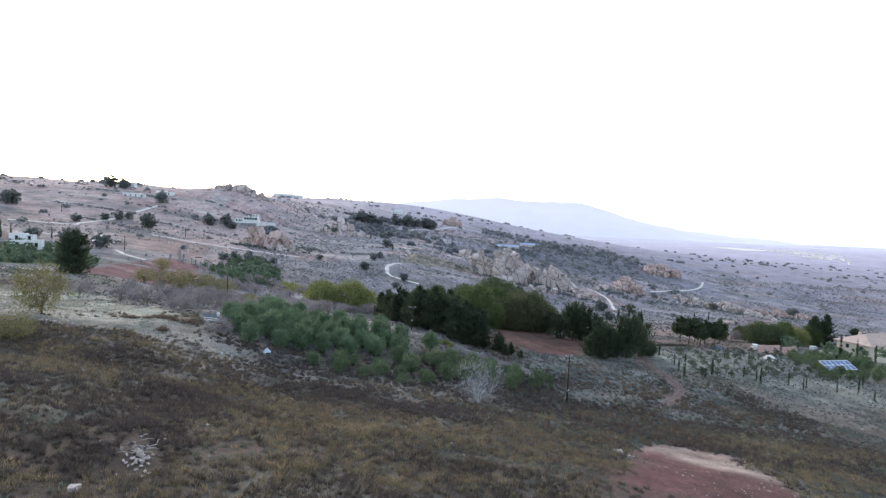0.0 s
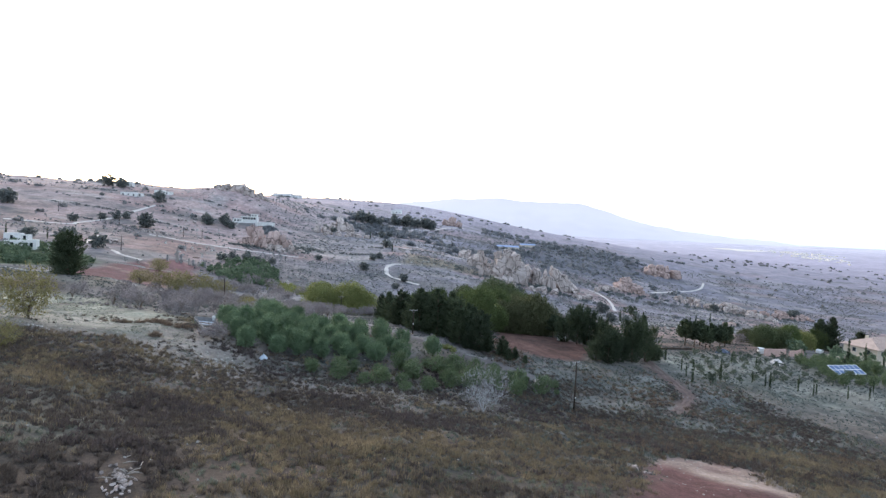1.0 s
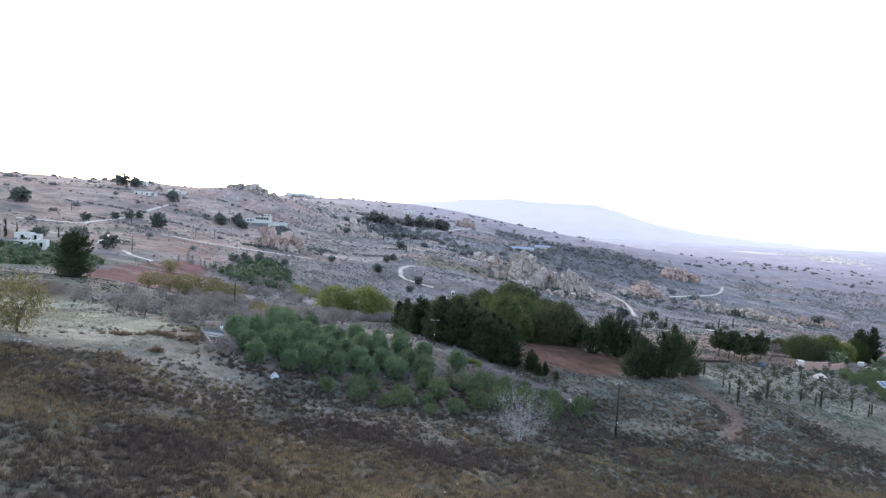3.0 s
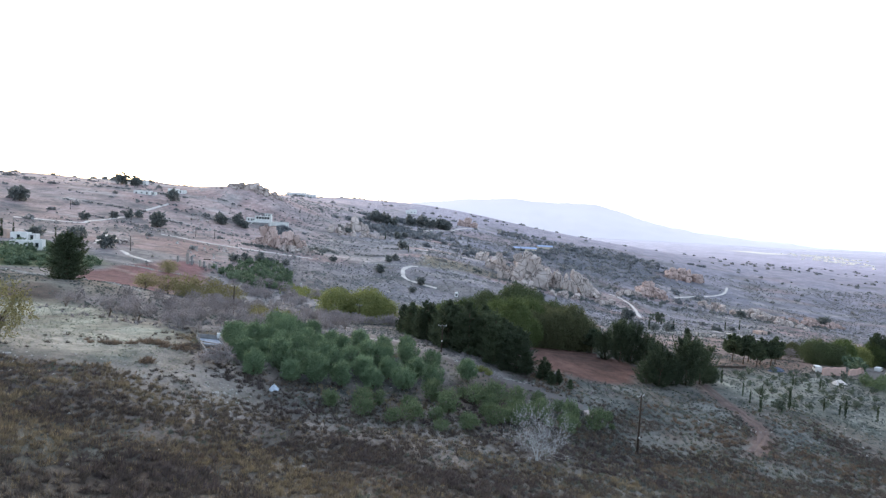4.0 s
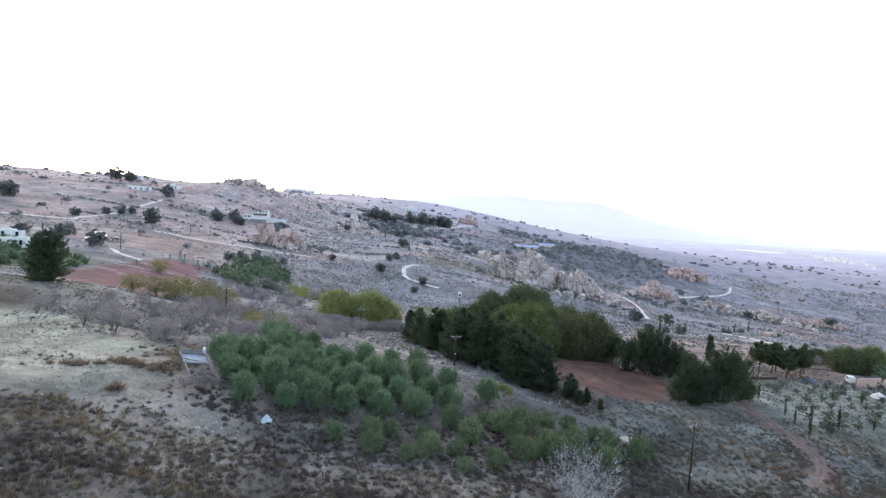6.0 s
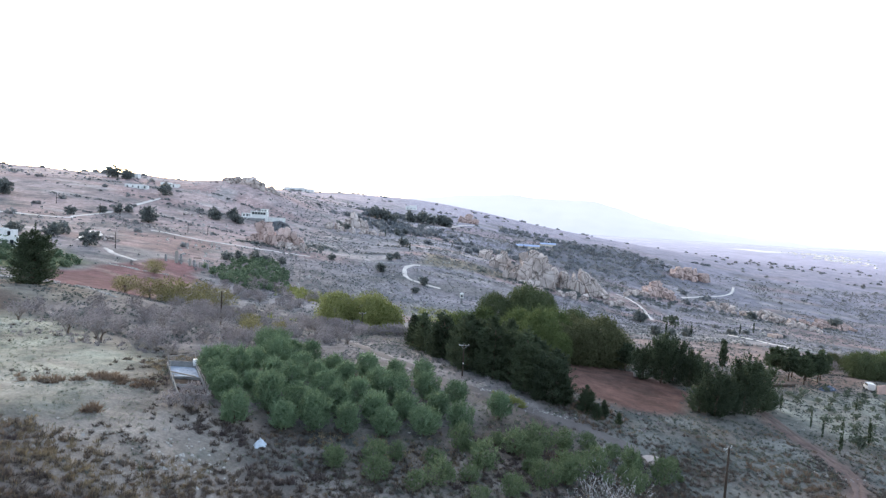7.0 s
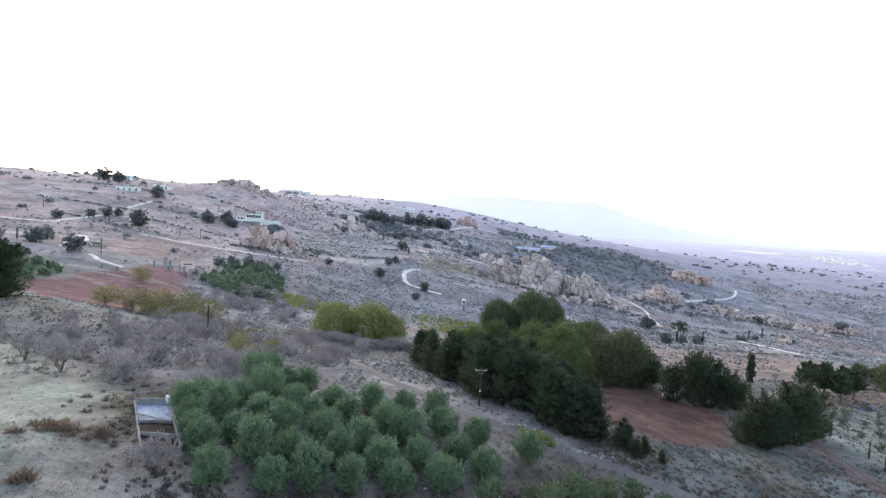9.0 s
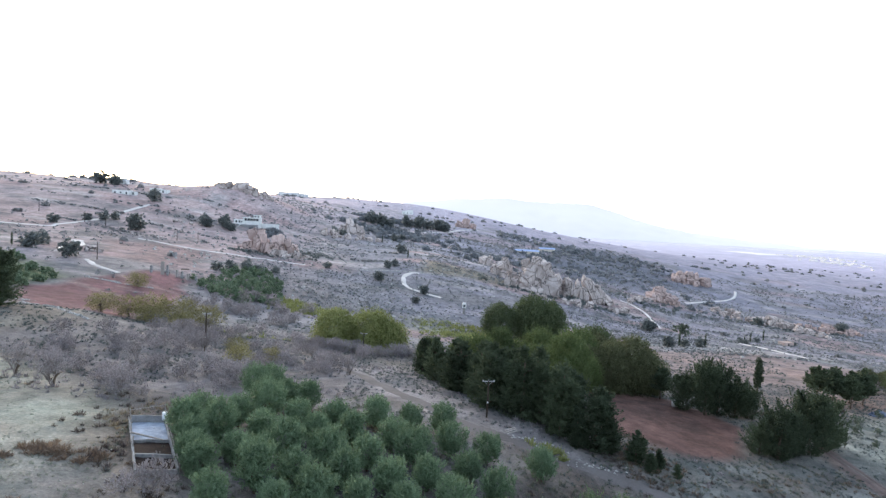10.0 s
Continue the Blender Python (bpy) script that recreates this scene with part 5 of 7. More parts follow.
side = (1 - inside(q[:, 0], q[:, 1], RED_PATCH, 1, 2, 5)) * (1 - inside(q[:, 0], q[:, 1], FIELD_MID, 1, 2, 4)) * np.clip(vnoise(q[:, 0], q[:, 1], 6, 104) * 1.7 - 0.25, 0.1, 1)
scrub("slope_turf", M_GREENSCRUB, kept(q, side * 0.5, r2), 0.34, 22, "rough grey-green turf on the slope", 67, 0.8, 2.2, 0.36, 0.22)
scrub("slope_stalks", M_TUSSOCK, kept(q, side * 0.14, r2), 0.4, 26, "pale dry grass on the slope", 68, 1.6, 2.8, 0.24, 0.18)
q, r2 = scatter(9000, -50, 30, 88, 142, 91)
scrub("grove_grass", M_GREENSCRUB, kept(q, np.clip(inside(q[:, 0], q[:, 1], GROVE, 3, 2, 24) + inside(q[:, 0], q[:, 1], [(-26, 88), (-2, 118), (26, 116), (26, 100), (0, 86)], 3, 3, 92), 0, 1) * np.clip(vnoise(q[:, 0], q[:, 1], 5, 93) * 1.6 - 0.2, 0.1, 1) * 0.75, r2), 0.36, 20,
      "rough grey-green grass under the olives", 63, 0.9, 2.2, 0.36, 0.22)
q, r2 = scatter(26000, -112, -24, 68, 140, 89)
turf = inside(q[:, 0], q[:, 1], MEADOW, 2, 4, 1) * np.clip(vnoise(q[:, 0], q[:, 1], 9, 90) * 1.8 - 0.35, 0.08, 1)
scrub("meadow_turf", M_MEADOW, kept(q, turf * 0.5, r2), 0.22, 12, "short grey-green meadow grass", 62, 1.2, 2.2, 0.4, 0.22)
p = np.concatenate([np.random.default_rng(5).normal((-46.5, 99.0), (2.2, 1.0), (34, 2)), np.random.default_rng(6).normal((-52, 95), (1.6, 0.9), (14, 2)),
                    np.random.default_rng(7).normal((-44, 89), (0.8, 0.5), (8, 2)), np.random.default_rng(8).normal((-28, 121), (7, 2.0), (80, 2))])
scrub("agave_patch", M_YELGREEN, np.random.default_rng(9).normal((4.2, 123.6), (1.6, 0.6), (26, 2)), 0.7, 12, "pale yellow-green spiky plants at the pole's foot", 55, 1.6, 2.4, 0.35)
scrub("bramble_clump", M_BRAMBLE, p, 0.78, 70, "rusty brown brambles beside the pen", 5, 0.4, 2.4, 0.24, 0.2)
p, r = scatter(12000, -160, -55, 128, 222, 98)
x, y = p.T
bank = (1 - inside(x, y, MEADOW, 2, 4, 1)) * (1 - inside(x, y, FIELD_LEFT, 2, 4, 3)) * np.clip(vnoise(x, y, 8, 99) * 2 - 0.5, 0.1, 1)
scrub("bank_scrub", M_GREYSCRUB, kept(p, bank * 0.6, r), 0.42, 14, "grey-green and brown tufts on the bank below the field", 64)
p, r = scatter(14000, -95, 45, 118, 235, 34)
x, y = p.T
gully = np.clip(1 - np.abs(x + 32) / 66, 0, 1) * (1 - inside(x, y, GROVE, 1, 1, 1)) * (1 - inside(x, y, FIELD_MID, 1, 2, 4))
scrub("gully_scrub", M_PURPLE, kept(p, gully * np.clip(vnoise(x, y, 10, 25) * 1.8 - 0.5, 0.04, 1) * 0.8, r), 0.5, 16, "purple-brown dead growth in the hollow", 6)


def far_bushes(name, mat, places, size, label, seed, tufts=11):
    """Low round bushes of the far slopes, each a knot of leaf tufts."""
    rng = np.random.default_rng(seed)
    n = len(places)
    s = size * rng.uniform(0.5, 1.6, n) * (1 + places[:, 1] / 1200)
    d = rng.normal(size=(n, tufts, 3))
    d /= np.linalg.norm(d, axis=2)[..., None]
    d[..., 2] = np.abs(d[..., 2]) * 0.8
    c = (d * s[:, None, None] * 0.6 + np.stack([places[:, 0], places[:, 1], ground_z(places[:, 0], places[:, 1])], 1)[:, None])
    big = np.repeat(s, tufts)[:, None]
    v, f = leaf_quads(c.reshape(-1, 3), 1.0, rng)
    mid = np.repeat(c.reshape(-1, 3), 4, 0)
    v = mid + (v - mid) * np.repeat(big, 4, 0) * 0.85
    return tagged(new(name, mesh_from(name, v, f, mat)), label, "bushes", kind="stuff")


def wedge(n, y0, y1, seed, left=-0.86, right=0.9, power=0.7):
    rng = np.random.default_rng(seed)
    y = y0 + (y1 - y0) * rng.uniform(size=n) ** power
    return np.stack([-6 + (y - 20) * rng.uniform(left, right, n), y], 1), rng


p, r = wedge(76000, 225, 900, 41)
x, y = p.T
dens = np.clip(vnoise(x, y, 55, 26) * 1.3 + vnoise(x, y, 17, 86) * 1.2 - 0.9, 0.08, 1) * np.clip((x + 360) / 300, 0.22, 1)
for poly in (FIELD_LEFT, ORCHARD, FAR_FIELD, GREEN_GARDEN):
    dens = dens * (1 - 0.9 * inside(x, y, poly, 4, 4, 2))
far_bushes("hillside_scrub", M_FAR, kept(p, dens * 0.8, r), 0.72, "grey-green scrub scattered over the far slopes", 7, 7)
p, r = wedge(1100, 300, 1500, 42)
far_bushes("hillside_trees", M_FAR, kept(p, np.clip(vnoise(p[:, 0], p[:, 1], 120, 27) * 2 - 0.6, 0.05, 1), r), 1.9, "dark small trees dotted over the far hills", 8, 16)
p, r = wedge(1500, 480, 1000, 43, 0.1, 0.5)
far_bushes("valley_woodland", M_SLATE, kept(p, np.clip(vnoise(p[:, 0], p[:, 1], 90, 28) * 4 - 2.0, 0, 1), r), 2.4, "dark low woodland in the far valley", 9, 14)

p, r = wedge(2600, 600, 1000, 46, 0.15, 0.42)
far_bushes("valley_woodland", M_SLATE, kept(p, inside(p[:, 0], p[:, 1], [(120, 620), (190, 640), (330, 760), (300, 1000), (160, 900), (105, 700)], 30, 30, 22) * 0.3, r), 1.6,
           "low bluish woodland on the slope behind the rocks, paled for haze", 14, 14)
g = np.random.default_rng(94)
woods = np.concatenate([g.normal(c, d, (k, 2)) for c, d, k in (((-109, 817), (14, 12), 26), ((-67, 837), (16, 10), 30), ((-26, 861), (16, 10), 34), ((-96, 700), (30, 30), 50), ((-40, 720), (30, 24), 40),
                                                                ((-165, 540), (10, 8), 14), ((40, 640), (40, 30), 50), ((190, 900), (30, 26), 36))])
far_bushes("hill_woodland", M_SLATE, woods, 3.0, "bluish grey-green low woods on the hillside, paled for haze", 95, 22)
rows = []
for (ax, ay), (bx, by) in (((-330, 470), (-250, 486)), ((-300, 520), (-210, 516)), ((-250, 590), (-140, 580)), ((-240, 470), (-160, 476)), ((-290, 430), (-215, 424)), ((-100, 470), (20, 486)),
                           ((-120, 520), (10, 540)), ((-60, 600), (80, 640)), ((60, 300), (190, 316)), ((30, 380), (150, 372)), ((200, 470), (330, 500)), ((240, 560), (420, 560)), ((-360, 560), (-270, 570))):
    k = int(math.hypot(bx - ax, by - ay) / 1.7)
    t = g.uniform(0, 1, (k, 1))
    rows.append(np.array((ax, ay)) * (1 - t) + np.array((bx, by)) * t + g.normal(scale=1.6, size=(k, 2)))
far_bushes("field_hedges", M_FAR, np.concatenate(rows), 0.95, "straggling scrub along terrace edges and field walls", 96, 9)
plant("sapling", 149, 394, 4.6, 0, 1.2, 1.2, "lone grey-green tree beyond the field")

g = np.random.default_rng(15)
reeds = np.concatenate([g.normal((4, 330), (14, 5), (260, 2)), g.normal((6, 306), (13, 6), (420, 2)), g.normal((-72, 300), (9, 7), (320, 2)), g.normal((-80, 306), (5, 5), (90, 2)), g.normal((-30, 205), (16, 2.0), (120, 2))])
scrub("reed_bed", M_YELGREEN, reeds, 1.3, 18, "pale yellow-green reeds along the stream", 16, 2.2, 2.6, 0.3)
p, r = wedge(14000, 205, 420, 47, -0.35, 0.55)
scrub("valley_scrub", M_GREYSCRUB, kept(p, np.clip(vnoise(p[:, 0], p[:, 1], 18, 37) * 2 - 0.5, 0.05, 1) * 0.7, r), 0.75, 9, "grey-green low scrub on the valley floor", 17)


# ---- rocks and stones ----
def boulder_mesh(name, mat, seed, long=1.0):
    """An angular block with chipped faces, about one metre in radius; long: how far it is drawn out upward."""
    rng = random.Random(seed)
    bm = bmesh.new()
    for _ in range(17):
        d = Vector((rng.gauss(0, 1), rng.gauss(0, 1), rng.gauss(0, 1))).normalized()
        d = Vector([math.copysign(abs(c) ** 0.62, c) for c in d])
        bm.verts.new(d * rng.uniform(0.82, 1.05))
    hull = bmesh.ops.convex_hull(bm, input=bm.verts[:])
    bmesh.ops.delete(bm, geom=list({g_ for g_ in hull["geom_interior"] + hull["geom_unused"] if isinstance(g_, bmesh.types.BMVert)}), context="VERTS")
    bmesh.ops.subdivide_edges(bm, edges=bm.edges[:], cuts=3, use_grid_fill=True)
    for v in bm.verts:
        p = v.co.copy()
        q = Vector((p.x * 1.5, p.y * 1.5, p.z * 0.7)) + Vector((seed, seed * 3.1, 0))
        crack = abs(noise.noise(q))
        p *= 1 + 0.10 * noise.fractal(p * 2.1 + Vector((seed, 0, 0)), 1.0, 2.0, 4) - 0.30 * max(0.0, 0.12 - crack) / 0.12
        v.co = Vector((p.x, p.y, p.z * long))
    me = bpy.data.meshes.new(name)
    bm.to_mesh(me)
    bm.free()
    me.materials.append(mat)
    return me


GREY = [boulder_mesh("boulder", M_ROCK, 11 + i) for i in range(7)]
RED = [boulder_mesh("boulder", M_REDROCK, 31 + i) for i in range(6)]


def crag(label, meshes, domes, slabs, seed):
    """A crag of jointed blocks heaped into domes (x, y, breadth, depth, height, blocks), with upright leaning slabs (x, y, breadth, height, lean)."""
    rng = random.Random(seed)
    cx, cy = domes[0][:2]
    z0 = gz(cx, cy)
    ob = thing("rock_outcrop", cx, cy, z0, label, "rocks")
    for x, y, w, d, h, n in domes:
        base = gz(x, y) - z0
        part("boulder", meshes[0], ob, at=pose(x - cx, y - cy, base, 0, 0, rng.uniform(0, 360)) @ Matrix.Diagonal((w * 0.43, d * 0.43, h * 0.88, 1)))
        for k in range(n):
            a, e = k * 2.399, math.asin(min(0.97, (k + 0.5) / n)) if k % 3 else rng.uniform(0.0, 0.25)
            r_ = math.cos(e) * rng.uniform(0.78, 0.95)
            size = rng.uniform(0.19, 0.33) * (w + d) * 0.5 * (1.1 - 0.35 * math.sin(e))
            part("boulder", meshes[rng.randrange(len(meshes))], ob,
                 at=pose(x - cx + 0.42 * w * r_ * math.cos(a), y - cy + 0.42 * d * r_ * math.sin(a), base + h * math.sin(e) - size * 0.75, rng.uniform(-14, 14), rng.uniform(-20, 6), rng.uniform(-25, 25))
                 @ Matrix.Diagonal((size * rng.uniform(0.7, 1.0), size * rng.uniform(0.7, 1.0), size * rng.uniform(0.9, 1.5), 1)))
    for x, y, w, h, lean in slabs:
        m = pose(x - cx, y - cy, gz(x, y) - z0 + h * 0.36, rng.uniform(-6, 6), lean, rng.uniform(-15, 15))
        part("boulder", meshes[rng.randrange(len(meshes))], ob, at=m @ Matrix.Diagonal((w * 0.55, w * 0.8, h * 0.68, 1)))
    return ob


def outcrop(label, meshes, rocks, seed, sink=0.25):
    """A pile of boulders; rocks: x, y, breadth, height of each."""
    rng = random.Random(seed)
    cx, cy = sum(r[0] for r in rocks) / len(rocks), sum(r[1] for r in rocks) / len(rocks)
    z0 = gz(cx, cy)
    ob = thing("rock_outcrop", cx, cy, z0, label, "rocks")
    for x, y, w, h in rocks:
        m = pose(x - cx, y - cy, gz(x, y) - z0 + h * (0.5 - sink), rng.uniform(-12, 12), rng.uniform(-12, 12), rng.uniform(0, 360))
        part("boulder", meshes[rng.randrange(len(meshes))], ob, at=m @ Matrix.Diagonal((w * 0.5 * rng.uniform(0.85, 1.2), w * 0.5, h * 0.62, 1)))
    return ob


def heap(line, n, wide, low, high, seed):
    """Boulders strewn along a line of places."""
    rng = random.Random(seed)
    out = []
    for k in range(n):
        t = rng.uniform(0, len(line) - 1.001)
        i = int(t)
        (ax, ay, ah), (bx, by, bh) = line[i], line[i + 1]
        u = t - i
        off = rng.gauss(0, 1)
        h = (ah * (1 - u) + bh * u) * rng.uniform(0.45, 1.1) * max(0.25, 1 - 0.35 * abs(off))
        out.append((ax + (bx - ax) * u + off * wide * 0.4, ay + (by - ay) * u + off * wide, max(low, min(high, h * rng.uniform(0.8, 1.3))), h))
    return out


crag("great cracked granite outcrop above the road", GREY, [(64, 476, 42, 26, 27, 17), (44, 508, 22, 20, 15, 9), (36, 570, 18, 16, 12, 7), (82, 492, 22, 20, 18, 8)], [], 1)
crag("tilted pale granite slabs beside the great outcrop", GREY, [(124, 506, 20, 14, 14, 9)],
     [(96, 488, 9, 17, -4), (103, 490, 5, 16, 8), (107.5, 492, 4.5, 12, -8), (112, 494, 6, 13, -22), (117, 498, 7, 24, -30), (122, 499, 7, 25, -34), (127, 501, 7, 21, -36), (132, 503, 7, 16, -40), (137, 507, 6, 10, -42)], 2)
outcrop("scattered granite blocks at the foot of the outcrop", GREY, heap([(62, 452, 5), (100, 456, 6), (136, 470, 8), (150, 500, 7)], 40, 7, 2, 8, 3), 3)
crag("reddish granite crag below the white villa", RED, [(-150, 456, 24, 16, 17, 18), (-136, 456, 20, 16, 13, 14)], [(-129, 456, 6, 17, -14), (-124, 457, 6, 14, -20), (-119, 458, 5, 10, -24)], 4)
outcrop("grey boulders strewn by the crag", GREY, heap([(-132, 444, 7), (-118, 446, 8), (-108, 452, 5)], 20, 5, 2, 7, 5), 5)
outcrop("round granite knob among trees", GREY, heap([(-118, 632, 16), (-106, 640, 22), (-96, 640, 12)], 10, 4, 4, 12, 6), 6)
outcrop("row of pale boulders on the slope", GREY, heap([(-128, 600, 11), (-112, 592, 9), (-84, 612, 12), (-66, 616, 9)], 24, 5, 2, 7, 7), 7)
outcrop("reddish conical crag in the valley", RED, heap([(212, 600, 12), (226, 604, 26), (242, 600, 12)], 14, 5, 4, 15, 8), 8)
outcrop("low rocks beside the valley road", GREY, heap([(170, 552, 6), (190, 574, 8), (206, 590, 5)], 26, 7, 2, 7, 9), 9)
outcrop("reddish crag on the far plain", RED, heap([(320, 790, 18), (345, 790, 26), (370, 786, 20)], 22, 7, 5, 17, 10), 10)
outcrop("long broken granite ridge", GREY, heap([(284, 616, 8), (304, 590, 12), (320, 566, 13), (332, 548, 10), (350, 538, 6)], 84, 9, 3, 10, 11), 11)
outcrop("granite shelf at the foot of the plain", RED, heap([(362, 598, 6), (395, 606, 10), (420, 612, 10), (450, 620, 6)], 54, 10, 3, 9, 12), 12)
outcrop("great flat-topped rock on the hill crest", GREY, heap([(-256, 648, 5), (-240, 644, 10), (-226, 644, 13), (-212, 646, 10), (-196, 650, 4)], 46, 8, 5, 13, 13), 13)
outcrop("crag on the far ridge", RED, heap([(20, 955, 14), (36, 960, 24), (54, 962, 12)], 12, 5, 5, 14, 14), 14)
outcrop("stone heap on the brown hill", GREY, heap([(-232, 500, 3.5), (-222, 502, 4), (-214, 504, 3)], 14, 5, 1.5, 4.5, 15), 15)
outcrop("flat rock pavement beside the field", GREY, heap([(-222, 418, 3), (-208, 424, 3.5), (-196, 420, 2.5)], 16, 6, 2, 6, 16), 16)
outcrop("rubble bank behind the white houses", GREY, heap([(-196, 318, 3.5), (-188, 322, 4), (-182, 320, 2.5)], 14, 4, 1.5, 4, 17), 17)
outcrop("pale boulder by the earth track", GREY, [(22.5, 111.5, 2.0, 1.3), (24.0, 112.5, 1.0, 0.7)], 18)
outcrop("pale boulder on bare red soil", GREY, [(23.2, 61.6, 1.1, 0.8), (23.9, 60.4, 0.5, 0.35), (24.2, 59.9, 0.45, 0.3)], 19)
outcrop("white stone on the heath", GREY, [(-20.4, 31.2, 0.75, 0.5)], 20)


def stones(name, places, size, label, seed):
    """Loose stones lying on the ground."""
    rng = np.random.default_rng(seed)
    base = np.array([(1, 0, 0), (0.3, 0.9, 0), (-0.8, 0.5, 0), (-0.6, -0.7, 0), (0.5, -0.8, 0), (0.15, 0.1, 0.75), (-0.2, -0.15, 0.7)])
    tri = [(0, 1, 5), (1, 2, 6), (1, 6, 5), (2, 3, 6), (3, 4, 6), (4, 5, 6), (4, 0, 5)]
    v, f = [], []
    for x, y in places:
        s = size * rng.uniform(0.4, 1.5)
        a = rng.uniform(0, 6.28)
        q = base * rng.uniform(0.7, 1.3, (7, 1)) * s
        z = gz(x, y) - 0.12 * s
        o = len(v)
        v += [(x + p[0] * math.cos(a) - p[1] * math.sin(a), y + p[0] * math.sin(a) + p[1] * math.cos(a), z + p[2]) for p in q]
        f += [tuple(i + o for i in t) for t in tri]
    return tagged(new(name, mesh_from(name, v, f, M_STONE)), label, "stones", kind="stuff")


g = np.random.default_rng(51)
crag_feet = np.concatenate([g.normal((70, 466), (20, 6), (150, 2)), g.normal((112, 474), (16, 6), (120, 2)), g.normal((104, 484), (3, 6), (40, 2)), g.normal((-140, 444), (16, 4), (60, 2)),
                            g.normal((-112, 470), (6, 10), (50, 2)), g.normal((320, 560), (24, 14), (120, 2)), g.normal((400, 600), (24, 9), (90, 2)), g.normal((200, 570), (26, 14), (110, 2))])
far_bushes("crag_scrub", M_FARDARK, crag_feet, 1.25, "dark green bushes round the feet of the crags", 52, 12)
stones("loose_stones", np.concatenate([g.normal((-53, 75), (2.0, 1.0), (40, 2)), g.normal((-56, 80), (1.5, 2), (34, 2)), g.normal((-33, 85), (2.0, 2.0), (60, 2)),
                                       g.uniform((-80, 20), (12, 110), (330, 2)), g.uniform((44, 60), (80, 110), (60, 2))]), 0.17, "white stones lying on the slope", 1)
stones("loose_stones", np.concatenate([g.normal((2, 125), (2.2, 0.7), (50, 2)), g.normal((9, 121.5), (3, 0.7), (40, 2)), g.normal((51, 116), (4, 0.5), (26, 2))]), 0.2,
       "pale rubble along the earth track", 2)
p, r = wedge(2600, 300, 640, 45, -0.5, 0.62)
stones("field_rocks", kept(p, np.clip(vnoise(p[:, 0], p[:, 1], 40, 29) * 2 - 0.5, 0.1, 1), r), 1.0, "grey rocks strewn across the far slope", 3)
stones("loose_stones", g.uniform((26, 48), (43, 73), (170, 2)), 0.11, "small stones and clods on bare red soil", 5)
stones("loose_stones", g.uniform((60, 100), (118, 150), (120, 2)), 0.25, "pale stones on the terraces", 4)

# low dry-stone walls and pale terrace edges
WALLS = [([(-125, 196), (-112, 188), (-101, 181), (-95, 178)], 0.5), ([(-160, 205), (-140, 200), (-128, 205)], 0.5), ([(-150, 262), (-136, 262), (-126, 266)], 0.6),
         ([(70, 330), (110, 332), (150, 322), (190, 312)], 0.7), ([(-70, 432), (-40, 446), (0, 450), (30, 440)], 0.7)]
for k, (line, size) in enumerate(WALLS):
    rng = np.random.default_rng(60 + k)
    pts = []
    for (ax, ay), (bx, by) in zip(line, line[1:]):
        n = int(math.hypot(bx - ax, by - ay) / (size * 0.55))
        t = rng.uniform(0, 1, n)
        pts.append(np.stack([ax + (bx - ax) * t, ay + (by - ay) * t], 1) + rng.normal(scale=size * 0.5, size=(n, 2)))
    stones("dry_stone_wall", np.concatenate(pts), size, "tumbled low dry-stone field wall", 70 + k)


# ---- overhead line poles ----
def pole(x, y, height, arm_turn, radius, label, arms=1):
    ob = thing("utility_pole", x, y, gz(x, y), label, "utility pole", "poles of the overhead line", arm_turn)
    part("shaft", Shape().tube([(0, 0, -0.4), (0.02, 0, height * 0.5), (0, 0, height)], [radius * 1.25, radius, radius * 0.75], 9).mesh("shaft", M_POLE, True), ob)
    for k in range(arms):
        z = height - 0.25 - 0.8 * k
        arm = part("crossarm", Shape().box(0, radius, z, 1.9, 0.09, 0.11).mesh("crossarm", M_IRON), ob)
        for dx in (-0.85, 0.0, 0.85):
            part("insulator", Shape().tube([(dx, radius, z + 0.11), (dx, radius, z + 0.2), (dx, radius, z + 0.3)], [0.05, 0.09, 0.045], 8).mesh("insulator", M_CERAMIC, True), arm)
    brace = Shape().tube([(-0.6, radius * 1.1, height - 0.22), (0, radius * 1.2, height - 0.95)], [0.02, 0.02], 5)
    brace.tube([(0.6, radius * 1.1, height - 0.22), (0, radius * 1.2, height - 0.95)], [0.02, 0.02], 5)
    part("brace", brace.mesh("brace", M_IRON), ob)
    part("warning_plate", Shape().box(0, -radius * 1.05, 2.3, 0.2, 0.02, 0.28).mesh("warning_plate", M_WHITE), ob, "small pale warning plate")
    return ob


pole(26.4, 98.2, 9.0, 35, 0.14, "dark timber utility pole with a branched crossarm", 1)
pole(-4.2, 132.2, 5.9, 5, 0.12, "timber utility pole beside the earth track")
pole(-31, 189, 6.2, 0, 0.12, "timber utility pole in the hollow")
for x, y in [(-262, 432), (-246, 430), (-196, 430), (-184, 436), (-64, 170), (-300, 440), (-170, 300)]:
    pole(x, y, 8.0, 10, 0.17, "distant bare timber utility pole")


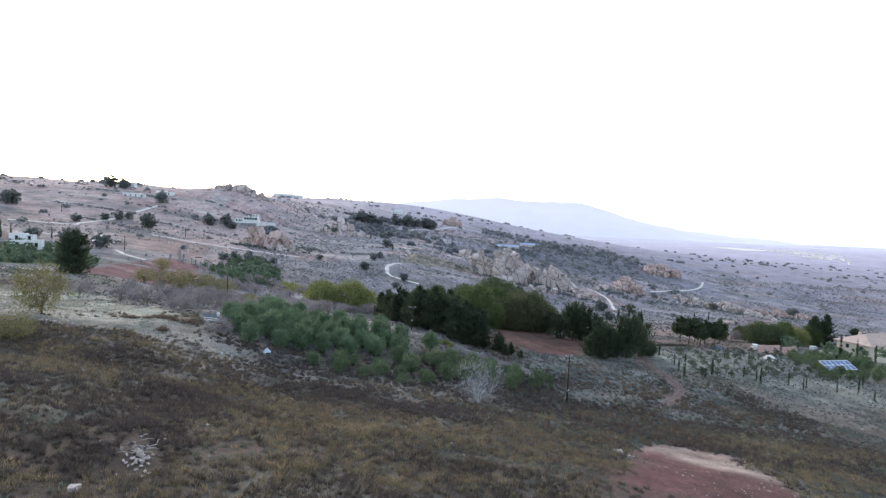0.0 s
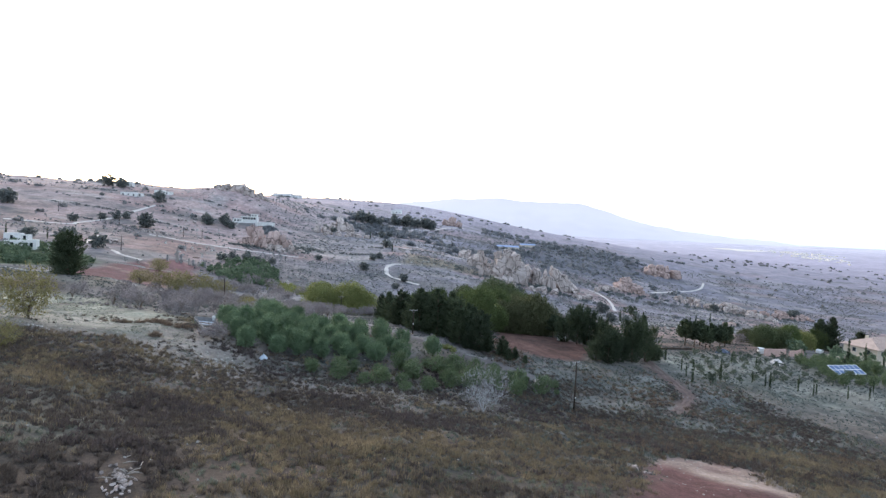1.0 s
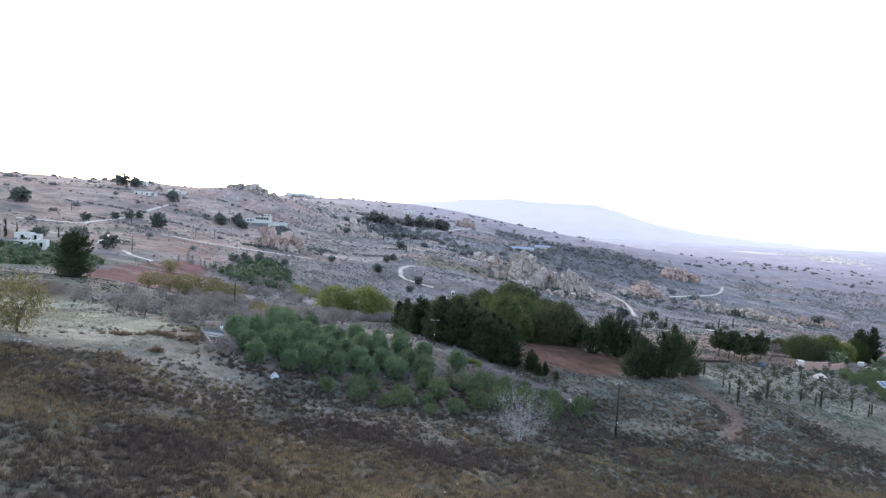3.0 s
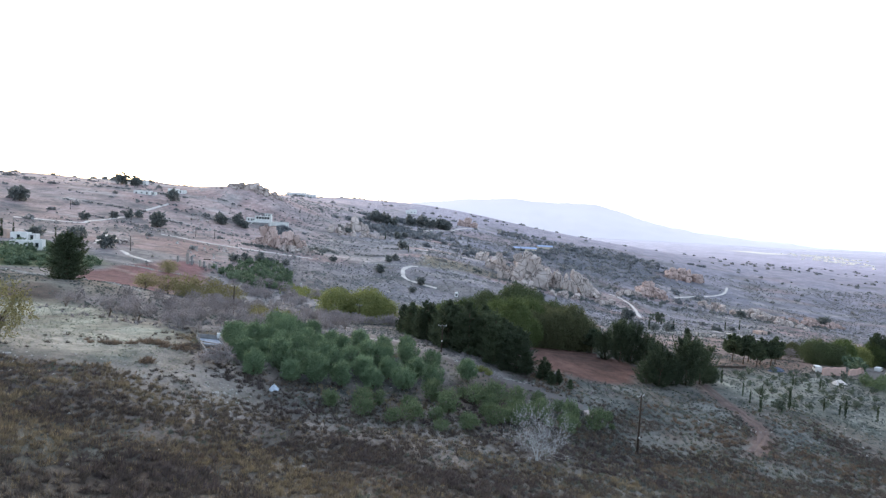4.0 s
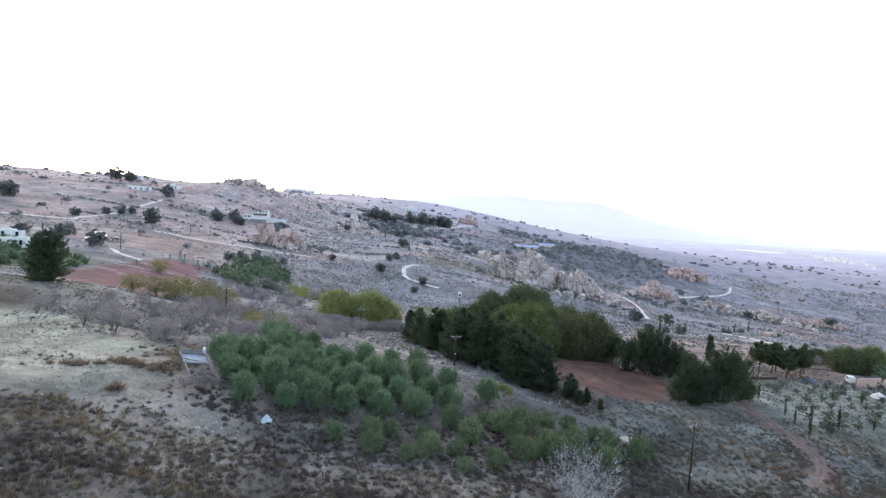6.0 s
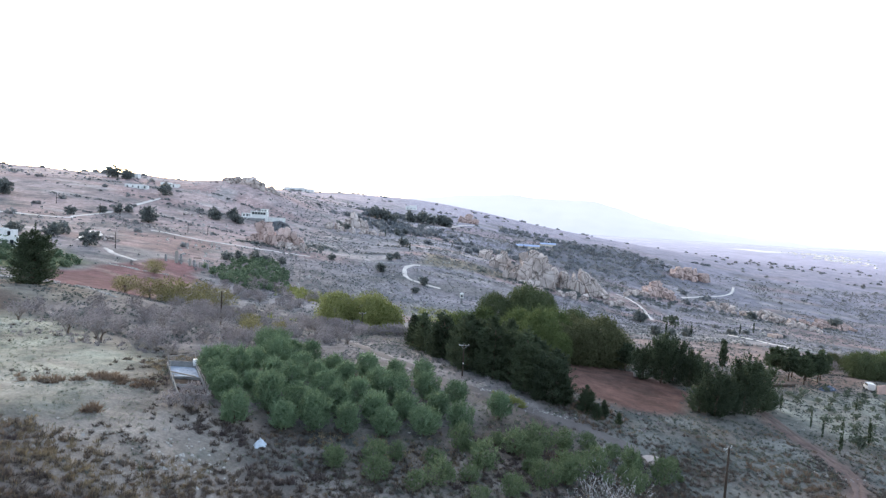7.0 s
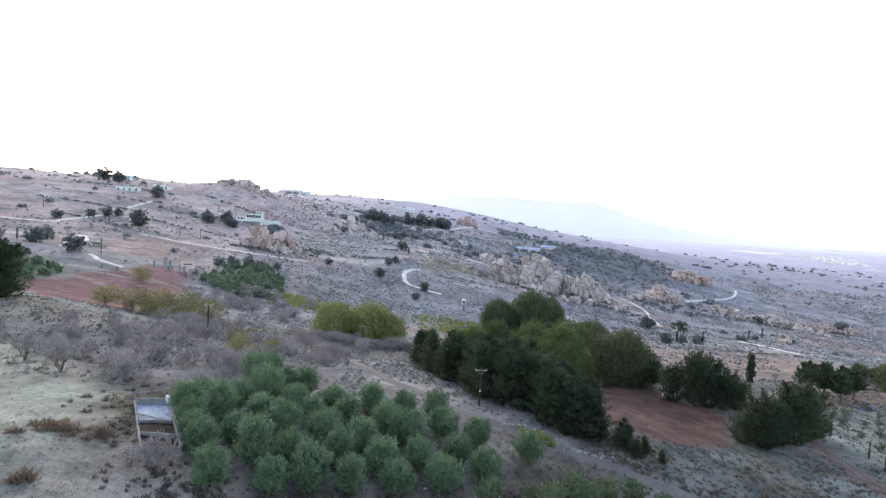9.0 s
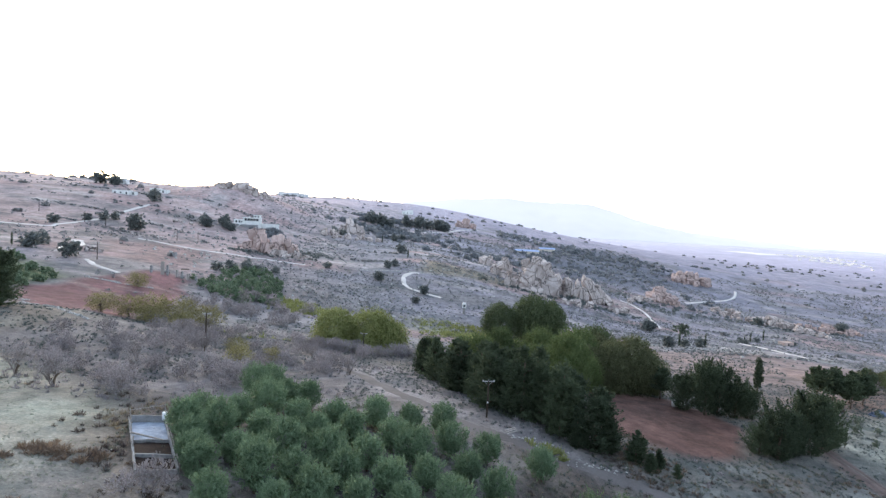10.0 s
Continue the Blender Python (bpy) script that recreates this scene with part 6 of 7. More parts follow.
# ---- the ruined pen ----
def pen():
    """Low concrete bays in a row, open to the sky."""
    ax, ay, bx, by = -45.3, 110.8, -38.0, 98.8
    turn = math.degrees(math.atan2(by - ay, bx - ax))
    z = gz((ax + bx) / 2, (ay + by) / 2)
    ob = thing("animal_pen", (ax + bx) / 2, (ay + by) / 2, z, "ruined roofless concrete animal pen with three bays", "animal pen", "", turn)
    half, w = math.hypot(bx - ax, by - ay) / 2, 3.5

    def wall(name, x0, y0, x1, y1, h, thick=0.22, mat=M_CONCRETE, label=""):
        s = Shape()
        length, a = math.hypot(x1 - x0, y1 - y0), math.atan2(y1 - y0, x1 - x0)
        sx, sy = -math.sin(a) * thick / 2, math.cos(a) * thick / 2
        n = max(2, int(length / 1.2))
        rng = random.Random(int(10 * (x0 + 20 * y0 + x1 + 90)))
        v, f = [], []
        for k in range(n + 1):
            cx, cy = x0 + (x1 - x0) * k / n, y0 + (y1 - y0) * k / n
            q = ob.matrix_basis @ Vector((cx, cy, 0))
            g_ = gz(q.x, q.y) - z
            top = g_ + h + rng.uniform(-0.05, 0.05)
            v += [(cx + sx, cy + sy, g_ - 0.5), (cx + sx, cy + sy, top), (cx - sx, cy - sy, top), (cx - sx, cy - sy, g_ - 0.5)]
        for k in range(n):
            for e in range(4):
                f.append((4 * k + e, 4 * k + (e + 1) % 4, 4 * k + 4 + (e + 1) % 4, 4 * k + 4 + e))
        f += [(0, 1, 2, 3), (4 * n + 3, 4 * n + 2, 4 * n + 1, 4 * n)]
        s.add(v, f)
        return part(name, s.mesh(name, mat), ob, label)

    wall("long_wall", -half, -w / 2, half, -w / 2, 0.5, 0.15)
    wall("long_wall", -half, w / 2, half, w / 2, 0.6, 0.15)
    for t in (-1.0, -0.1, 0.46, 1.0):
        wall("cross_wall", t * half, -w / 2 + 0.11, t * half, w / 2 - 0.11, 0.5 if t > -1 else 1.0, 0.16)

    def floor(name, t0, t1, mat, lift, label):
        v, f = [], []
        for k in range(9):
            for j in range(6):
                x, y = half * (t0 + (t1 - t0) * k / 8), (w - 0.2) * (-0.5 + j / 5)
                q = ob.matrix_basis @ Vector((x, y, 0))
                v.append((x, y, gz(q.x, q.y) - z + lift + random.Random(k * 7 + j).uniform(0, 0.07)))
        for k in range(8):
            for j in range(5):
                f.append((6 * k + j, 6 * k + 6 + j, 6 * k + 7 + j, 6 * k + 1 + j))
        part(name, mesh_from(name, v, f, mat, True), ob, label)

    floor("rubble_floor", -0.98, -0.12, M_BLUEGREY, 0.2, "bluish plaster rubble floor")
    # shallow floors whose near-black colour stands for shade in deeper bays
    floor("earth_floor", -0.08, 0.44, M_SHADEDEARTH, 0.14, "dark earth floor with bay shade painted in")
    floor("earth_floor", 0.48, 0.98, M_SHADEDEARTH, 0.14, "dark earth floor with bay shade painted in")
    for x, y in ((-half, -w / 2), (-half, w / 2), (-0.55 * half, -w / 2), (0.2 * half, -w / 2)):
        part("post", Shape().tube([(x, y, -0.3), (x + 0.1, y, 1.2), (x + 0.16, y, 1.9)], [0.06, 0.055, 0.05], 6).mesh("post", M_TIMBER), ob)
    for side in (-1, 1):
        for k in range(6):
            px = half * (-0.96 + 1.92 * k / 5)
            q = ob.matrix_basis @ Vector((px, side * w / 2, 0))
            part("post", Shape().tube([(px, side * (w / 2 + 0.14), gz(q.x, q.y) - z - 0.3), (px + 0.03, side * (w / 2 + 0.14), gz(q.x, q.y) - z + 1.05)], [0.05, 0.04], 5).mesh("post", M_TIMBER), ob)
        ends = [ob.matrix_basis @ Vector((e * half, side * w / 2, 0)) for e in (-1, 1)]
        part("rail", Shape().tube([(-half, side * (w / 2 + 0.14), gz(ends[0].x, ends[0].y) - z + 0.95), (half, side * (w / 2 + 0.14), gz(ends[1].x, ends[1].y) - z + 0.9)], [0.045, 0.04], 5).mesh("rail", M_TIMBER), ob)
    part("rail", Shape().tube([(-half + 0.14, -w / 2, 1.7), (-half + 0.1, 0, 1.75), (-half + 0.14, w / 2, 1.85)], [0.04, 0.04, 0.04], 5).mesh("rail", M_TIMBER), ob)
    part("beam", Shape().tube([(-0.36 * half, -w / 2, 0.75), (0.06 * half, w * 0.28, 0.62)], [0.11, 0.09], 7).mesh("beam", M_TIMBER), ob, "fallen pale timber beam")
    q = ob.matrix_basis @ Vector((-half, w / 2, 0))
    can = thing("plastic_barrel", q.x, q.y, gz(q.x, q.y) + 0.55, "white plastic barrel on the pen's corner", "barrel")
    part("body", Shape().tube([(0, 0, 0), (0, 0, 0.1), (0, 0, 0.85), (0, 0, 0.95)], [0.26, 0.32, 0.32, 0.22], 12).mesh("body", M_WHITE, True), can)
    part("cap", Shape().tube([(0.1, 0, 0.94), (0.1, 0, 1.02)], [0.08, 0.08], 8).mesh("cap", M_IRON), can)


pen()


# ---- litter ----
def crumpled(name, x, y, w, d, h, mat, label, category, seed, turn=0.0):
    """A crumpled sheet draped into a heap."""
    rng = np.random.default_rng(seed)
    n = 12
    v, f = [], []
    for i in range(n + 1):
        for j in range(n + 1):
            u, t = i / n - 0.5, j / n - 0.5
            z = h * max(0.0, 1 - 3.2 * (u * u + t * t)) * (0.7 + 0.6 * float(vnoise(u * 9, t * 9, 1.0, seed))) + 0.05 * rng.uniform()
            v.append((u * w * (1 + 0.25 * rng.uniform(-1, 1)), t * d * (1 + 0.25 * rng.uniform(-1, 1)), z))
    for i in range(n):
        for j in range(n):
            a = i * (n + 1) + j
            f.append((a, a + 1, a + n + 2, a + n + 1))
    ob = new(name, mesh_from(name, v, f, mat))
    ob.matrix_basis = pose(x, y, gz(x, y) + 0.02, 0, 0, turn)
    return tagged(ob, label, category)


crumpled("plastic_sheet", -27.2, 90.6, 1.2, 0.9, 0.7, M_SHEET, "crumpled pale blue plastic sheet on the scrub", "plastic sheet", 3, 30)
crumpled("plastic_sheet", 13.2, 107.2, 0.6, 0.4, 0.3, M_SHEET, "small blue plastic bag in the grass", "plastic bag", 5, 10)
crumpled("tarpaulin", 99, 181, 6.0, 2.6, 1.2, M_BLUETARP, "dark blue tarpaulin over a heap", "tarpaulin", 4, 25)
crumpled("soil_heap", 112, 172, 5.0, 3.0, 1.2, M_DIRTROAD, "pale heap of spoil on the terrace", "spoil heap", 7, 40)


def rubble_pile():
    ob = thing("rubble_pile", -21.0, 39.3, gz(-21.0, 39.3), "heap of white stones and grey broken sticks", "rubble pile")
    rng = random.Random(8)
    for k in range(90):
        a, r_ = rng.uniform(0, 6.28), abs(rng.gauss(0, 0.85))
        y = -0.4 + 2.7 * r_ * math.sin(a)
        x = 0.75 * r_ * math.cos(a) - 0.56 * y
        z = gz(-21 + x, 39.3 + y) - gz(-21.0, 39.3)
        part("stone", GREY[k % 5], ob, at=pose(x, y, z + 0.06 + 0.25 * max(0, 0.8 - r_), rng.uniform(0, 90), 0, rng.uniform(0, 360))
             @ Matrix.Diagonal((rng.uniform(0.06, 0.22), rng.uniform(0.05, 0.16), rng.uniform(0.05, 0.13), 1)))
    for k in range(12):
        a = rng.uniform(0, 6.28)
        c = Vector((rng.gauss(0.2, 0.6), rng.gauss(-0.4, 0.8), 0.35 + rng.uniform(0, 0.25)))
        d = Vector((math.cos(a), math.sin(a), rng.uniform(-0.1, 0.25))) * rng.uniform(0.25, 0.55)
        part("stick", Shape().tube([c - d, c + Vector((0, 0, 0.06)), c + d], [0.025, 0.035, 0.015], 5).mesh("stick", M_TIMBER), ob)


rubble_pile()
for x, y, turn in [(-1.0, 126.5, 40)]:
    ob = thing("plank_stack", x, y, gz(x, y), "pale planks thrown beside the track", "planks", "dumped planks", turn)
    for k in range(3):
        part("plank", Shape().box(0.1 * k, 0.28 * k, 0.05 + 0.14 * k, 2.2, 0.24, 0.06).mesh("plank", M_TIMBER), ob)
kind("agave", "agave_plant", 1, lambda i: [("leaves", scrub_leaves())], "clump of pale green agave leaves", "agave", "agaves by the track")


def scrub_leaves():
    s = Shape()
    rng = random.Random(4)
    for k in range(22):
        a, el = k * 2.399, rng.uniform(0.35, 1.2)
        d = Vector((math.cos(a) * math.cos(el), math.sin(a) * math.cos(el), math.sin(el)))
        s.tube([d * 0.1, d * 0.6 + Vector((0, 0, 0.05)), d * 1.15], [0.06, 0.09, 0.012], 4)
    return s.mesh("leaves", M_YELGREEN)


for x, y, s_ in [(3.6, 121.6, 1.2), (5.2, 120.8, 1.0), (4.6, 122.6, 0.9)]:
    plant("agave", x, y, s_)


# ---- buildings ----
def openings(s_parent, side, spots, x0, y0, depth_sign, frame_mat=M_PLASTER):
    """Window frames with dark panes let into a wall; spots: offset, sill, width, height."""
    for off, sill, w, h in spots:
        if side == "x":
            px, py, bw, bd = off, y0, w, 0.12
        else:
            px, py, bw, bd = x0, off, 0.12, w
        win = part("window", Shape().box(px, py, sill - 0.08, bw + 0.16 * (side == "x"), bd + 0.16 * (side != "x"), h + 0.16).mesh("window", frame_mat), s_parent)
        dx, dy = (0, depth_sign * 0.05) if side == "x" else (depth_sign * 0.05, 0)
        part("pane", Shape().box(px + dx, py + dy, sill, bw * (1 if side != "x" else 0.94), bd * (1 if side == "x" else 0.94), h).mesh("pane", M_GLASS), win)


def house(x, y, turn, blocks, label, roof_mat=None, wall_mat=M_PLASTER, sink=1.2, name="house"):
    """A house of one or more blocks: dx, dy, width, depth, floor height, height; flat roofs with parapets."""
    z = min(gz(x + a, y + b) for a in (-4, 0, 4) for b in (-3, 0, 3))
    ob = thing(name, x, y, z, label, "house", "", turn)
    for dx, dy, w, d, z0, h in blocks:
        wall = part("wall", Shape().box(dx, dy, z0 - sink, w, d, h + sink).mesh("wall", wall_mat), ob)
        n = max(1, int(w / 4.6))
        openings(wall, "x", [(dx - w / 2 + w * (k + 0.5) / n, z0 + 0.9 if k % 2 else z0 + 0.15, 1.3, 1.25 if k % 2 else 2.05) for k in range(n)], 0, dy - d / 2, -1, wall_mat)
        if roof_mat is None:
            par = Shape()
            for px, py, pw, pd in ((dx, dy - d / 2 + 0.12, w + 0.1, 0.3), (dx, dy + d / 2 - 0.12, w + 0.1, 0.3), (dx - w / 2 + 0.12, dy, 0.3, d - 0.5), (dx + w / 2 - 0.12, dy, 0.3, d - 0.5)):
                par.box(px, py, z0 + h - 0.05, pw, pd, 0.45)
            part("roof", par.mesh("roof", wall_mat), ob)
    return ob


def crag_villa(x, y, turn):
    """The white villa in steps on its crag: terraces, a wide glazed pavilion and a small upper storey."""
    z = gz(x, y) - 1.0
    ob = thing("house", x, y, z, "large white stepped villa with terraces on the crag", "house", "", turn)

    def storey(dx, dy, w, d, z0, h, foot=0.0, over=0.5):
        wall = part("wall", Shape().box(dx, dy, z0 - foot, w, d, h + foot).mesh("wall", M_PLASTER), ob)
        part("roof", Shape().box(dx, dy, z0 + h, w + 2 * over, d + 2 * over, 0.35).mesh("roof", M_PLASTER), ob)
        return wall

    main = storey(4, 2, 15, 8, 4.6, 3.0, 7, 0.9)
    openings(main, "x", [(-1.5 + 2.6 * k, 5.0, 2.1, 2.1) for k in range(5)], 0, -2, -1)
    upper = storey(8, 3, 6, 5, 7.95, 2.2, 0, 0.6)
    openings(upper, "x", [(6.6, 8.5, 1.4, 1.1), (9.2, 8.5, 1.4, 1.1)], 0, 0.5, -1)
    wing = storey(-7, 0, 9, 7, 2.4, 3.0, 6, 0.3)
    openings(wing, "x", [(-9.4, 2.9, 1.4, 2.0), (-6.6, 2.9, 1.4, 2.0), (-4.6, 3.3, 1.0, 1.2)], 0, -3.5, -1)
    low = storey(-13, -5, 12, 6, -0.6, 2.8, 5, 0.2)
    openings(low, "x", [(-16.5, 0.0, 1.3, 1.9), (-13.5, 0.3, 1.1, 1.3), (-10.5, 0.0, 1.3, 1.9)], 0, -8, -1)
    part("terrace", Shape().box(1, -6.5, -4, 17, 9, 5.6).mesh("terrace", M_CONCRETE), ob, "pale stone terrace")
    part("parapet", Shape().box(1, -10.8, 1.6, 17, 0.3, 0.9).mesh("parapet", M_PLASTER), ob)
    part("terrace", Shape().box(-19, -8, -5, 11, 5, 4.2).mesh("terrace", M_PLASTER), ob)
    for k in range(9):
        part("step", Shape().box(-4.2 - 0.55 * k, -12.0, 0.9 - 0.45 * k, 0.6, 2.4, 0.5).mesh("step", M_PLASTER), ob)
    part("garden_wall", Shape().box(20, 0, -2, 17, 0.5, 5.0, -0.1).mesh("garden_wall", M_PLASTER), ob)
    part("chimney", Shape().box(0.5, 4, 7.95, 0.9, 0.9, 1.3).mesh("chimney", M_PLASTER), ob)


crag_villa(-189.8, 552, 8)
house(-220, 290, 18, [(0, 0, 7, 6, 0.6, 2.9), (5.0, 1.5, 3.5, 5, 0.4, 2.4)], "white flat-roofed house among gardens")
house(-195, 262, 18, [(0, 0, 12, 5, 1.2, 2.6), (5, -1.5, 4, 4, 1.2, 3.2)], "low white outbuilding among citrus trees")
house(-228, 289, 18, [(0, 0, 4, 4, 1.0, 3.0)], "small terracotta red shed", wall_mat=M_TILE, name="shed")
house(251.5, 445.5, 20, [(0, 0, 9, 5, 0.3, 2.6), (5.5, 1, 4, 4, 0.3, 2.0)], "low terracotta red shed in the valley", wall_mat=M_TILE, name="shed")
house(-306, 552, 5, [(0, 0, 15, 7, 0.2, 3.2), (9.5, 2, 4, 5, 0.2, 2.6)], "long white colonnaded house on the hill")
house(-294, 588, 0, [(0, 0, 9, 7, 0.3, 3.8), (8, 1, 8, 6, 0.3, 2.8)], "white hillside house above a dark tree")
house(-343, 618, 0, [(0, 0, 8, 6, 1.0, 4.5)], "white house beneath tall trees")
house(-62, 955, 0, [(0, 0, 12, 8, 4.0, 6.0), (-9, 1, 7, 6, 4.0, 4.0)], "white house on the wooded knoll")
house(-272, 980, 0, [(0, 0, 34, 10, 1.0, 6.0), (26, 0, 16, 8, 1.0, 4.5)], "pale villas on the far crest")


def farm_shed(x, y, w, d, turn, label):
    ob = thing("farm_shed", x, y, gz(x, y), label, "shed", "blue roofed sheds", turn)
    part("wall", Shape().box(0, 0, -2, w, d, 5.0).mesh("wall", M_CREAM), ob)
    s = Shape()
    s.add([(-w / 2 - 0.6, -d / 2 - 0.6, 3.0), (w / 2 + 0.6, -d / 2 - 0.6, 3.0), (w / 2 + 0.6, 0, 5.2), (-w / 2 - 0.6, 0, 5.2), (-w / 2 - 0.6, d / 2 + 0.6, 3.0), (w / 2 + 0.6, d / 2 + 0.6, 3.0),
           (-w / 2 - 0.6, -d / 2 - 0.6, 3.2), (w / 2 + 0.6, -d / 2 - 0.6, 3.2), (w / 2 + 0.6, 0, 5.4), (-w / 2 - 0.6, 0, 5.4), (-w / 2 - 0.6, d / 2 + 0.6, 3.2), (w / 2 + 0.6, d / 2 + 0.6, 3.2)],
          [(6, 7, 8, 9), (9, 8, 11, 10), (0, 3, 2, 1), (3, 4, 5, 2), (0, 1, 7, 6), (4, 10, 11, 5), (1, 2, 8, 7), (2, 5, 11, 8), (0, 6, 9, 3), (3, 9, 10, 4)])
    part("roof", s.mesh("roof", M_BLUEROOF), ob, "faded blue sheet roof")


farm_shed(108, 770, 32, 6.5, 4, "long shed with a faded blue roof")
farm_shed(148, 835, 24, 5.5, 12, "smaller shed with a blue roof")


def villa():
    """The villa with a hipped tile roof behind a white garden wall."""
    x, y, turn = 176.5, 208, 20
    z = gz(x, y) + 1.3
    w, d, h = 24.0, 12.0, 4.6
    ob = thing("villa", x, y, z, "cream single-storey villa with a hipped terracotta roof", "house", "", turn)
    wall = part("wall", Shape().box(0, 0, -2.5, w, d, h + 2.5).mesh("wall", M_CREAM), ob)
    openings(wall, "x", [(-9, 2.2, 1.4, 1.5), (-5, 1.6, 1.2, 2.3), (-1, 2.2, 1.4, 1.5), (3, 2.2, 1.4, 1.5), (7, 1.6, 1.2, 2.3)], 0, -d / 2, -1)
    openings(wall, "y", [(-3, 2.2, 1.3, 1.5), (2, 2.2, 1.3, 1.5)], -w / 2, 0, -1)
    e, rise = 1.0, 3.2
    s = Shape()
    a, b = w / 2 + e, d / 2 + e
    s.add([(-a, -b, h), (a, -b, h), (a, b, h), (-a, b, h), (-a + b, 0, h + rise), (a - b, 0, h + rise), (-a, -b, h - 0.22), (a, -b, h - 0.22), (a, b, h - 0.22), (-a, b, h - 0.22)],
          [(0, 1, 5, 4), (1, 2, 5), (2, 3, 4, 5), (3, 0, 4), (0, 6, 7, 1), (1, 7, 8, 2), (2, 8, 9, 3), (3, 9, 6, 0), (9, 8, 7, 6)])
    roof = part("roof", s.mesh("roof", M_TILE), ob, "hipped terracotta roof")
    bar = Shape()
    for k in range(30):
        t = -a + 0.5 + (2 * a - 1.0) * k / 29
        reach = min(1.0, (a - abs(t)) / b)
        bar.tube([(t, -b, h + 0.03), (t, -b + b * reach, h + rise * reach + 0.03)], [0.09, 0.09], 5)
    part("tile_rows", bar.mesh("tile_rows", M_TILE), roof)
    part("chimney", Shape().box(-w * 0.28, 1.0, h + 1.2, 0.9, 0.9, 2.6, 0, 0.05).mesh("chimney", M_CREAM), roof)
    porch = part("porch", Shape().box(4, -d / 2 - 2.2, h - 1.4, 10, 4.4, 0.25).mesh("porch", M_TILE), ob)
    for k in range(4):
        part("column", Shape().tube([(-0.6 + 3.1 * k, -d / 2 - 4.0, -1.5), (-0.6 + 3.1 * k, -d / 2 - 4.0, h - 1.4)], [0.2, 0.17], 8).mesh("column", M_PLASTER), porch)


villa()


def garden_wall(pts, height, thick, mat, label, name="garden_wall"):
    cx, cy = pts[0]
    ob = thing(name, cx, cy, gz(cx, cy), label, "wall")
    z0 = gz(cx, cy)
    for (ax, ay), (bx, by) in zip(pts, pts[1:]):
        n = max(1, int(math.hypot(bx - ax, by - ay) / 3))
        for k in range(n):
            t = (k + 0.5) / n
            mx, my = ax + (bx - ax) * t, ay + (by - ay) * t
            part("panel", Shape().box(mx - cx, my - cy, gz(mx, my) - z0 - 0.6, math.hypot(bx - ax, by - ay) / n, thick, height + 0.6, math.atan2(by - ay, bx - ax), 0.01).mesh("panel", mat), ob)
    return ob


garden_wall([(140, 190), (150, 186), (172, 189), (190, 193)], 1.8, 0.3, M_CREAM, "long cream garden wall below the villa")
garden_wall([(115.5, 184), (122, 187), (126, 188.5)], 2.6, 0.35, M_PINK, "pink plastered wall by the drive")
garden_wall([(128, 189.5), (137, 195)], 2.0, 0.35, M_PINK, "pink plastered gate wall")
garden_wall([(56, 163), (64, 168), (74, 172), (88, 178)], 0.7, 0.35, M_POLE, "low dark retaining wall across the field", "retaining_wall")


def solar(x, y, turn):
    ob = thing("solar_panels", x, y, gz(x, y), "tilted rack of blue solar panels with white frames", "solar panels", "", turn)
    tilt = pose(0, 0, 1.9, 28, 0, 0)
    fr = Shape()
    for k in range(7):
        fr.box(-5.4 + 1.8 * k, 0, -0.05, 0.16, 4.2, 0.13)
    for k in range(3):
        fr.box(0, -2.0 + 2.0 * k, -0.05, 11.0, 0.16, 0.13)
    part("frame", fr.mesh("frame", M_WHITE), ob, at=tilt)
    me = Shape().box(0, 0, 0, 1.62, 1.82, 0.05).mesh("pane", M_PANEL)
    for k in range(6):
        for j in range(2):
            part("pane", me, ob, at=tilt @ pose(-4.5 + 1.8 * k, -1.0 + 2.0 * j, 0.0))
    for k in range(4):
        for dy, h in ((-1.5, 1.15), (1.5, 2.7)):
            part("leg", Shape().tube([(-4.5 + 3 * k, dy, -0.5), (-4.5 + 3 * k, dy, h)], [0.06, 0.06], 6).mesh("leg", M_IRON), ob)


solar(127.5, 162.5, 12)


def vehicle(x, y, turn, w, length, h, mat, label, name="van", cab=0.35):
    """A parked van or car with body, glass and wheels."""
    ob = thing(name, x, y, gz(x, y), label, name, "", turn)
    s = Shape()
    hw, hl = w / 2, length / 2
    prof = [(-hl, 0.4), (hl, 0.4), (hl, 0.4 + h * 0.36), (hl - length * 0.14, 0.4 + h * 0.42), (hl - length * cab, 0.4 + h * 0.8), (-hl + 0.1, 0.4 + h * 0.8), (-hl, 0.4 + h * 0.45)]
    n = len(prof)
    s.add([(p, -hw, q) for p, q in prof] + [(p, hw, q) for p, q in prof], [tuple(range(n)), tuple(range(n, 2 * n))[::-1]] + [(i, i + n, (i + 1) % n + n, (i + 1) % n) for i in range(n)])
    part("body", s.mesh("body", mat), ob)
    for sy in (-1, 1):
        part("window", Shape().box(-length * 0.05, sy * (hw + 0.005), 0.4 + h * 0.48, length * 0.5, 0.02, h * 0.24).mesh("window", M_GLASS), ob)
        for sx in (-1, 1):
            c = (sx * hl * 0.62, sy * hw)
            part("wheel", Shape().tube([(c[0], c[1] - 0.12, 0.34), (c[0], c[1] + 0.12, 0.34)], [0.34, 0.34], 14).mesh("wheel", M_TYRE), ob)
    return ob


vehicle(118.0, 190, 70, 1.7, 3.6, 2.2, M_WHITE, "white van parked by the pink wall", "van", 0.25)
vehicle(152, 207, 40, 1.8, 4.2, 1.5, M_WHITE, "white car parked under the villa's trees", "car", 0.36)


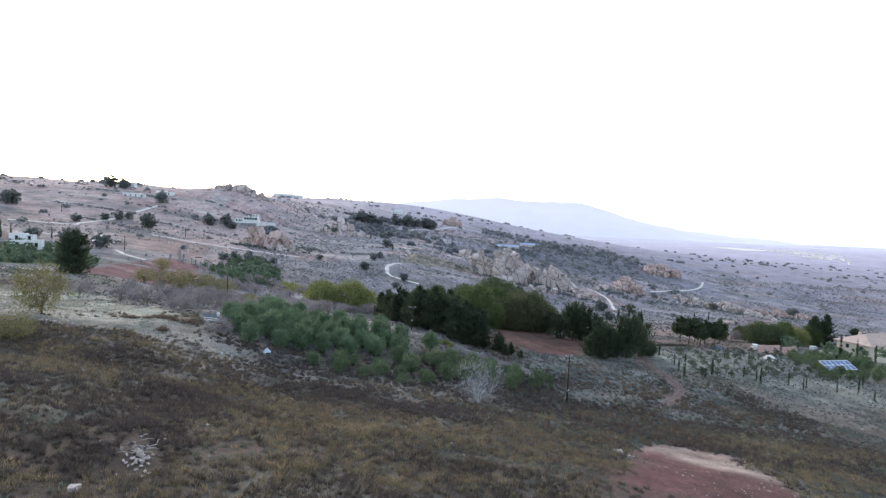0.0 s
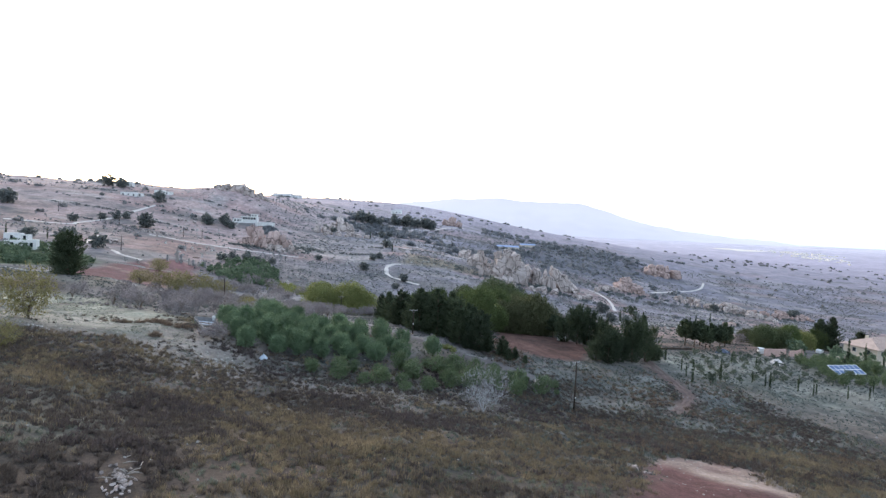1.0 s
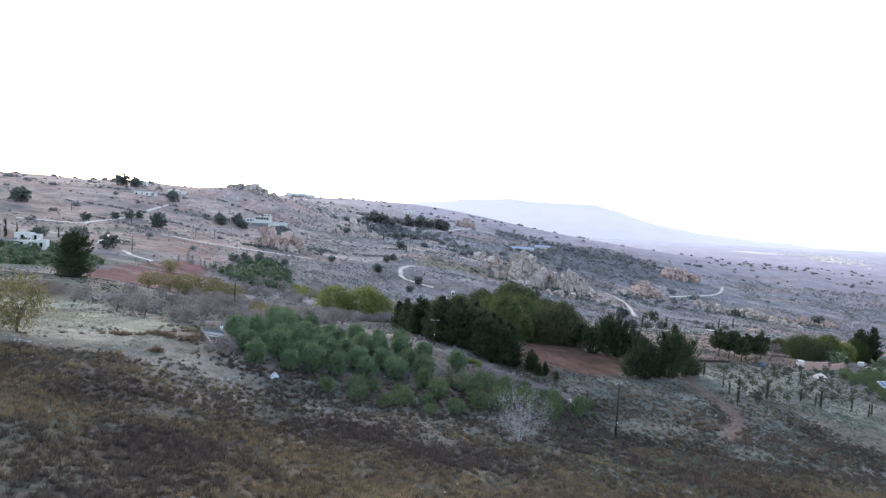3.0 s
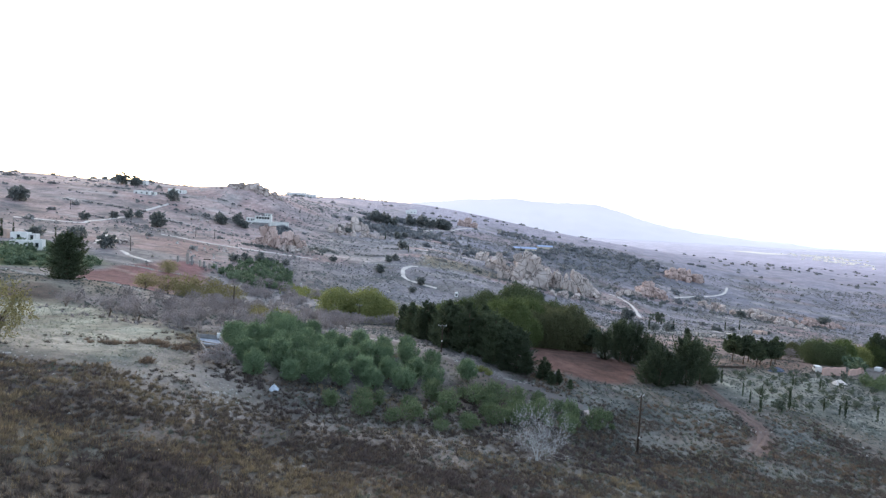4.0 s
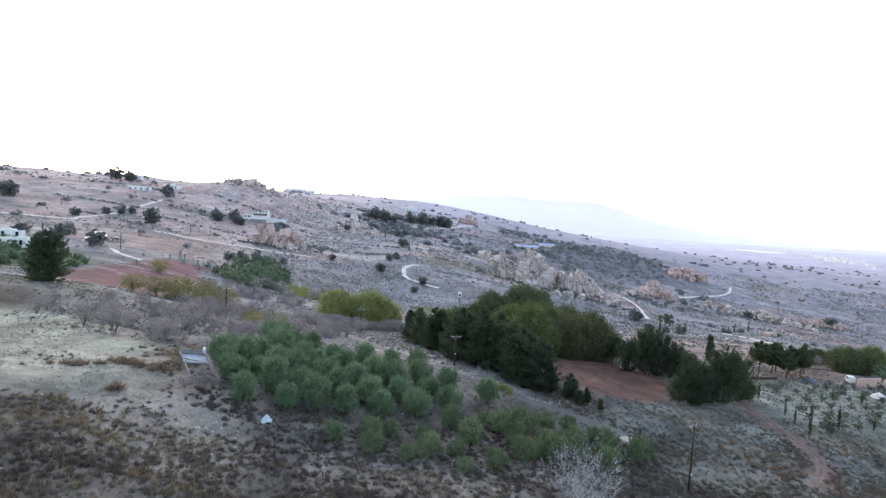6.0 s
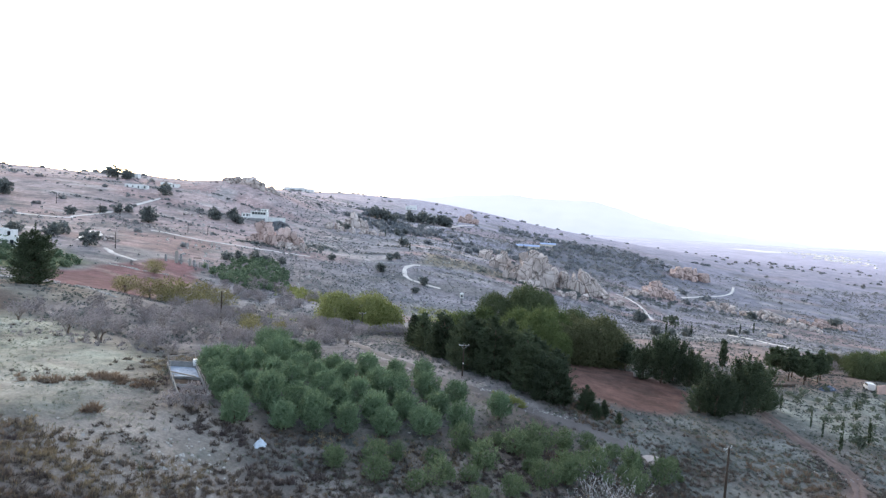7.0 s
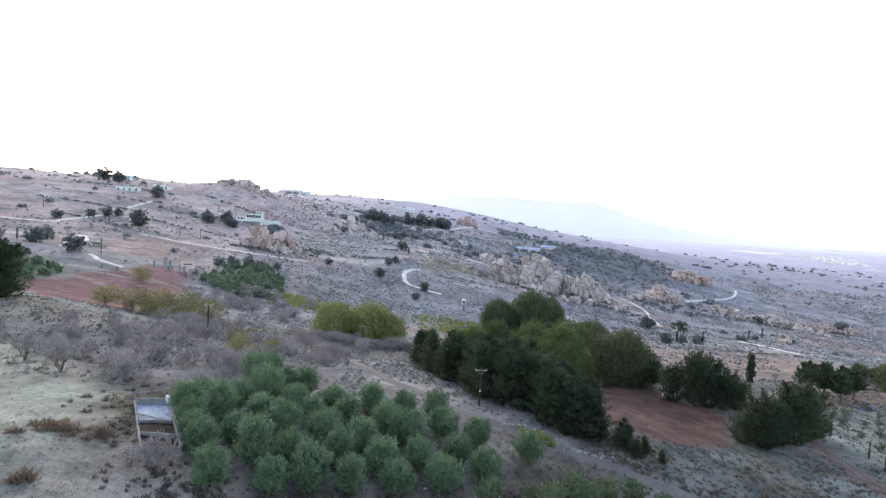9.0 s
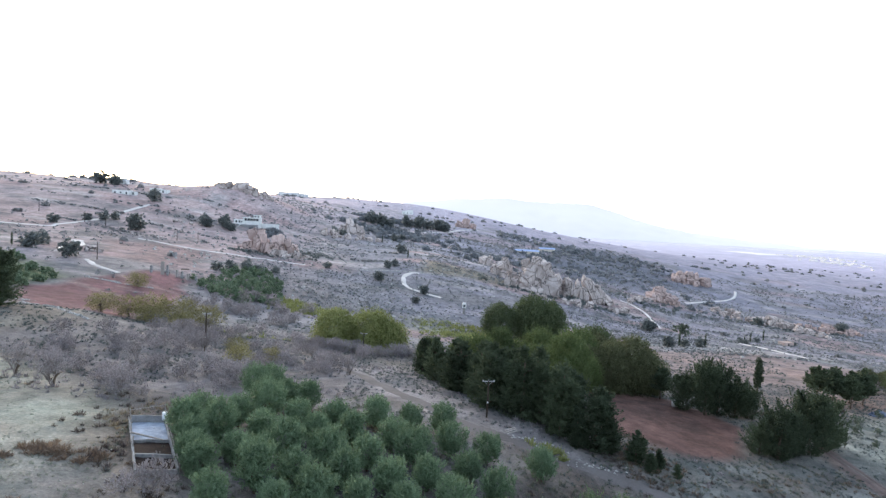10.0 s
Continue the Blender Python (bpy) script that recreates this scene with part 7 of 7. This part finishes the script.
def tank(x, y):
    ob = thing("metal_drum", x, y, gz(x, y), "white metal drum lying on its side by the field", "drum")
    part("barrel", Shape().tube([(-1.2, 0.4, 0.85), (-1.1, 0.37, 0.85), (0, 0, 0.85), (1.1, -0.37, 0.85), (1.2, -0.4, 0.85)], [0.65, 0.8, 0.8, 0.8, 0.65], 16).mesh("barrel", M_WHITE, True), ob)
    for k in (-0.9, 0.9):
        part("cradle", Shape().box(k, -0.3 * k, -0.3, 0.3, 1.5, 0.5, 0, 0.03).mesh("cradle", M_CONCRETE), ob)


tank(39.5, 161.5)


def shrine(x, y):
    ob = thing("roadside_shrine", x, y, gz(x, y), "white box shrine on a tall stone pillar", "shrine")
    part("pillar", Shape().box(0, 0, -0.5, 1.3, 1.3, 4.2, 0, 0.06).mesh("pillar", M_CONCRETE), ob)
    body = part("box", Shape().box(0, 0, 3.7, 2.2, 2.0, 2.6).mesh("box", M_PLASTER), ob)
    part("roof", Shape().box(0, 0, 6.3, 2.5, 2.3, 0.5, 0, 0.5).mesh("roof", M_PLASTER), body)
    part("pane", Shape().box(0, -1.02, 4.3, 1.2, 0.06, 1.3).mesh("pane", M_GLASS), body)


shrine(5, 366)


def ruin(x, y):
    """The pale standing pillars of a fallen barn."""
    ob = thing("ruined_barn", x, y, gz(x, y), "pale standing pillars of a ruined barn", "ruin")
    rng = random.Random(12)
    for k, (dx, h) in enumerate([(-9, 6.0), (-4.5, 10.5), (-2.6, 8.5), (1.2, 6.5), (3.2, 6.0), (5.6, 5.2), (9.0, 5.0)]):
        z = gz(x + dx, y + 0.3 * dx) - gz(x, y)
        part("pillar", Shape().box(dx, 0.3 * dx, z - 0.5, 0.9 + 0.5 * (k == 1), 0.8, h * 0.62, rng.uniform(-0.2, 0.2), 0.06).mesh("pillar", M_TIMBER if k % 2 else M_CONCRETE), ob)
    part("lintel", Shape().box(4.4, 1.3, 3.4, 3.4, 0.5, 0.4, 0.29).mesh("lintel", M_POLE), ob)


ruin(-133, 297)
